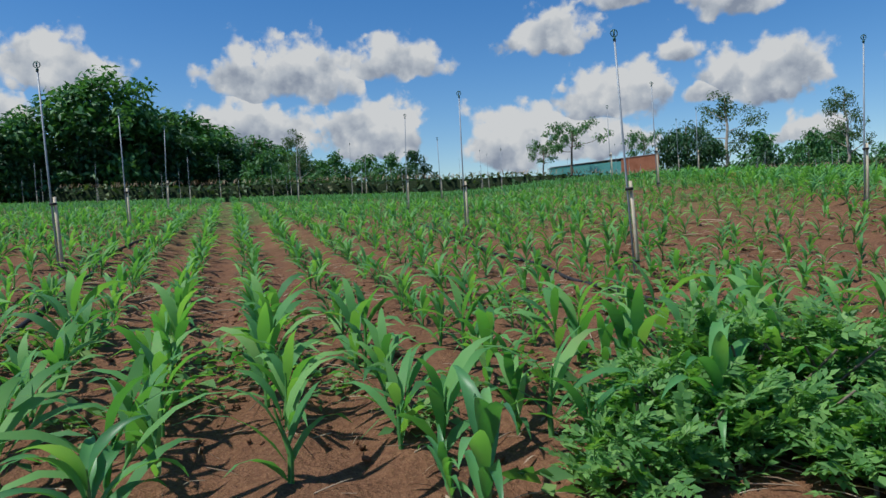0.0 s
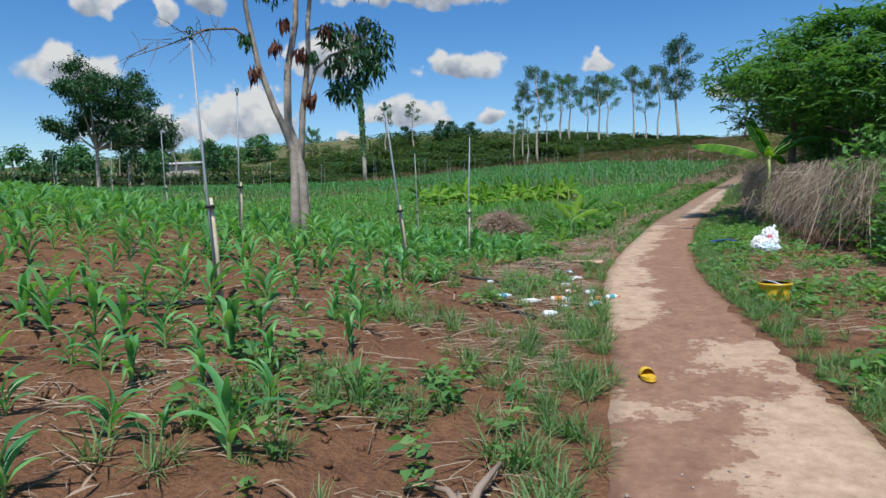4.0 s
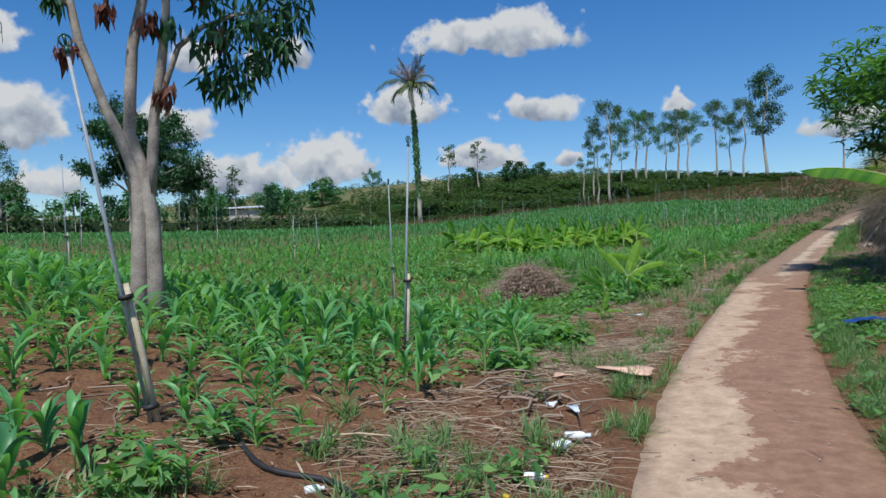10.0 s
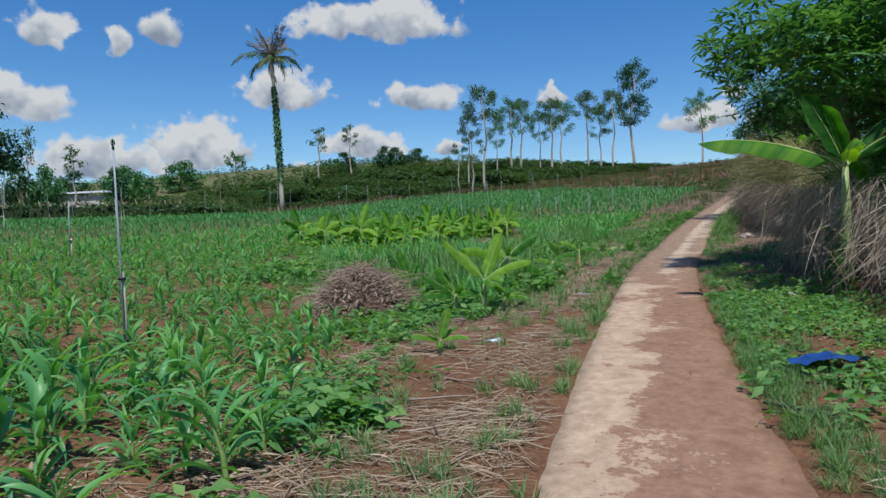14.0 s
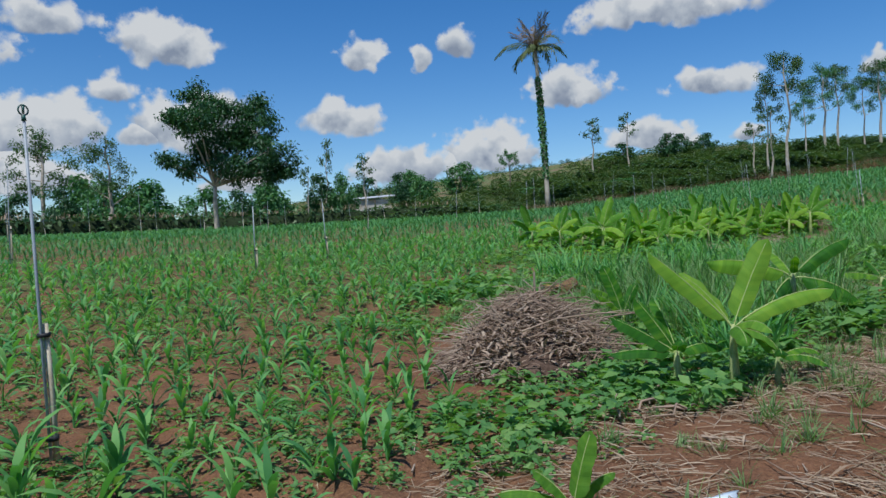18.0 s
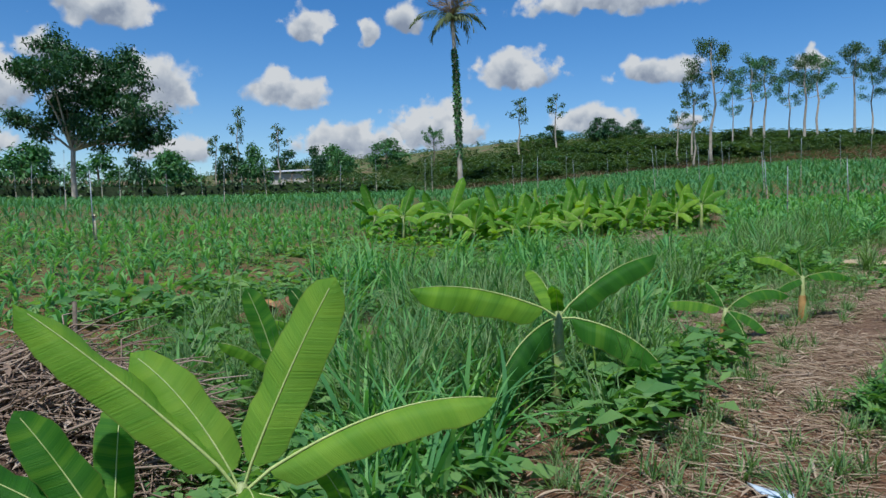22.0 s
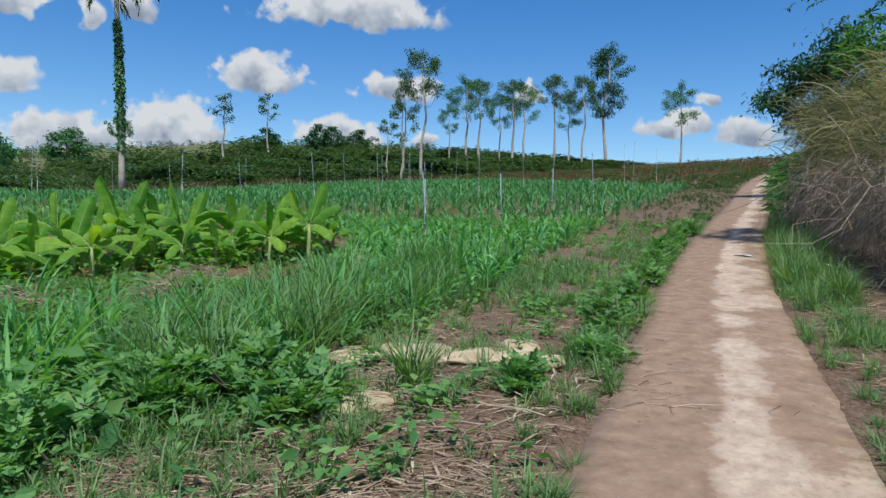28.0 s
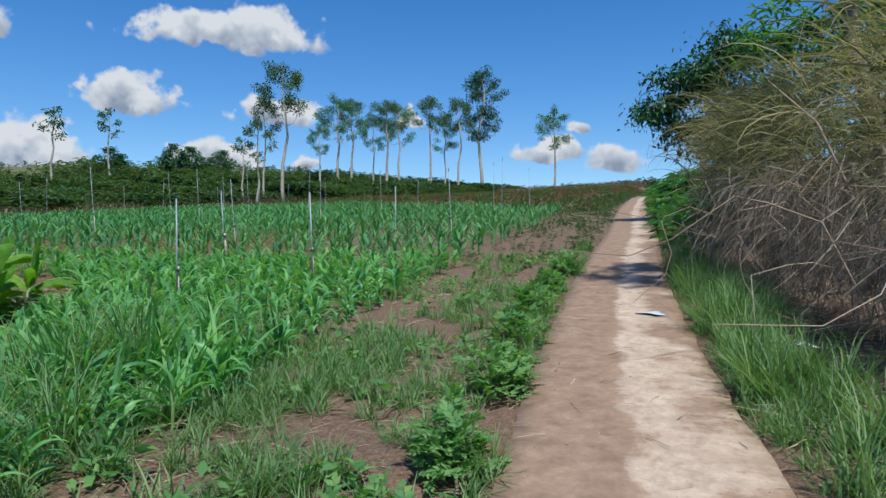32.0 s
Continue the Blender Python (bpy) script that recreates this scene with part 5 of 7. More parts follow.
r_pole = np.random.default_rng(41)
pole = make_pole()
POLES_A = [(2.02, 7.3), (.41, 12), (-.91, 18.2), (5.3, 17), (6.1, 10), (-6.1, 13.5), (-4.6, 8.3), (-8.3, 21), (2.45, 3.55), (6.34, 4.46), (9.75, 7.27), (13.48, 5.22), (17.85, 8.55), (27.8, 19.4)]
POLES_B = [(24.5, 17.5), (45.7, 8.1), (48.6, 11.3), (43.2, 9.2), (49.6, 7.6), (9.08, 13.3), (5.9, 24), (0, 27), (-6, 29), (10, 27), (14.5, 22), (21, 24), (15.5, 15)]
spots = POLES_A + POLES_B
for gx0 in np.arange(-32, 60, 7.0):
    for gy0 in np.arange(30, 57, 6.5):
        spots.append((gx0 + r_pole.normal(0, .9), gy0 + r_pole.normal(0, .7)))
for gx0 in np.arange(52, 90, 6.0):
    for gy0 in np.arange(6, 36, 6.0):
        spots.append((gx0 + r_pole.normal(0, .8), gy0 + r_pole.normal(0, .6)))
done = False
for i, (x, y) in enumerate(spots):
    if not bool(in_field(np.array([x]), np.array([y]))[0]) and i >= 27:
        continue
    lean_x, lean_y = (-2.4, -2.6) if i == 9 else (r_pole.normal(0, 1.6), r_pole.normal(-1.2, 1.6))
    m = pose(x, y, z_at(x, y), lean_x, lean_y, r_pole.uniform(-20, 20)) @ Matrix.Diagonal(((1, 1, .92 if i == 9 else .86 if i == 10 else .90 if i == 11 else .66 if 13 <= i <= 18 else r_pole.uniform(.95, 1.06), 1) if i < 27 else (.7, .7, r_pole.uniform(.7, 1.02), 1)))
    if not done:
        pole.matrix_basis, done = m, True
    else:
        copy_thing(pole, m)
leaning = copy_thing(pole, pose(10.15, 4.67, z_at(10.15, 4.67), 0, -12.5, 0) @ Matrix.Diagonal((1, 1, .87, 1)))
leaning["label"] = "sprinkler riser leaning on its pale bamboo stake"

# ---------------- mango tree beside the corn ----------------


def build_mango():
    r = np.random.default_rng(61)
    X, Y = 12.75, 8.45
    root = empty("mango_tree", X, Y, label="mango tree with pale forked trunk, withered brown leaf bunches", category="tree")
    s2 = np.array([.755, -.656, 0])          # the way in which the fork spreads

    def q(s, z, d=0.0):
        return s2 * s + np.array([.656, .755, 0]) * d + np.array([0, 0, z])
    stems = [
        ([q(-.1, -.2), q(-.085, .5), q(-.07, 1.2), q(-.09, 1.7), q(-.28, 2.2), q(-.42, 2.5), q(-.70, 3.3), q(-.86, 4.15), q(-1.0, 5.2), q(-1.25, 6.2)], [0.129, 0.092, 0.082, 0.075, 0.058, 0.054, 0.048, 0.041, 0.031, 0.014]),
        ([q(.09, -.2), q(.085, .5), q(.06, 1.2), q(-.02, 1.75), q(-.17, 2.2, .03), q(-.16, 2.7, .05), q(-.13, 3.3, .1), q(.05, 4.16, .1), q(.1, 5.2, .1), q(.0, 6.4, .2)], [0.129, 0.092, 0.085, 0.078, 0.068, 0.065, 0.060, 0.051, 0.037, 0.014]),
        ([q(.05, 1.5), q(.08, 1.9), q(.11, 2.44), q(.2, 3.05), q(.26, 3.6), q(.27, 4.2), q(.4, 5.2), q(.55, 6.1)], [0.068, 0.061, 0.056, 0.051, 0.046, 0.041, 0.031, 0.014]),
        ([q(.15, 2.55), q(.28, 2.95), q(.4, 3.3), q(.68, 3.56), q(1.1, 3.75), q(1.6, 3.85)], [0.037, 0.034, 0.031, 0.027, 0.020, 0.010]),
    ]
    stems = [([(np.array(p0) * [1.05, 1.05, 1] if p0[2] < 1.3 else p0) for p0 in pts], [q2 * (1.08 if p0[2] < 2 else 1.12) for q2, p0 in zip(rad, pts)]) for pts, rad in stems]
    for pts, rad in stems[:2]:
        link("trunk", *tube(pts, rad, 12), M_BARK, root)
    for pts, rad in stems[2:]:
        link("limb", *tube(pts, rad, 9), M_BARK, root)
    bare = [([q(-.8, 3.7), q(-1.1, 3.95), q(-1.6, 3.9), q(-2.2, 3.6), q(-2.9, 3.3)], [.03, .026, .02, .013, .006])]
    for i in range(26):
        t = r.uniform(.25, 1)
        base = q(-.8 - 2.0 * t, 3.85 - .55 * t * t + .1)
        tip = base + s2 * r.uniform(-.55, .05) + np.array([r.normal(0, .25), r.normal(0, .25), r.uniform(-.6, .4)])
        mid = (base + tip) / 2 + r.normal(0, .05, 3)
        bare.append(([base, mid, tip], [.009, .006, .003]))
    link("bare_branch", *join(*[tube(p, w, 5, False) for p, w in bare]), M_DARKBARK, root, "thin leafless branch")
    lv = [leaf(1, .24, .12), leaf(1, .28, .2)]

    def bunch(name, mat, cs, spread, n, size, label, droop=.75):
        xyz, az, ti, ro, sc = crown_leaves(r, np.array(cs), spread, n, size, droop)
        many(name, lv, xyz, az, mat, sc, ti, ro, parent=root, label=label)
    bunch("crown", M_DARKLEAF, [q(.8, 3.4, -.1), q(1.0, 3.6), q(1.35, 3.75), q(1.65, 3.6), q(1.2, 3.2, .1), q(1.75, 3.95), q(1.45, 4.2), q(.9, 3.0), q(1.5, 3.35), q(.8, 4.0), q(1.0, 2.85)], .32, 900, .23, "dark glossy leaves on a low limb", 1.0)
    up = [q(r.normal(-.2, .9), r.uniform(4.9, 6.6), r.normal(0, .8)) for _ in range(30)]
    bunch("crown", M_DARKLEAF, up, .42, 2600, .2, "dark glossy upper crown")
    for s, z, m in ((-.37, 3.6, M_DEADLEAF), (.1, 3.5, M_DEADLEAF), (.85, 3.4, M_DEADLEAF), (-.8, 3.1, M_DEADLEAF), (.23, 2.62, M_DEADLEAF), (-.93, 3.68, M_DARKLEAF), (.3, 3.45, M_DARKLEAF), (-.2, 4.05, M_DEADLEAF), (.6, 4.0, M_DEADLEAF)):
        c = q(s, z + .1, -.12)
        n = 34
        xyz = c + r.normal(0, .05, (n, 3))
        many("withered_foliage", lv, xyz, r.uniform(0, 6.3, n), m, r.uniform(.16, .3, n), r.normal(1.25, .25, n), r.normal(0, .6, n), root, "withered brown leaves hanging" if m is M_DEADLEAF else "")


build_mango()

# ---------------- bananas ----------------


def banana_leaf(ln, w, az, rise, droop, roll, hang, base, segs, seed):
    """An oblong leaf with a blunt tip; its halves hang from the midrib like a roof. Five vertices across."""
    r = np.random.default_rng(seed)
    vs, fs = [], []
    p, ang = np.array(base, float), rise
    out, side, up0 = np.array([math.cos(az), math.sin(az), 0]), np.array([-math.sin(az), math.cos(az), 0]), np.array([0, 0, 1.0])
    sway = r.uniform(0, 6.3)
    for i in range(segs + 1):
        t = i / segs
        wide = min(1, (t / .1 + .1) ** .5) * (.9 + .1 * math.sin(math.pi * t)) * math.sqrt(max(0, 1 - max(0, (t - .7) / .3) ** 2.2)) + .015
        fwd = out * math.cos(ang) + up0 * math.sin(ang)
        up = -out * math.sin(ang) + up0 * math.cos(ang)
        tw = roll + .12 * math.sin(3 * t + sway)
        s2 = side * math.cos(tw) + up * math.sin(tw)
        u2 = up * math.cos(tw) - side * math.sin(tw)
        for u in (-1, -.5, 0, .5, 1):
            h = hang * (.75 + .5 * abs(u)) + .10 * math.sin(t * 17 + sway + (2 if u > 0 else 0))
            d = abs(u) * wide * w / 2 * (1 + (r.normal(0, .035) if abs(u) == 1 else 0))
            vs.append(p + s2 * math.copysign(d * math.cos(h), u) - u2 * (d * math.sin(h)) if u else p)
        p = p + fwd * ln / segs
        ang -= droop / segs * (.5 + t)
    for i in range(segs):
        for k in range(4):
            a = i * 5 + k
            fs.append((a, a + 1, a + 6, a + 5))
    return np.array(vs), fs


def banana(name_label, stem_h, stem_r, leaves, dry=False, name="banana_plant", category="banana plant", small=False, mat=M_BANANA):
    """leaves: (azimuth, rise, length, width, droop, roll, hang) in degrees and metres."""
    root = new(name)
    tagged(root, name_label, category)
    st = tube([(0, 0, -.1), (.004, 0, stem_h * .35), (.01, .004, stem_h * .7), (.012, 0, stem_h)], [stem_r * 1.2, stem_r, stem_r * .8, stem_r * .45], 10)
    link("stem", *st, M_BSTEM, root)
    if dry:
        link("sheath", *tube([(0, 0, -.08), (.006, 0, stem_h * .28), (.01, .004, stem_h * .58)], [stem_r * 1.45, stem_r * 1.25, stem_r * 1.0], 10, False), M_DRYSTEM, root, "brown dry leaf sheath")
    for az, rise, ln, w, droop, *tip in leaves:
        a, ri = radians(az), radians(rise)
        roll = radians(tip[0]) if tip else 0.0
        hang = radians(tip[1] if len(tip) > 1 else 38)
        out = np.array([math.cos(a) * math.cos(ri), math.sin(a) * math.cos(ri), math.sin(ri)])
        b0 = np.array([.01, 0, stem_h * .93])
        b1 = b0 + out * ln * .13 + np.array([0, 0, ln * .03])
        segs = 8 if small else 16
        v, f = banana_leaf(ln, w, a, ri, radians(droop), roll, hang, b1, segs, int(abs(az * 7 + ln * 100)))
        lf = link("leaf", v, f, mat, root)
        layer = lf.data.uv_layers.new(name="leaf")
        for lp in lf.data.loops:
            layer.data[lp.index].uv = ((lp.vertex_index % 5) / 4, lp.vertex_index // 5 / segs)
        mid = v[2::5]
        link("midrib", *tube([b0, *mid[:-1]], [max(.0025, .0085 * ln * (1 - i / len(mid) * .85)) for i in range(len(mid))], 5, False), M_MIDRIB, lf, "pale midrib")
    return root


M_MIDRIB = plain_mat("pale_leaf_midrib", (0.26, 0.36, 0.10), (0.46, 0.52, 0.20), 9, 0.5, 0.35, 0.1)


def plant_at(ob, x, y, rz=0.0, s=1.0, lift=0.0):
    ob.matrix_basis = pose(x, y, z_at(x, y) + lift, 0, 0, rz) @ Matrix.Scale(s, 4)
    return ob


plant_at(banana("young banana plant with broad leaves beside the brush", .42, .045,
                [(138, 10, .62, .20, 28, -12, 40), (136, 34, .68, .22, 12, -35, 24), (130, 58, .62, .22, 10, -50, 20), (-30, 20, .5, .2, 60, 15, 40), (215, 40, .5, .18, 70, 0, 35), (60, 62, .6, .2, 30, 20, 25)]), 22.38, 6.12, 0, .9)
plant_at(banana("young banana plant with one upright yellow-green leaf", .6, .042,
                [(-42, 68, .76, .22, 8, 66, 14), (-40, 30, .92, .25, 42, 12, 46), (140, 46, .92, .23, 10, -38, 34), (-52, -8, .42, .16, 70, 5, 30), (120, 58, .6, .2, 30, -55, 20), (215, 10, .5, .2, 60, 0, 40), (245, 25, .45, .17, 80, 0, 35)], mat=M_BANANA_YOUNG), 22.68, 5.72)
plant_at(banana("small banana shoot with a curled yellow leaf", .24, .03,
                [(205, 32, .42, .15, 60, 10), (-48, 30, .38, .16, 85, 10, 20), (-80, 15, .4, .13, 70), (100, 60, .4, .13, 30, -40)]), 23.1, 5.5)
plant_at(banana("slim banana shoot with upright leaves", .34, .035,
                [(128, 74, .62, .19, 12, -75, 14), (-30, 68, .42, .15, 20, 65, 20), (170, 45, .5, .16, 40, -40)]), 24.4, 7.9)
plant_at(banana("young banana plant with wide leaves and a folded tip", .82, .06,
                [(140, 22, 1.15, .42, 34, -4, 58), (-34, 40, .95, .34, 38, 10, 56), (176, -14, 1.0, .40, 70, -6, 55), (-66, -10, 1.0, .40, 66, 6, 55), (60, 50, .6, .22, 50, 20), (205, 60, .5, .16, 80)]), 25.78, 6.26, 0, .9)
plant_at(banana("yellowish banana shoot among grass", .32, .04,
                [(160, 40, .5, .17, 40, -40), (120, 66, .52, .17, 20, -60, 20), (200, 10, .45, .17, 50), (-20, 30, .4, .15, 60, 30)]), 25.3, 8.5)
plant_at(banana("small banana plant with a brown sheathed stem on straw", .36, .045,
                [(132, 18, .55, .22, 34, -14, 30), (-50, 38, .62, .22, 84, 12, 36), (222, -14, .46, .19, 45, 0, 34), (262, -6, .42, .18, 60, 0, 34), (60, 55, .35, .12, 40)], True), 28.3, 5.88)
plant_at(banana("small banana plant with three leaves on straw", .52, .036,
                [(130, 40, .58, .19, 62, -16, 34), (-50, 18, .48, .19, 60, 14, 36), (142, -12, .3, .17, 30, -10, 30), (70, 82, .26, .06, 8, 0, 60)], True), 29.62, 5.5)
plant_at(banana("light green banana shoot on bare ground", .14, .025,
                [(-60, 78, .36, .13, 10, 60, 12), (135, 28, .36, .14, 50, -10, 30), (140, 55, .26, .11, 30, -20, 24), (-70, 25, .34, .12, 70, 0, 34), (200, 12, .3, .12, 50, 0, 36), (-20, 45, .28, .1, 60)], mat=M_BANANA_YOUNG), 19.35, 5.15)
plant_at(banana("tall banana plant before the thicket with one long leaf", 2.1, .08,
                [(96, 24, 1.9, .5, 36, -24, 34), (110, 66, 1.1, .34, 14, 70, 20), (150, 62, 1.0, .3, 40, 60), (-60, 55, 1.3, .36, 60), (-100, 40, 1.4, .38, 70), (60, 70, 1.0, .3, 40), (180, 30, 1.2, .34, 70), (-20, 20, 1.2, .34, 80)]), 23.6, .28)
plant_at(banana("tall banana plant with broad leaves over the dry thicket", 2.95, .1,
                [(105, 4, 1.7, .44, 14, 10, 24), (140, 0, 1.5, .42, 50, 40), (60, 50, 1.4, .4, 50), (-120, 45, 1.6, .4, 60), (180, 25, 1.6, .42, 50)]), 39.0, -.45)
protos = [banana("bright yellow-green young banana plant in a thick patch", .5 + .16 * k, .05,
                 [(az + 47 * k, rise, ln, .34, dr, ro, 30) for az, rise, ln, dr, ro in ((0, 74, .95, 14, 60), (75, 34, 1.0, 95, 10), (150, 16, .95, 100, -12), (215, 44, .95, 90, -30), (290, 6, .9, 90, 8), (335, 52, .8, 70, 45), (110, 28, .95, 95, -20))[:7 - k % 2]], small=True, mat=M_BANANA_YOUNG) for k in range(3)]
r_ban = np.random.default_rng(71)
BANANAS = []
while len(BANANAS) < 48:
    x, d = r_ban.uniform(33.8, 42.6), r_ban.uniform(-.6, 3.2)
    y = 14.2 - .27 * (x - 33) + d * (1 - .05 * (x - 33))
    if all((x - q[0]) ** 2 + (y - q[1]) ** 2 > .3 for q in BANANAS):
        BANANAS.append((x, y))
BANANAS += [(42.0, 11.3), (42.6, 11.9), (41.3, 11.0), (42.9, 11.4), (43.2, 12.3), (42.3, 12.8), (41.5, 12.2), (40.5, 11.4), (34.6, 12.9)]
used = set()
for i, (x, y) in enumerate(BANANAS):
    k = i % 3
    m = pose(x, y, z_at(x, y), 0, 0, r_ban.uniform(0, 360)) @ Matrix.Scale(r_ban.uniform(.5, .95), 4)
    ob = protos[k] if k not in used else copy_thing(protos[k], m)
    used.add(k)
    ob.matrix_basis = m
    ob["group"] = "banana patch"

# ---------------- low plants ----------------
r_gr = np.random.default_rng(81)


def tuft(seed, blades, h, w, lean=.9, droop=1.6, segs=3):
    r = np.random.default_rng(seed)
    return join(*[blade(h * r.uniform(.6, 1.15), w * r.uniform(.7, 1.2), r.uniform(0, 6.3), r.uniform(lean, 1.5), r.uniform(.3, droop), segs, 0, (r.normal(0, h * .1), r.normal(0, h * .1), -.01), 0, .3, False) for _ in range(blades)])


def weed(seed, n, h, ln, w):
    """A leafy weed: short stems with pointed leaves at several heights."""
    r = np.random.default_rng(seed)
    ps = []
    for _ in range(n):
        m = turn_matrices(np.array([r.uniform(0, 6.3)]), np.array([r.uniform(-.5, .5)]), np.array([r.normal(0, .4)]), np.array([r.uniform(.6, 1.2)]))[0]
        v, f = leaf(ln, w)
        ps.append((v @ m.T + np.array([r.normal(0, h * .45), r.normal(0, h * .45), r.uniform(.02, h)]), f))
    return join(*ps)


TUFTS = [tuft(200 + k, 30, .21, .006, .35, 1.9) for k in range(5)]
TALL = [tuft(220 + k, 36, .8, .013, .8, 1.8, 4) for k in range(5)]
WEEDS = [weed(240 + k, 16, .13, .09, .045) for k in range(5)]
BROAD = [weed(260 + k, 17, .16, .12, .07) for k in range(5)]


def clumped(n, x0, x1, d0, d1, freq=.9, cut=.0, seed=0, absolute=False):
    """Random places in a band beside the road, gathered where a noise field is high."""
    out = []
    r = np.random.default_rng(seed)
    while len(out) < n:
        x, d = r.uniform(x0, x1), r.uniform(d0, d1)
        y = d if absolute else float(np.interp(x, ROAD_X, ROAD_Y)) + d
        if noise.noise(Vector((x * freq, y * freq, seed * 3.7))) + .5 * noise.noise(Vector((x * freq * 3, y * freq * 3, seed))) > cut + r.normal(0, .12):
            out.append((x, y))
    a = np.array(out)
    return a[:, 0], a[:, 1]


def sow(name, temps, xy, mat, s0, s1, label, category):
    x, y = xy
    if "grass" in name and "verge" not in name:
        k = np.hypot((x - 25.6) / .4, (y - 6.0) / .4) > 1
        x, y = x[k], y[k]
    n = len(x)
    many(name, temps, at_land(x, y, -.005), r_gr.uniform(0, 6.3, n), mat, r_gr.uniform(s0, s1, n), r_gr.normal(0, .12, n), r_gr.normal(0, .12, n), label=label, category=category)


def both(*xys):
    return np.concatenate([a[0] for a in xys]), np.concatenate([a[1] for a in xys])


W = -ROAD_W - .08
sow("verge_grass", TUFTS, both(clumped(520, 2, 52, .0, .45, 1.2, -.1, 1), clumped(560, 4, 50, .3, 2.4, .8, .15, 2), clumped(330, 36, 60, W - .6, W + .03, .8, -.2, 5), clumped(90, 33, 40, W - .8, W, .8, .1, 67), clumped(120, 2, 8, .4, 2.4, .7, .15, 6), clumped(1900, 23.8, 38, 1.0, 8.5, .6, -.15, 7), clumped(500, 30, 47, 6.5, 13, .5, -.1, 8)),
    M_GRASS, .55, 1.3, "patchy green grass along the concrete path", "grass")
sow("verge_grass", TUFTS, both(clumped(700, 5, 36, W - .75, W, .9, -.05, 3), clumped(500, 5, 36, W - 2.6, W - .5, .8, .1, 4), clumped(420, 6, 24, W - .4, W + .02, .9, -.2, 9)), M_GRASS, .4, .95, "short green grass on the shaded verge", "grass")
sow("weeds", WEEDS, both(clumped(60, 2, 11.5, .3, 2.4, .8, .15, 11), clumped(260, 30, 50, .05, 3.5, .9, .05, 12), clumped(110, 12, 20, 1.7, 4.6, .7, .2, 13), clumped(1200, 21.8, 38, 2.0, 8.0, .6, -.15, 14), clumped(40, 14, 18, 1.3, 2.2, .6, .1, 17), clumped(90, 19.6, 22.8, 2.3, 3.9, .8, -.3, 10), clumped(700, 20, 32, 6.0, 14.0, .5, -.1, 18), clumped(300, 5, 33, W - 2.2, W, .8, .0, 15), clumped(420, -5, 18, 2.2, 8, .8, .15, 16)),
    M_WEED, .6, 1.5, "low leafy weeds on the red soil", "weeds")
sow("field_weeds", WEEDS, both(clumped(3000, 12, 34, 6.5, 24, .35, -.2, 57, True), clumped(1800, 2, 20, 8, 22, .35, -.1, 58, True), clumped(1500, 8, 21, 5.6, 12, .5, -.05, 75, True)), M_WEED, .35, .95, "thin carpet of seedling weeds between the maize", "weeds")
sow("ground_cover", BROAD, both(clumped(130, 21.8, 24.6, 1.9, 3.6, .6, -.4, 22), clumped(150, 25, 30, 2.8, 4.4, .7, -.2, 23), clumped(50, 13.8, 16.6, 1.35, 2.1, .8, .1, 24), clumped(60, 31.0, 36.5, 2.2, 5.0, .7, .1, 25), clumped(26, 20.0, 22.4, 2.6, 3.8, .8, -.2, 29), clumped(420, 30, 44, 7.0, 12.5, .5, -.2, 26)),
    M_WEED, .7, 1.5, "broad-leaved creeping ground cover", "ground cover")
sow("ground_cover", BROAD, clumped(460, 18.2, 24.5, W - 1.7, W - .1, .5, -.5, 21), M_WEED, .4, .85, "low dark creeping plants under the thicket", "ground cover")
sow("young_banana_shoots", BROAD, clumped(200, 33, 43, 7.8, 13.0, .5, -.3, 27), M_BANANA_STUFF, 1.0, 2.4, "jumble of bright yellow-green banana shoots", "banana shoots")
sow("tall_grass", TALL, both(clumped(120, 24.2, 32, 2.7, 6.5, .6, .1, 31), clumped(70, 23.8, 29, 3.0, 6.0, .6, .05, 32), clumped(40, 25.4, 27.9, 1.7, 3.0, .6, -.2, 76), clumped(150, 33, 41, 2.6, 4.6, .5, -.2, 34)),
    M_GRASS, .6, 1.15, "tall arching green grass in thick tufts", "grass")

sow("tall_grass", TALL, both(clumped(150, 37.5, 60, W - .75, W - .12, .6, -.1, 33), clumped(80, 37.6, 43, W - .7, W - .1, .6, -.1, 80)), M_GRASS, .4, .85, "green grass standing along the edge of the path", "grass")
sow("soft_grass", TUFTS, both(clumped(150, 36.6, 42, 1.2, 3.0, .7, .0, 65), clumped(230, 37.4, 45, .5, 2.6, .7, -.1, 79), clumped(40, 31, 35.5, 1.8, 3.2, .7, .15, 66)), M_GRASS, .8, 1.5, "soft pale green grass on the strip beside the path", "grass")
COARSE = [tuft(320 + k, 15, .85, .034, .75, 1.7, 6) for k in range(4)]
sow("tall_weeds", WEEDS, both(clumped(280, 24, 34, 2.6, 8.8, .7, .1, 39), clumped(110, 25.0, 28.0, 1.5, 3.2, .7, -.2, 77), clumped(110, 30, 37, 2.8, 6.0, .7, .05, 40)), M_WEED, 1.5, 2.8, "taller leafy weeds among the grass", "weeds")
sow("coarse_grass", COARSE, both(clumped(64, 23.7, 27.6, 1.9, 4.6, .6, -.2, 36), clumped(70, 26.5, 34, 2.4, 6.5, .7, .05, 37), clumped(60, 34, 41, 2.4, 5.0, .6, -.1, 38), clumped(60, 28, 36, 4.5, 9.0, .5, .0, 69)), M_CORN, .6, 1.15, "coarse broad-bladed grass in clumps", "grass")
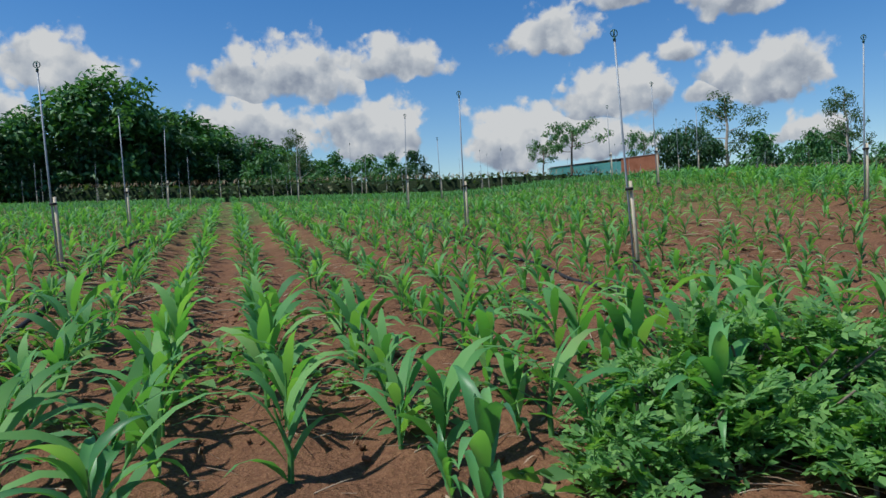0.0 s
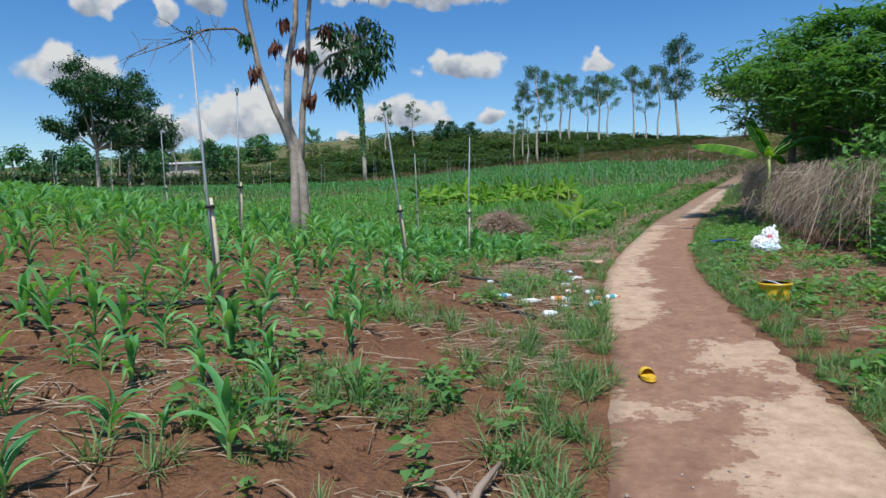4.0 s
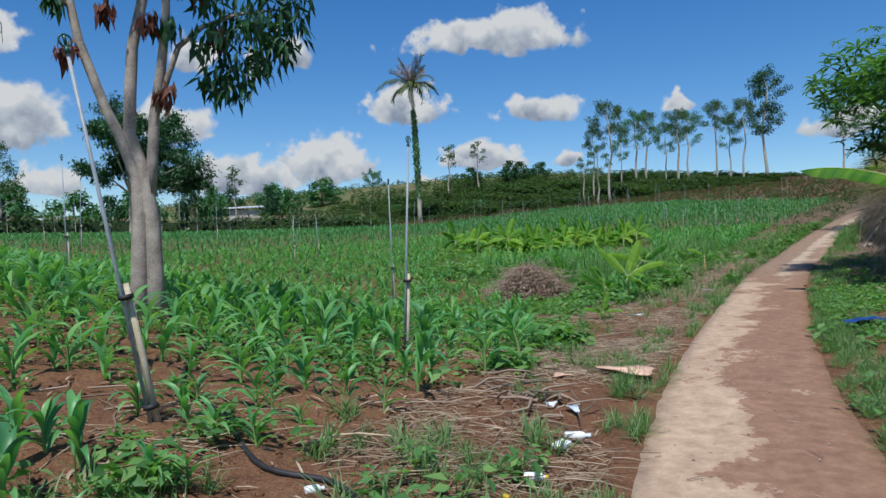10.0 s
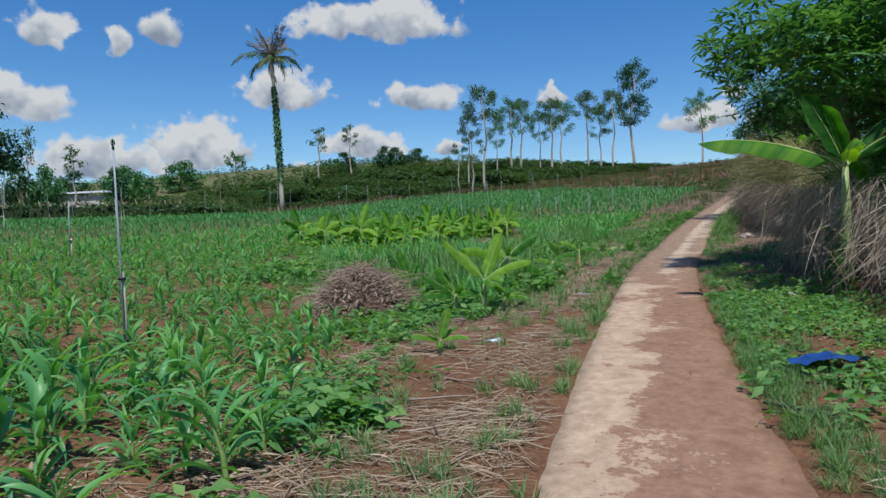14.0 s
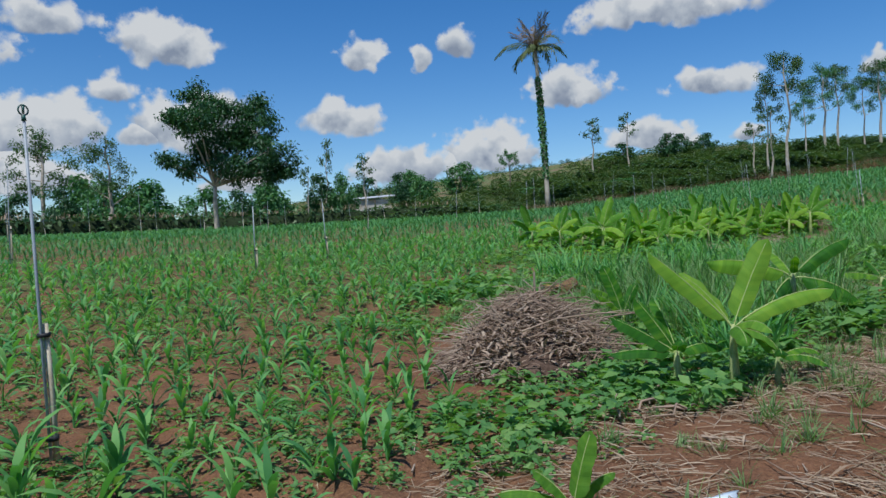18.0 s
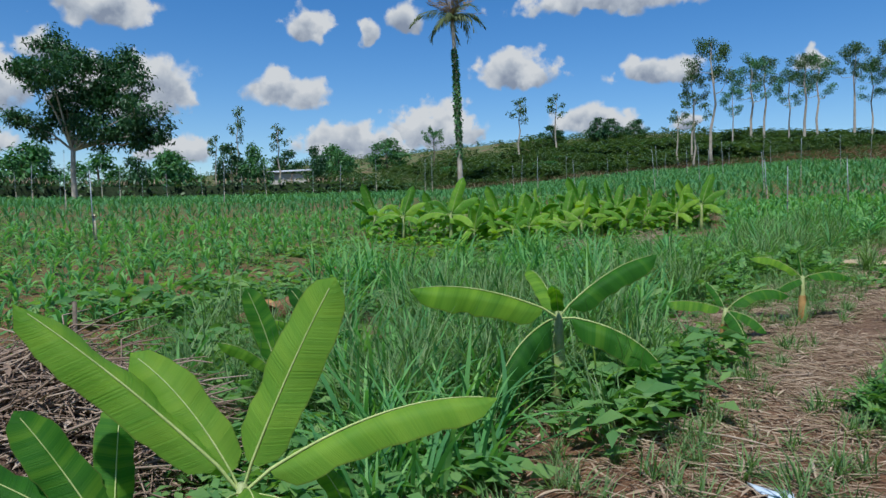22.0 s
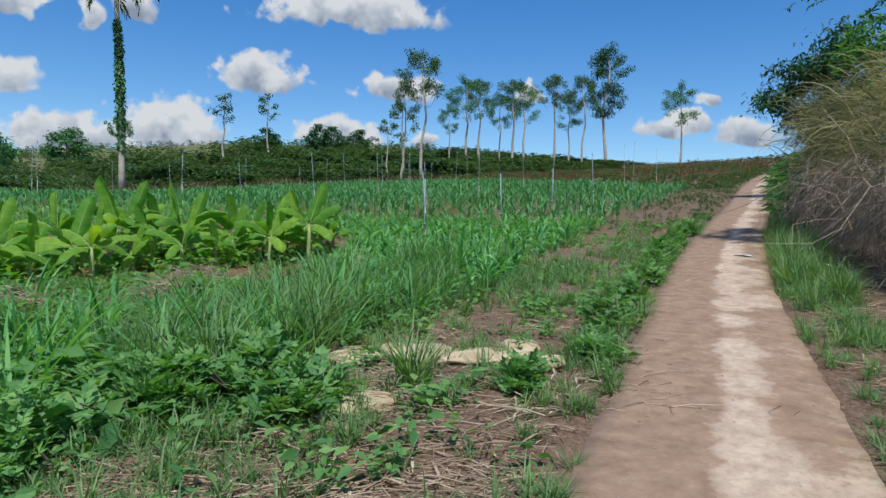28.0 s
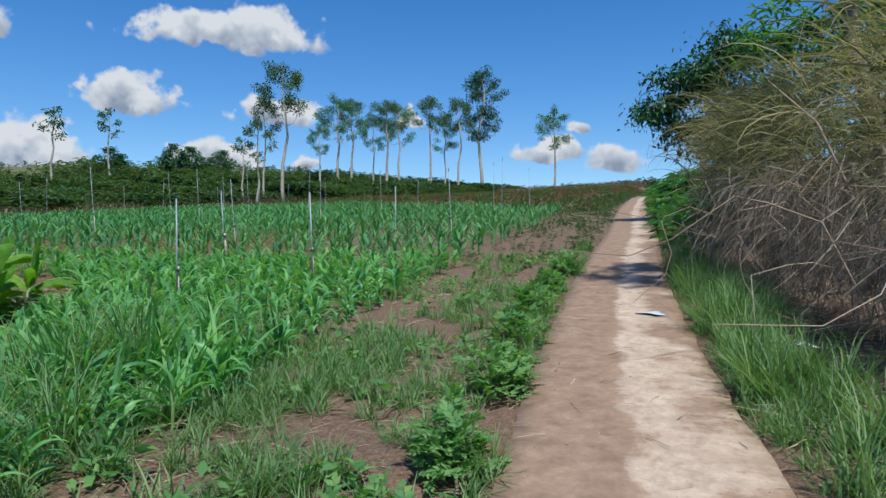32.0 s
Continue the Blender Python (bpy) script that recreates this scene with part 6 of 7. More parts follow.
many("grass_clump", [tuft(301, 70, .26, .008, .4, 2.0, 4)], at_land(np.array([9.55, 5.2]), np.array([2.72, 2.3])), np.array([.3, 1.0]), M_GRASS, np.array([1.0, 1.3]), label="low tuft of fine grass on the bare soil", category="grass")
# drooping clump of coarse grass beside the path
coarse = tuft(300, 90, .62, .014, .55, 1.9, 5)
many("grass_clump", [coarse], at_land(np.array([33.75, 36.9]), np.array([5.55, 4.75])), np.array([.3, 1.0]), M_GRASS, np.array([1.0, .6]), label="coarse drooping grass clump beside the path", category="grass")

# leafy bushes: the large one at the field corner, and a row along the upper path


def bush(x, y, rx, ry, h, n, size, label, mat=M_BUSH, seed=0):
    r = np.random.default_rng(seed)
    root = empty("bush", x, y, label=label, category="bush")
    th, k = r.uniform(0, 6.3, n), np.sqrt(r.uniform(0, 1, n))
    lump = .72 + .28 * np.sin(th * 3 + seed) * np.cos(th * 5)
    zz = r.uniform(.05, 1, n) ** .6 * np.sqrt(np.maximum(.02, 1 - k ** 2.2)) * h * (.8 + .2 * np.sin(k * 7 + th * 4))
    px, py = k * np.cos(th) * rx * lump, k * np.sin(th) * ry * lump
    xyz = np.stack([px, py, zz + land(x + px, y + py) - z_at(x, y)], 1)
    # pinnate sprigs: a short stem with paired leaves
    sprigs = []
    for s in range(4):
        rr = np.random.default_rng(seed * 9 + s)
        ps = [tube([(0, 0, 0), (.5, 0, .12), (1.0, 0, .05)], [.018, .014, .006], 3, False)]
        for i in range(5):
            for sd in (1, -1):
                v, f = leaf(.42 * (1 - .06 * i), .2, .1)
                m = turn_matrices(np.array([sd * rr.uniform(.6, 1.0)]), np.array([rr.normal(-.1, .2)]), np.array([rr.normal(0, .2)]), np.array([1.0]))[0]
                ps.append((v @ m.T + np.array([.2 + .18 * i, 0, .1]), f))
        ps.append((leaf(.4, .2)[0] + [1.0, 0, .05], leaf(.4, .2)[1]))
        sprigs.append(join(*ps))
    many("foliage", sprigs, xyz, r.uniform(0, 6.3, n), mat, size * r.uniform(.7, 1.3, n), r.normal(-.35, .35, n), r.normal(0, .3, n), parent=root)
    for _ in range(6):
        link("stem", *tube([(r.normal(0, rx * .3), r.normal(0, ry * .3), -.05), (r.normal(0, rx * .5), r.normal(0, ry * .5), h * .7)], [.012, .006], 4, False), M_DARKBARK, root)


for x, y, rx, ry, h, n, k in ((1.45, 3.62, .50, .42, .60, 330, 3), (1.98, 3.50, .48, .40, .56, 300, 5), (.98, 3.32, .40, .34, .42, 230, 6), (1.42, 3.08, .46, .36, .40, 260, 7), (2.30, 3.12, .42, .36, .42, 230, 8), (1.86, 2.86, .40, .32, .30, 190, 9)):
    bush(x, y, rx, ry, h, n, .145, "leafy green bush at the corner of the corn", seed=k)
for x, y, h, k in ((33.05, 6.5, .42, 61), (33.4, 7.1, .4, 62), (32.6, 6.9, .36, 63), (32.9, 6.1, .24, 64)):
    bush(x, y, .42, .36, h, 110, .2, "low broad-leaved green bush beside the sand", M_WEED, k)
bush(31.2, 7.2, 1.0, .7, .62, 300, .15, "yellowish leafy shrub among the grass", M_BUSH, 57)
bush(.78, 2.92, .42, .34, .28, 190, .13, "low leafy bush with light green shoots", seed=4)
bush(2.72, 3.28, .34, .30, .30, 170, .13, "leafy shrub with light green shoots beside the pole", seed=12)
for i, (x, y, rx, h) in enumerate(((36.5, 4.4, .42, .5), (37.9, 4.3, .35, .4), (39.5, 4.2, .4, .42), (41.2, 4.2, .4, .4), (42.8, 4.15, .4, .4), (44.6, 3.95, .4, .38), (46.6, 3.7, .45, .4), (35.0, 4.35, .22, .22), (33.9, 4.75, .2, .2), (26.6, 4.25, .3, .25))):
    bush(x, y, rx * 1.4, rx * .75, h, 150, .13, "leafy green shrub at the edge of the concrete path", M_WEED, 20 + i)

# ---------------- straw, twigs and the brush pile ----------------


def stick(seed, ln, w, bend=1.0, sides=4):
    r = np.random.default_rng(seed)
    p = [np.array([0, 0, .012]), np.array([ln * .35, bend * r.normal(0, ln * .07), .012 + bend * (.008 + abs(r.normal(0, .02)))]), np.array([ln * .7, bend * r.normal(0, ln * .09), .012 + bend * (.006 + abs(r.normal(0, .02)))]), np.array([ln, bend * r.normal(0, ln * .14), .012])]
    return tube(p, [w, w * .9, w * .75, w * .45], sides, False)


STRAWS = [stick(400 + k, .09 + .05 * k, .0028 + .0005 * k, .2, 3) for k in range(6)]
CHIPS = [blade(.07 + .03 * k, .011, 0, .25, .8, 3, .2, (0, 0, .01)) for k in range(4)]
STICKS = [stick(420 + k, .28 + .14 * k, .0055 + .0013 * k, .2) for k in range(5)]


def strew(name, temps, xy, mat, s0, s1, label, category, lift=0.0):
    x, y = xy
    n = len(x)
    many(name, temps, at_land(x, y, lift + r_gr.uniform(0, .02, n)), r_gr.uniform(0, 6.3, n), mat, r_gr.uniform(s0, s1, n), r_gr.normal(0, .1, n), r_gr.normal(0, .2, n), label=label, category=category)


strew("straw", STRAWS, both(clumped(6400, 14.0, 24, .2, 2.9, .7, -.25, 41), clumped(6000, 23.5, 34, .2, 2.3, .6, -.25, 42), clumped(2600, 2, 11, .3, 3.2, .7, -.05, 68), clumped(3000, 27, 32, .9, 3.0, .6, -.3, 70), clumped(900, 24.5, 28, .3, 1.6, .6, -.3, 78), clumped(1500, 33, 46, .1, 2.4, .8, -.1, 43), clumped(450, 0, 18, 1.0, 7, .6, .1, 44), clumped(2400, 10.5, 17, .15, 1.7, .7, -.1, 49), clumped(900, 14, 47, W - 2.2, W - .2, .7, .0, 45), clumped(1500, 5, 17, W - 2.8, W - .3, .7, -.05, 50), clumped(3400, 33, 46, W - 3, W - .2, .7, -.35, 55), clumped(520, 33.5, 45, -.5, .15, .9, .05, 46), clumped(2300, -5, 10, 1.6, 10, .7, -.2, 47), clumped(400, 42, 47, 7.5, 9.5, .7, -.2, 48)),
      M_STRAW, .45, 1.15, "pale dry straw strewn over the soil", "straw")
strew("leaf_litter", CHIPS, both(clumped(900, 10, 25, .3, 3.8, .8, .05, 51), clumped(2400, -5, 17, 1.0, 9.5, .7, -.1, 52), clumped(2600, 23.5, 36, .15, 2.3, .7, -.2, 53), clumped(1300, 12, 33, W - 2.6, W - .1, .8, -.1, 54), clumped(1900, 33, 46, W - 2.8, W - .1, .8, -.3, 56)),
      M_STRAW, .6, 1.5, "crumpled dry leaves scattered on the ground", "litter")
strew("sticks", STICKS, both(clumped(150, 14.5, 23, .3, 3.2, .8, -.1, 61), clumped(90, 23, 32, .6, 2.6, .8, -.2, 62), clumped(60, 3, 13, 1.4, 5.5, .8, .0, 63), clumped(26, 34, 46, W - 2.0, W - .3, .8, 0, 64)),
      M_TWIG, .35, 1.0, "broken dry maize stalks and twigs on the ground", "sticks")
clods = []
for k in range(5):
    rr = np.random.default_rng(440 + k)
    bm = bmesh.new()
    bmesh.ops.create_icosphere(bm, subdivisions=1, radius=.03)
    clods.append((np.array([v.co * (1 + rr.normal(0, .22)) for v in bm.verts]) * [1, 1, .7], [tuple(v.index for v in f.verts) for f in bm.faces]))
    bm.free()
strew("clods", clods, both(clumped(3600, -5, 17, 1.2, 9, .6, -.2, 71), clumped(200, 15, 24, .6, 4, .7, 0, 72)), M_SOIL, .25, 1.0, "loose red soil clods", "soil clods", -.008)


gx1, gk = r_gr.uniform(3, 45, 420), r_gr.uniform(.08, ROAD_W - .08, 420)
many("grit", clods, np.stack([gx1, left_edge(gx1) - gk, road_height(gx1) + .014], 1), r_gr.uniform(0, 6.3, 420), M_STONE, r_gr.uniform(.08, .34, 420), label="small stones and grit scattered on the path", category="grit")
gx1, gk = r_gr.uniform(8, 44, 150), r_gr.uniform(.0, ROAD_W, 150) ** 1.2 * .9
many("straw", STRAWS, np.stack([gx1, left_edge(gx1) - gk, road_height(gx1) + .012], 1), r_gr.uniform(0, 6.3, 150), M_STRAW, r_gr.uniform(.3, .8, 150), label="stray straws blown onto the path", category="straw")


def build_brush_pile():
    r = np.random.default_rng(91)
    X, Y = 22.55, 7.95
    root = empty("brush_pile", X, Y, label="heap of dry grey-brown twigs and cut branches", category="brush pile")
    # low mound under the twigs
    V, F, nr, na = [(.35, .3, .72)], [], 7, 22
    for i in range(1, nr + 1):
        for k in range(na):
            a, t = 2 * math.pi * k / na, i / nr
            R = 1 + .18 * math.sin(3 * a + 1) + .1 * math.sin(5 * a)
            V.append((1.12 * t * R * math.cos(a) + .35 * (1 - t), .85 * t * R * math.sin(a) + .3 * (1 - t), 0.72 * (1 - t ** 1.6) - .08 * t + r.normal(0, .03)))
    for k in range(na):
        F.append((0, 1 + k, 1 + (k + 1) % na))
    for i in range(nr - 1):
        for k in range(na):
            a, b = 1 + i * na + k, 1 + i * na + (k + 1) % na
            F.append((a, a + na, b + na, b))
    link("mound", V, F, plain_mat("dead_leaves_and_soil", (0.055, 0.035, 0.025), (0.15, 0.10, 0.075), 7, 0.95, 0.1, 0.9, 0.05), root, "dark dead leaves")
    twigs = [stick(500 + k, .30 + .07 * k, .0032 + .0008 * k, 1.0, 3) for k in range(8)]
    n = 3600
    th, k = r.uniform(0, 6.3, n), 1.12 * r.uniform(0, 1, n) ** .45
    px, py = 1.08 * k * np.cos(th) + .2, .85 * k * np.sin(th) + .15
    pz = np.maximum(.74 * (1 - k ** 1.6), 0) + r.uniform(-.02, .08, n)
    az = r.normal(.35, 1.3, n)
    wood = many("brushwood", twigs, np.stack([px - .15 * np.cos(az), py - .15 * np.sin(az), pz], 1), az, M_TWIG, r.uniform(.5, 1.1, n), r.normal(0, .2, n), r.normal(0, .4, n), parent=root)
    wood["kind"] = "stuff"
    big = [stick(520 + k, .8 + .12 * k, .0095) for k in range(4)]
    for k in range(16):
        br = link("branch", *big[k % 4], M_TWIG, root, "pale bare branch")
        br.matrix_basis = pose(r.uniform(-1.0, .5), r.uniform(-.9, .4), r.uniform(.1, .55), r.normal(0, 8), r.normal(0, 9), r.uniform(-60, 40))
    lf = [blade(.13, .04, 0, .3, .9, 3, .2), blade(.1, .035, 0, .5, 1.3, 3, .2)]
    m = 1000
    th, k = r.uniform(0, 6.3, m), np.sqrt(r.uniform(0, 1, m))
    many("dead_leaves", lf, np.stack([1.08 * k * np.cos(th), .85 * k * np.sin(th), .64 * (1 - k ** 1.5) + r.uniform(0, .1, m)], 1), r.uniform(0, 6.3, m), M_TWIG, r.uniform(.6, 1.2, m), r.normal(0, .5, m), None, root)
    link("stake", *tube([(.55, .35, .3), (.56, .36, 1.05)], [.016, .014], 6), M_DARKBARK, root)


build_brush_pile()
rot = empty("fallen_log", 25.9, 10.05, rz=-35, label="short brown rotting banana trunk lying behind the brush", category="log")
M_ROTTEN = plain_mat("rotting_trunk", (0.10, 0.055, 0.030), (0.30, 0.17, 0.085), 9, 0.9, 0.2, 0.7, 0.03)
link("trunk", *tube([(-.42, 0, .16), (-.2, .02, .2), (.1, 0, .3), (.34, .03, .42)], [.10, .12, .125, .105], 11), M_ROTTEN, rot)
for k, a in enumerate((.3, 1.9, 3.6, 5.0)):
    link("peeling_sheath", *blade(.5, .11, a, .5, 1.2, 5, .3, (-.1 + .1 * k, .1 * math.sin(a), .26)), M_DRYSTEM, rot, "peeling dry sheath")

r_w = np.random.default_rng(97)
for x0, y0, m, rr in ((12.95, 3.62, 26, .42), (13.6, 4.0, 8, .3), (12.75, 3.1, 5, .16), (21.6, 6.0, 10, .5)):
    root = empty("rotten_wood", x0, y0, label="broken pieces of grey-brown rotten wood and bark", category="wood debris")
    for k in range(m):
        a0, d0 = r_w.uniform(0, 6.3), rr * math.sqrt(r_w.uniform())
        piece = link("wood_piece", *stick(700 + k, r_w.uniform(.14, .5), r_w.uniform(.005, .017)), M_TWIG if k % 3 else M_DARKBARK, root)
        dx, dy = d0 * math.cos(a0), d0 * math.sin(a0)
        piece.matrix_basis = pose(dx, dy, z_at(x0 + dx, y0 + dy) - z_at(x0, y0) + r_w.uniform(.0, .07), r_w.normal(0, 12), r_w.normal(0, 9), r_w.uniform(0, 360))

# dry heap at the end of the banana patch
r_h = np.random.default_rng(95)
for x, y, n, rr in ((43.4, 11.3, 420, .9), (37.8, 10.9, 260, .7), (36.7, 10.3, 200, .6), (34.9, 11.4, 180, .6)):
    root = empty("mulch_heap", x, y, label="low heap of dry banana leaves and straw", category="mulch heap")
    th, k = r_h.uniform(0, 6.3, n), np.sqrt(r_h.uniform(0, 1, n))
    many("straw", STRAWS, np.stack([rr * k * np.cos(th), rr * k * np.sin(th), .3 * (1 - k) + .02], 1), r_h.uniform(0, 6.3, n), M_STRAW, r_h.uniform(.7, 1.4, n), r_h.normal(0, .3, n), None, root)

# ---------------- thicket along the other side of the path ----------------
r_th = np.random.default_rng(101)


def whorl(seed, n):
    """A shoot tip: long leaves drooping all round from one point."""
    r = np.random.default_rng(seed)
    ps = []
    for i in range(n):
        v, f = blade(r.uniform(.75, 1.1), .24, i * 6.28 / n + r.normal(0, .25), r.uniform(-.1, .5), r.uniform(1.0, 1.9), 3, .12, (0, 0, r.normal(0, .06)), 0, .45, True)
        ps.append((v, f))
    return join(*ps)


M_THICKET = leaf_mat("thicket_leaf", [(0.1, (0.044, 0.125, 0.046)), (0.5, (0.088, 0.215, 0.072)), (1.0, (0.195, 0.345, 0.115))], 0.42, 0.5, 0.3, scale=.9)
WHORLS = [whorl(140 + k, 6 + k % 3) for k in range(5)]
th_a = make_tree(121, 5.2, .13, 4.2, .42, 40, 950, .27, M_THICKET, M_DARKBARK, limbs=11, spread=.55, temps=WHORLS, label="dense dark leafy tree of the wayside thicket", category="tree")
put(th_a, [(28.0, -.5, 6.2, 1.05), (25.4, -1.9, 5.3, 1.1), (17.2, -4.6, 3.0, 1.2), (30.6, -1.6, 5.0, 1.0), (13.2, -5.8, 3.4, 1.3), (48.5, -2.0, 4.6, .9), (44.5, -3.2, 4.6, 1.0), (22.8, -3.4, 4.9, 1.1), (20.4, -4.6, 4.0, 1.15)], 5.2, r_th, "trees of the wayside thicket")
th_b = make_tree(122, 5.0, .12, 3.9, .1, 40, 900, .24, M_THICKET, M_DARKBARK, limbs=11, spread=.5, temps=WHORLS, label="leafy green tree of the wayside thicket", category="tree")
put(th_b, [(26.9, -1.7, 4.4, .8), (29.4, -1.6, 4.2, .8), (18.9, -4.2, 3.4, 1.1), (32.5, -2.4, 3.0, 1), (36.3, -3.4, 3.4, 1), (43.4, -2.4, 3.8, 1), (40.6, -2.6, 3.2, .9), (46.2, -1.4, 4.4, .9), (51.5, -1.2, 4.6, 1), (10.5, -6.8, 3.6, 1.3), (58, -2.4, 5, 1.1), (66, -4, 5.5, 1.2)], 5.0, r_th, "trees of the wayside thicket")
over = make_tree(127, 6.8, .12, 3.4, .66, 20, 420, .24, M_THICKET, M_DARKBARK, lean=.15, limbs=11, gap=.15, spread=.5, temps=WHORLS, label="leafy tree leaning out over the path", category="tree")
over.matrix_basis = pose(43.2, -.3, z_at(43.2, -.3), 0, 0, 84)
bush(17.6, -1.5, 1.15, 1.0, 2.5, 560, .2, "light green climber with broad leaves over dry stems", M_BUSH, 51)
bush(16.3, -2.1, .9, .8, 1.9, 420, .2, "light green climber hanging over the verge", M_BUSH, 56)
bush(14.6, -1.9, 1.0, .9, 1.5, 520, .17, "light green leafy shrub beside the thicket", M_BUSH, 52)
bush(12.4, -2.6, 1.0, .8, .7, 300, .16, "low green shrub beside the thicket", M_BUSH, 53)
bush(19.4, -1.9, .8, .7, 1.7, 480, .17, "green climbing shrub over dry stems", M_THICKET, 54)
bush(23.5, .42, .22, .2, 1.5, 150, .14, "climbing creeper on the banana stem", M_THICKET, 55)


def curtain(name, n, xs, ys, top, mat, label, l0, l1, w, spill=(90, 40), seed=0, rise=(.2, .9), droop=(1.6, 2.6)):
    """Long dry strands that hang over from a ragged ridge line."""
    r = np.random.default_rng(seed)
    t = r.uniform(0, 1, n)
    x = np.interp(t, np.linspace(0, 1, len(xs)), xs) + r.normal(0, .25, n)
    y = np.interp(t, np.linspace(0, 1, len(ys)), ys) + r.normal(0, .28, n)
    z = land(x, y) + top * r.uniform(.45, 1.05, n)
    temps = []
    for k in range(10):
        rr = np.random.default_rng(seed * 31 + k)
        temps.append(blade(1, w / ((l0 + l1) / 2), 0, rr.uniform(*rise), rr.uniform(*droop), 6, 0, two=False, twist=rr.normal(0, .5), wide_at=.2, roll=rr.uniform(-1.5, 1.5)))
    ln = r.uniform(l0, l1, n)
    many(name, temps, np.stack([x, y, z], 1), np.radians(r.normal(spill[0], spill[1], n)), mat, ln, r.normal(0, .3, n), r.normal(0, .5, n), label=label, category="dry grass")


curtain("hanging_grass", 4200, [16.2, 17.8, 19.2, 20.6, 22.6, 25.8, 28], [-1.6, -1.1, -.9, -.6, -.2, .35, .5], 1.75, M_THATCH, "brown dry grass hanging like a curtain", .5, 1.1, .010, (95, 50), 1, (-1.45, -.9), (.0, .5))
curtain("hanging_grass", 4300, [36, 37.5, 40, 43, 46], [-.1, .35, .75, 1.0, 1.0], 1.75, M_THATCH, "brown dry grass hanging over the bank", .35, .95, .007, (95, 60), 2, (-1.5, -.8), (-.4, .8))
curtain("arching_grass", 4600, [36.5, 38.5, 41, 44, 47, 50], [-.3, .2, .45, .6, .6, .3], 2.8, M_BAMBOO, "arching olive and straw coloured reed leaves", .5, 1.35, .012, (110, 75), 3, (.0, 1.1), (1.4, 2.4))
curtain("arching_grass", 400, [28, 31, 34, 36], [-.6, -.9, -.8, -.6], 2.0, M_BAMBOO, "arching olive reed leaves in the thicket", .6, 1.3, .02, (100, 60), 4, (.3, 1.1), (1.6, 2.6))
# thin stems and canes inside the dry bank
m = 22
x = r_th.uniform(36, 48, m)
canes = [tube([(0, 0, 0), (.1, .15, 1.0), (.3, .5, 1.9), (.7, .9, 2.4)], [.012, .011, .009, .004], 5, False), tube([(0, 0, 0), (-.1, .2, .9), (-.3, .7, 1.4), (-.6, 1.2, 1.3)], [.009, .008, .006, .003], 5, False)]
many("canes", canes, at_land(x, np.interp(x, [36, 40, 48], [.0, .5, .6]) + r_th.normal(0, .3, m)), r_th.normal(0, .6, m), M_TWIG, r_th.uniform(.7, 1.25, m), label="thin dry canes in the wayside bank", category="canes")
m = 46
x = r_th.uniform(19.5, 28, m)
many("canes", canes, at_land(x, np.interp(x, [19.5, 28], [-.6, .8]) + r_th.normal(0, .2, m)), r_th.normal(0, .8, m), M_TWIG, r_th.uniform(.4, .62, m), label="thin dry stems in the thicket", category="canes")
tangle = []
for k in range(8):
    rr = np.random.default_rng(800 + k)
    q = np.cumsum(np.concatenate([[[0, 0, 0]], rr.normal(0, .16, (6, 3)) + [.07, .05, rr.uniform(-.1, .12)]]), 0)
    tangle.append(tube(q, [.0055, .005, .0045, .004, .0035, .003, .002], 4, False))
m = 620
x = r_th.uniform(36.2, 48, m)
y = np.interp(x, [36, 38, 41, 48], [.3, .8, 1.15, 1.1]) + r_th.normal(0, .3, m) - .25
p = at_land(x, y)
p[:, 2] += r_th.uniform(0, 1, m) ** 1.4 * 1.7
many("tangled_vines", tangle, p, r_th.uniform(0, 6.3, m), M_TWIG, r_th.uniform(.6, 1.5, m), r_th.normal(0, .5, m), r_th.normal(0, .5, m), label="tangle of thin dry vines over the wayside bank", category="vines")
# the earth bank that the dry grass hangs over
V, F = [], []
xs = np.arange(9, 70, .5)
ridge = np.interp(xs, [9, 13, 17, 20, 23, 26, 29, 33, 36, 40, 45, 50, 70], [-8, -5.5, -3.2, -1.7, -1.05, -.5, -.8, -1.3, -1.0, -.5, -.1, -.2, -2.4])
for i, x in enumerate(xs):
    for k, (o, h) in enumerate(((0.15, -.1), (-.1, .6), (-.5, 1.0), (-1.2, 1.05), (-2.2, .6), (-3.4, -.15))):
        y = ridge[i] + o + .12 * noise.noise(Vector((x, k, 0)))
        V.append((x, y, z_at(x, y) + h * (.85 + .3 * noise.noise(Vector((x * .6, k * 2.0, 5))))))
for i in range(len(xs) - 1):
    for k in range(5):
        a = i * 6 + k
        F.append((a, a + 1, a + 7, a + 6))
# soil colour is kept dull and dark to carry the thicket's shade
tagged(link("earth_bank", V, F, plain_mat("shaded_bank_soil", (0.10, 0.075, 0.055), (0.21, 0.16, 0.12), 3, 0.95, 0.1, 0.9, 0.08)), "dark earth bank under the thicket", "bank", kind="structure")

# growth behind the thicket
bx = r_th.uniform(9, 62, 900)
by = np.interp(bx, xs, ridge) - 1.0 - r_th.uniform(0, 1, 900) ** 1.3 * 11
many("scrub", clump, at_land(bx, by, -.1), r_th.uniform(0, 6.3, 900), M_SCRUB, r_th.uniform(.4, 1.2, 900), label="tangled green scrub behind the thicket", category="scrub")
sow("weeds", WEEDS, both(clumped(500, -6, 16, W - 7, W - .3, .5, .1, 19), clumped(300, -30, -2, W - 6, W - .3, .5, .1, 20)), M_WEED, .7, 1.6, "low weeds on the waste ground beside the path", "weeds")

# ---------------- hoses ----------------


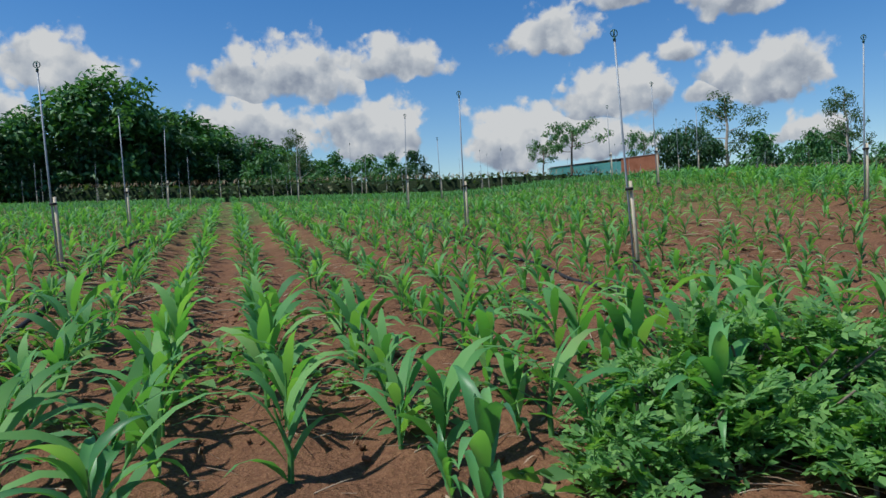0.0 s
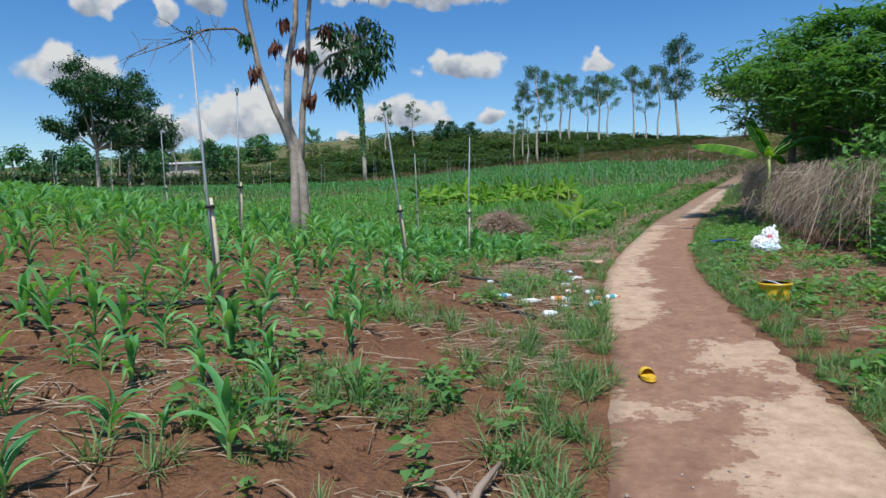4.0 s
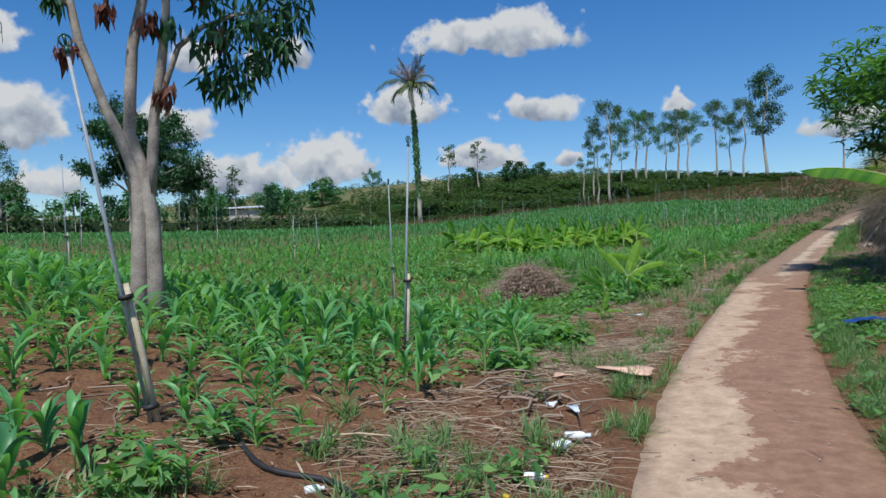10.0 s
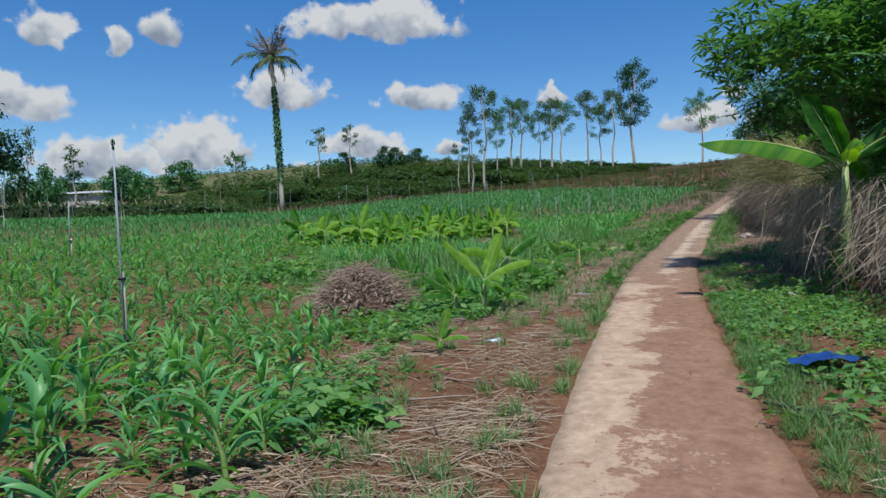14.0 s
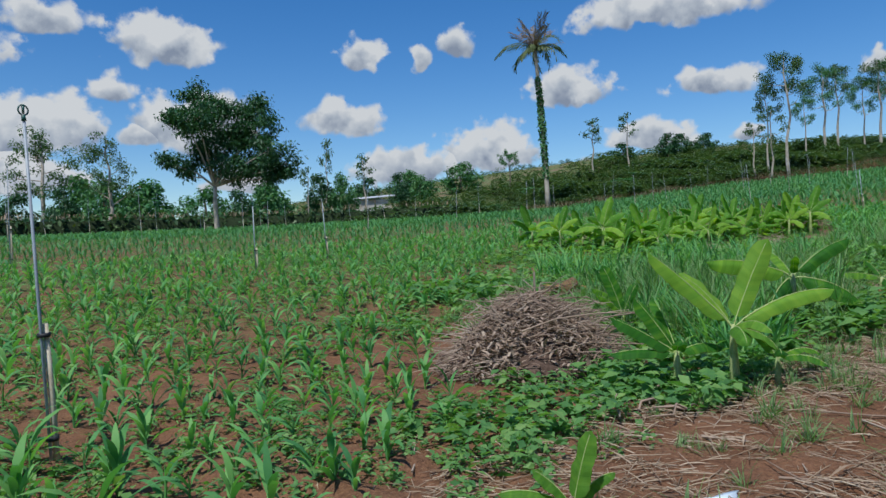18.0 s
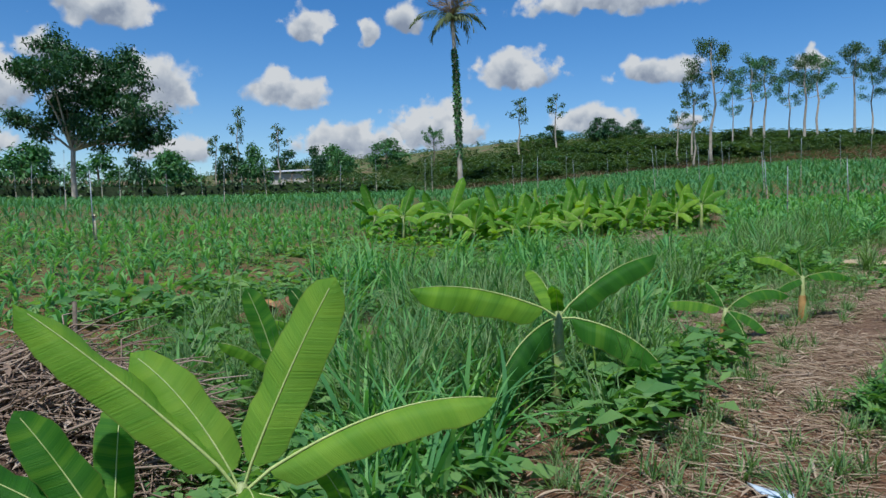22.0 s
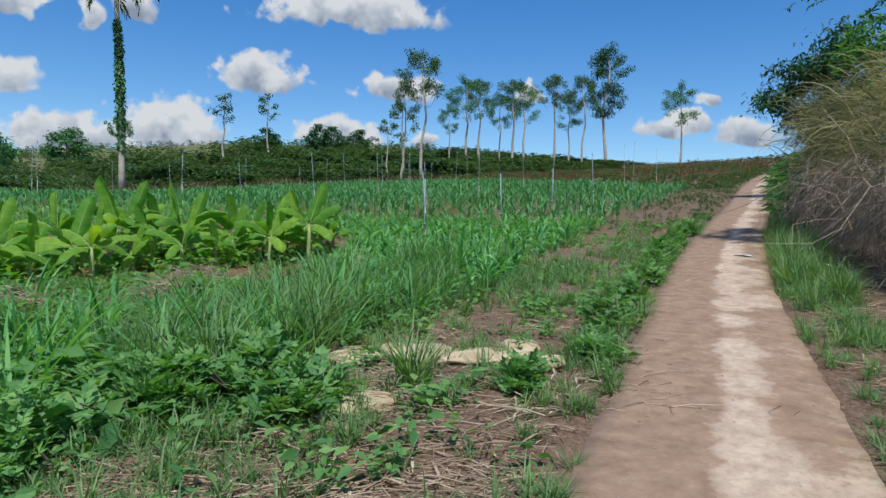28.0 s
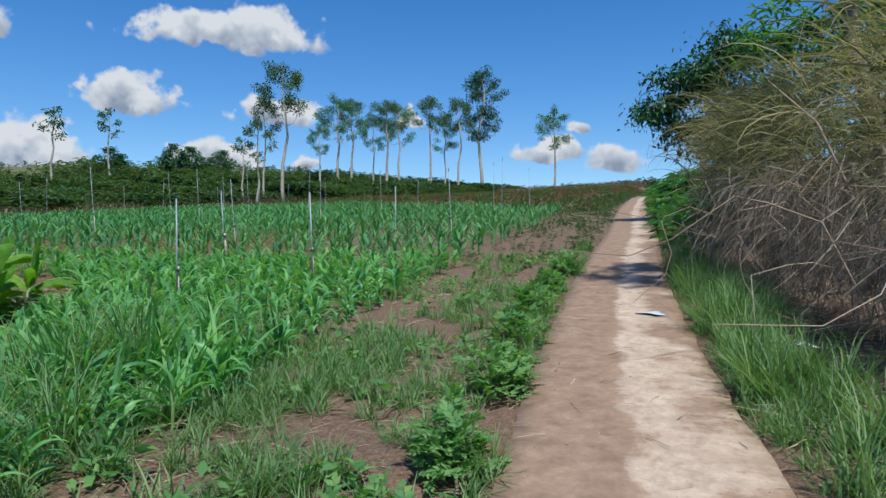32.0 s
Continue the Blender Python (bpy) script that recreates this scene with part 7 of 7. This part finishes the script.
def hose(name, pts, rad, label):
    P = np.array(pts, float)
    t = np.linspace(0, len(P) - 1, len(P) * 5)
    k = np.minimum(t.astype(int), len(P) - 2)
    f = (t - k)[:, None]
    A, B, C, D = P[np.maximum(k - 1, 0)], P[k], P[k + 1], P[np.minimum(k + 2, len(P) - 1)]
    Q = .5 * (2 * B + (C - A) * f + (2 * A - 5 * B + 4 * C - D) * f ** 2 + (3 * B - A - 3 * C + D) * f ** 3)
    z = land(Q[:, 0], Q[:, 1]) + rad + .012
    tagged(link(name, *tube(np.stack([Q[:, 0], Q[:, 1], z], 1), [rad] * len(Q), 8), M_BLACK), label, "hose")


hose("irrigation_hose", [(13.6, 7.8), (12.0, 6.5), (10.9, 5.4), (10.6, 4.6), (10.2, 3.85), (10.32, 3.43), (10.12, 3.05), (9.75, 2.88), (9.28, 2.94), (8.9, 2.8), (8.68, 2.6), (8.56, 2.3)], .017, "black rubber irrigation hose snaking over the soil")
hose("irrigation_hose", [(-.5, 15), (.06, 12.5), (.67, 9.7), (.85, 9.17), (1.17, 8.3), (1.33, 7.3), (1.7, 6.4), (2.2, 5.0), (2.5, 3.7)], .022, "black irrigation hose between the corn rows")
hose("irrigation_hose", [(-3.3, 4.6), (-3.6, 5.8), (-4.17, 7.7), (-4.44, 8.7), (-5.1, 10.5), (-5.6, 13)], .022, "black irrigation hose between the corn rows")
hose("irrigation_hose", [(6.5, 4.3), (6.1, 4.5), (5.5, 4.9), (4.8, 5.6)], .022, "black irrigation hose at the foot of a pole")
hose("irrigation_hose", [(13.6, 5.12), (13.35, 5.2), (12.9, 5.6), (12.1, 6.9)], .02, "black irrigation hose at the foot of a pole")

# ---------------- rubbish ----------------


def lathe(profile, sides=12):
    return tube([(0, 0, z) for z, _ in profile], [rr for _, rr in profile], sides)


def bottle(x, y, rz, ln, rad, body, lab, cap, label, sink=.0):
    root = new("bottle")
    root.matrix_basis = pose(x, y, z_at(x, y) + rad * .9 - sink, 90, 0, rz)
    tagged(root, label, "bottle", "bottles thrown beside the path")
    link("body", *lathe([(0, rad * .85), (.01, rad), (ln * .25, rad), (ln * .62, rad), (ln * .74, rad * .85), (ln * .82, rad * .42), (ln * .88, rad * .4)]), body, root)
    if lab:
        link("label", *tube([(0, 0, ln * .16), (0, 0, ln * .56)], [rad * 1.02, rad * 1.02], 14, False), lab, root, "printed paper label")
    link("cap", *lathe([(ln * .88, rad * .5), (ln * .9, rad * .52), (ln * 1.0, rad * .5)]), cap, root)


for x, y, rz, ln, rad, body, lab, cap, text in (
        (9.21, 2.97, 60, .20, 0.034, M_WHITE, M_TEALLABEL, M_WHITE, "white plastic bottle lying on the soil"),
        (9.26, 2.70, 35, .24, 0.030, M_WHITE, M_WHITE, M_WHITE, "white plastic bottle lying beside the hose"),
        (10.57, 2.58, 40, .17, 0.029, M_ORANGE, M_WHITE, M_WHITE, "orange plastic bottle with a white cap"),
        (10.88, 2.35, 75, .22, 0.034, M_WHITE, M_TEALLABEL, M_WHITE, "white bottle with a teal label at the path's edge"),
        (9.83, 2.52, 30, .22, 0.032, M_WHITE, M_ORANGE, M_WHITE, "white bottle with an orange label"),
        (10.37, 2.17, 60, .24, 0.034, M_WHITE, M_ORANGE, M_WHITE, "large white bottle with an orange label"),
        (9.98, 2.10, 65, .24, 0.034, M_WHITE, M_TEALLABEL, M_WHITE, "white bottle with a pale teal label"),
        (11.23, 2.80, 20, .14, 0.024, M_WHITE, None, M_YELLOW, "small white bottle with a yellow cap"),
        (12.14, 2.92, 30, .18, 0.030, M_WHITE, None, M_WHITE, "crushed white plastic bottle"),
        (8.80, 2.29, 50, .16, 0.038, M_WHITE, None, M_WHITE, "short white plastic jar on its side"),
        (10.06, 2.40, 80, .18, 0.023, M_WHITE, None, M_YELLOW, "flat white sachet bottle with a yellow cap"),
        (10.7, 2.05, 45, .2, 0.032, M_WHITE, M_TEALLABEL, M_ORANGE, "white bottle with a teal label and orange cap"),
        (10.15, 3.48, 55, .1, 0.023, M_WHITE, None, M_WHITE, "small white bottle against the hose")):
    bottle(x, y, rz, ln, rad, body, lab, cap, text)
for x, y in ((9.67, 2.31), (10.08, 2.51), (10.26, 2.84), (10.9, 2.75), (9.6, 2.2)):
    ob = link("screw_top", *lathe([(0, .021), (.018, .02), (.02, .015)]), M_YELLOW)
    ob.matrix_basis = pose(x, y, z_at(x, y) + .008, 20, 10, 0)
    tagged(ob, "yellow plastic bottle cap on the soil", "screw top", "screw tops beside the path")


def carton(x, y, rz, sx, sy, sz, mat, label):
    bm = bmesh.new()
    bmesh.ops.create_cube(bm, size=1.0)
    for v in bm.verts:
        v.co = Vector((v.co.x * sx * (1 + .12 * noise.noise(v.co * 3 + Vector((x, y, 0)))), v.co.y * sy * (1 + .12 * noise.noise(v.co * 4 + Vector((y, x, 0)))), v.co.z * sz))
    bmesh.ops.bevel(bm, geom=bm.edges[:], offset=.004, segments=1, affect="EDGES")
    me = bpy.data.meshes.new("carton")
    bm.to_mesh(me)
    bm.free()
    me.materials.append(mat)
    ob = new("carton", me)
    ob.matrix_basis = pose(x, y, z_at(x, y) + sz * .5 + .006, 4, -5, rz)
    tagged(ob, label, "carton", "cartons thrown beside the path")


carton(10.0, 2.38, 20, .16, .05, .02, M_WHITE, "flat white cardboard carton on the soil")
carton(11.95, 2.87, -15, .13, .08, .03, M_WHITE, "small white cardboard carton on the litter")
carton(9.65, 2.30, 50, .075, .07, .02, M_PALEBLUE, "small pale square carton on the soil")
carton(9.98, 2.47, 70, .06, .05, .03, M_PALEBLUE, "small pale blue carton beside a bottle")
carton(10.75, 2.72, 35, .11, .03, .012, M_WHITE, "narrow white card strip on the soil")
M_PALEWOOD = plain_mat("bleached_stalk", (0.34, 0.24, 0.15), (0.60, 0.48, 0.33), 9, 0.85, 0.2, 0.3)
for x, y, rz, ln, w in ((9.05, 2.62, 32, .55, .011), (9.35, 2.62, 8, .42, .010), (8.85, 2.82, 50, .40, .012), (10.35, 2.60, -35, .34, .009), (9.45, 2.28, 60, .30, .008), (8.2, 4.15, 12, .7, .012), (9.0, 3.75, -25, .5, .010), (7.6, 3.6, 22, .8, .013), (8.5, 3.2, 5, .35, .009), (10.6, 3.9, -20, .5, .010), (9.6, 4.3, 40, .6, .010)):
    st = link("maize_stalk", *stick(int(x * 100), ln, w), M_PALEWOOD)
    st.matrix_basis = pose(x, y, z_at(x, y) + .012, 0, 0, rz)
    tagged(st, "bleached dry maize stalk lying on the soil", "stalk", "dry stalks on the soil")
husks = empty("dry_husks", 8.53, 3.98, label="little heap of curled dry maize leaves on the soil", category="leaves")
for k in range(16):
    rr = np.random.default_rng(860 + k)
    link("husk", *blade(rr.uniform(.08, .17), .032, rr.uniform(0, 6.3), rr.uniform(.1, .7), rr.uniform(1.2, 2.6), 6, .4, (rr.normal(0, .08), rr.normal(0, .06), .015), rr.normal(0, .8), .4), M_THATCH if k % 3 else M_STRAW, husks)


def build_slipper():
    root = empty("slipper", 7.08, .94, float(road_height(7.08)) + .02, 25, label="yellow rubber slipper lying on the concrete path", category="slipper")
    bm = bmesh.new()
    ring_b, ring_t = [], []
    for i in range(24):
        a = 2 * math.pi * i / 24
        w = .052 - .012 * math.cos(a)
        x, y = .135 * math.cos(a), w * math.sin(a)
        ring_b.append(bm.verts.new((x, y, 0)))
        ring_t.append(bm.verts.new((x * .98, y * .96, .024 + .008 * math.cos(a) ** 2)))
    for i in range(24):
        j = (i + 1) % 24
        bm.faces.new((ring_b[i], ring_b[j], ring_t[j], ring_t[i]))
    bm.faces.new(ring_t)
    bm.faces.new(ring_b[::-1])
    part("sole", bm, M_YELLOW, root)
    V, F = [], []
    for i in range(9):
        a = math.pi * i / 8
        for t, (x, rr) in enumerate(((-.015, .052), (.04, .058), (.095, .04), (.13, .012))):
            V.append((x, rr * math.cos(a) * 1.02, .02 + .06 * math.sin(a) * (rr / .058) ** .7))
    for i in range(8):
        for k in range(3):
            F.append((i * 4 + k, i * 4 + k + 1, (i + 1) * 4 + k + 1, (i + 1) * 4 + k))
    link("upper", V, F, M_YELLOW, root, "closed yellow toe cover")


build_slipper()


def lumpy(name, x, y, sx, sy, sz, mat, label, category, seed, sub=3, rough=.25, lift=0.0):
    r = np.random.default_rng(seed)
    bm = bmesh.new()
    bmesh.ops.create_icosphere(bm, subdivisions=sub, radius=1)
    for v in bm.verts:
        k = 1 + rough * noise.noise(v.co * 1.9 + Vector((seed, 0, 0))) + rough * .5 * noise.noise(v.co * 5 + Vector((0, seed, 0)))
        v.co = Vector((v.co.x * sx * k, v.co.y * sy * k, max(v.co.z, -.35) * sz * k))
    me = bpy.data.meshes.new(name)
    bm.to_mesh(me)
    bm.free()
    me.shade_smooth()
    me.materials.append(mat)
    ob = new(name, me)
    ob.matrix_basis = pose(x, y, z_at(x, y) + sz * .3 + lift, 0, 0, r.uniform(0, 360))
    tagged(ob, label, category)
    return ob


def crumpled(name, parent, mat, centre, size, seed, label=""):
    """A crumpled film sack: a lump broken by sharp folds."""
    bm = bmesh.new()
    bmesh.ops.create_icosphere(bm, subdivisions=4, radius=1)
    for v in bm.verts:
        q = v.co.copy()
        fold = abs(noise.noise(q * 2.3 + Vector((seed, 0, 0)))) + .6 * abs(noise.noise(q * 5.5 + Vector((0, seed, 0))))
        k = 1.12 - .62 * fold
        v.co = Vector((centre[0] + q.x * size[0] * k, centre[1] + q.y * size[1] * k, max(0, centre[2] + q.z * size[2] * k)))
    return part(name, bm, mat, parent, label)


bag = empty("rubbish_bag", 17.2, .25, label="stuffed white plastic sacks crumpled together on the verge", category="bag", s=.78)
crumpled("sack", bag, M_WHITE, (0, -.06, .3), (.21, .24, .36), 5)
crumpled("sack", bag, M_WHITE, (-.13, .2, .18), (.2, .2, .26), 9)
crumpled("sack", bag, M_PALEBLUE, (-.2, -.02, .1), (.22, .32, .15), 13, "translucent bluish plastic bag")
link("knot", *tube([(.02, -.1, .52), (.03, -.14, .62), (.0, -.2, .66)], [.07, .03, .06], 8), M_WHITE, bag)
link("print", *box(-.19, -.175, -.12, -.02, .36, .45), M_PINK, bag, "small pink printed patch", False)
can = empty("yellow_bucket", 10.75, .08, rz=30, label="small ribbed yellow plastic bucket on the verge", category="bucket", s=1.3)
rings = [(.0, .004), (.105, .004), (.112, .02), (.118, .03), (.113, .045), (.120, .06), (.115, .075), (.123, .09), (.118, .105), (.126, .125), (.14, .16), (.146, .165), (.146, .18), (.132, .18), (.118, .13), (.1, .02), (.0, .02)]
link("body", *lathe([(z, q) for q, z in rings], 20), M_YELLOW, can)
link("handle", *tube([(.146 * math.cos(u), .02 + .05 * math.sin(u), .17 + .03 * math.sin(u)) for u in np.linspace(0, math.pi, 9)], [.005] * 9, 5), M_WHITE, can, "thin white handle")
V, F = [], []
for i in range(13):
    for j in range(8):
        u, w = i / 12 - .5, j / 7 - .5
        V.append((u * .85 + .03 * noise.noise(Vector((i, j, 1))), w * .36 + .05 * noise.noise(Vector((i * .5, j, 2))), .05 + .06 * noise.noise(Vector((u * 5, w * 5, 3))) + .05 * math.cos(u * 3)))
for i in range(12):
    for j in range(7):
        F.append((i * 8 + j, (i + 1) * 8 + j, (i + 1) * 8 + j + 1, i * 8 + j + 1))
tarp = link("tarpaulin", V, F, M_BLUE)
tarp.matrix_basis = pose(18.8, 1.13, z_at(18.8, 1.13) + .07, 0, 0, -55) @ Matrix.Scale(.8, 4)
tagged(tarp, "crumpled blue plastic tarpaulin in the weeds", "tarpaulin")


def sheet(name, x, y, z, rz, sx, sy, mat, label, category, seed, lift=.012, thick=.012):
    """A thin ragged sheet lying on the ground, with a little thickness."""
    r = np.random.default_rng(seed)
    n = 18
    top, bot = [], []
    for i in range(n):
        a = 2 * math.pi * i / n
        k = 1 + .2 * math.sin(3 * a + seed) + r.normal(0, .07)
        top.append((sx * k * math.cos(a), sy * k * math.sin(a), thick + .012 * math.sin(2 * a + seed)))
        bot.append((top[-1][0], top[-1][1], top[-1][2] - thick))
    V = top + bot + [(0, 0, thick * 1.5)]
    F = [(i, (i + 1) % n, 2 * n) for i in range(n)] + [(i, i + n, (i + 1) % n + n, (i + 1) % n) for i in range(n)]
    ob = link(name, V, F, mat)
    ob.matrix_basis = pose(x, y, z + lift, 0, 0, rz)
    return tagged(ob, label, category)


sheet("cardboard", 14.62, 3.25, z_at(14.62, 3.25), -20, .2, .33, M_CARD, "torn pinkish cardboard lying on straw", "cardboard", 2, .075)
sheet("cardboard", 14.1, 3.75, z_at(14.1, 3.75), 30, .06, .1, M_CARD, "small torn piece of pinkish cardboard", "cardboard", 7, .02)
sheet("paper_sheet", 42.7, 2.68, float(road_height(42.7)), 10, .2, .16, M_PALEBLUE, "pale blue paper sheet lying on the path", "paper", 3, .02, .006)
sheet("rag", 20.15, 4.75, z_at(20.15, 4.75), 60, .05, .14, M_PALEBLUE, "pale crumpled rag on the straw", "rag", 4, .02)
sheet("rag", 25.0, 4.5, z_at(25, 4.5), 60, .14, .07, M_PALEBLUE, "pale blue plastic scrap on the straw", "rag", 6, .02)
sheet("paper_sheet", 40.2, 1.75, z_at(40.2, 1.75), 10, .12, .08, M_WHITE, "white paper scrap in the tall grass", "paper", 9, .2, .006)
sheet("plastic_scrap", 12.86, 3.14, z_at(12.86, 3.14), 40, .1, .04, M_PALEBLUE, "crushed pale blue and white plastic wrapper", "scrap", 11, .04)
sheet("plastic_scrap", 12.9, 3.35, z_at(12.9, 3.35), 10, .07, .05, M_WHITE, "white plastic scrap on the litter", "scrap", 10, .02)
for x, y, s, k in ((36.95, 1.3, .15, 1), (36.7, 1.45, .09, 4), (37.15, 1.5, .08, 5), (36.85, 1.12, .07, 6), (23.9, 1.05, .1, 2), (24.4, 1.3, .07, 3)):
    lumpy("stone", x, y, s, s * .8, s * .75, M_STONE, "dusty grey stone on the verge", "stone", 30 + k, 3, .55)
lath = link("lath", *box(-.02, .02, -.3, .3, 0, .02), M_BLACK, None, "", False)
lath.matrix_basis = pose(17.4, 1.45, z_at(17.4, 1.45) + .025, 2, 0, -30)
tagged(lath, "dark weathered wooden lath on the verge", "lath")
# pale sand spilled beside the upper path
for x, y, sx, sy, k in ((34.8, 5.25, .5, .3, 1), (34.8, 5.95, .52, .36, 2), (35.25, 5.08, .32, .18, 3), (34.65, 4.78, .36, .2, 4), (34.5, 6.4, .4, .25, 5), (33.2, 5.75, .4, .2, 6)):
    ob = lumpy("spilled_sand", x, y, sx, sy, .065, M_SAND, "low spill of pale sand beside the path", "sand", 60 + k, 3, .35, -.015)
# forked branch on the soil near the start
fb = empty("fallen_branch", 4.35, 1.2, label="bleached forked branch lying on bare soil", category="branch")
link("limb", *tube([(-.3, -.05, .03), (-.05, 0, .05), (.2, .06, .06), (.45, .05, .1)], [.03, .028, .022, .012], 7), M_TWIG, fb)
link("fork", *tube([(-.05, 0, .05), (.08, .15, .09), (.15, .3, .06)], [.022, .017, .01], 6), M_TWIG, fb)
for k, (a0, l0) in enumerate(((-.6, .25), (.5, .3), (2.4, .22), (3.6, .28))):
    link("prong", *tube([(-.1, 0, .04), (-.1 + .5 * l0 * math.cos(a0), .5 * l0 * math.sin(a0), .09), (-.1 + l0 * math.cos(a0), l0 * math.sin(a0), .03 + .03 * k)], [.018, .013, .006], 6), M_TWIG, fb)
lg = empty("log", 3.95, .98, label="short pale stick lying on bare soil", category="stick")
link("limb", *tube([(-.18, 0, .02), (0, .01, .025), (.18, -.01, .02)], [.018, .018, .015], 7), M_TWIG, lg)
heap = empty("stalk_heap", 7.4, 18.3, label="small heap of cut brown maize stalks", category="heap")
many("stalks", STICKS, np.stack([r_th.normal(0, .3, 40), r_th.normal(0, .2, 40), r_th.uniform(0, .25, 40)], 1), r_th.normal(0, .5, 40), M_DRYSTEM, r_th.uniform(.6, 1, 40), parent=heap)
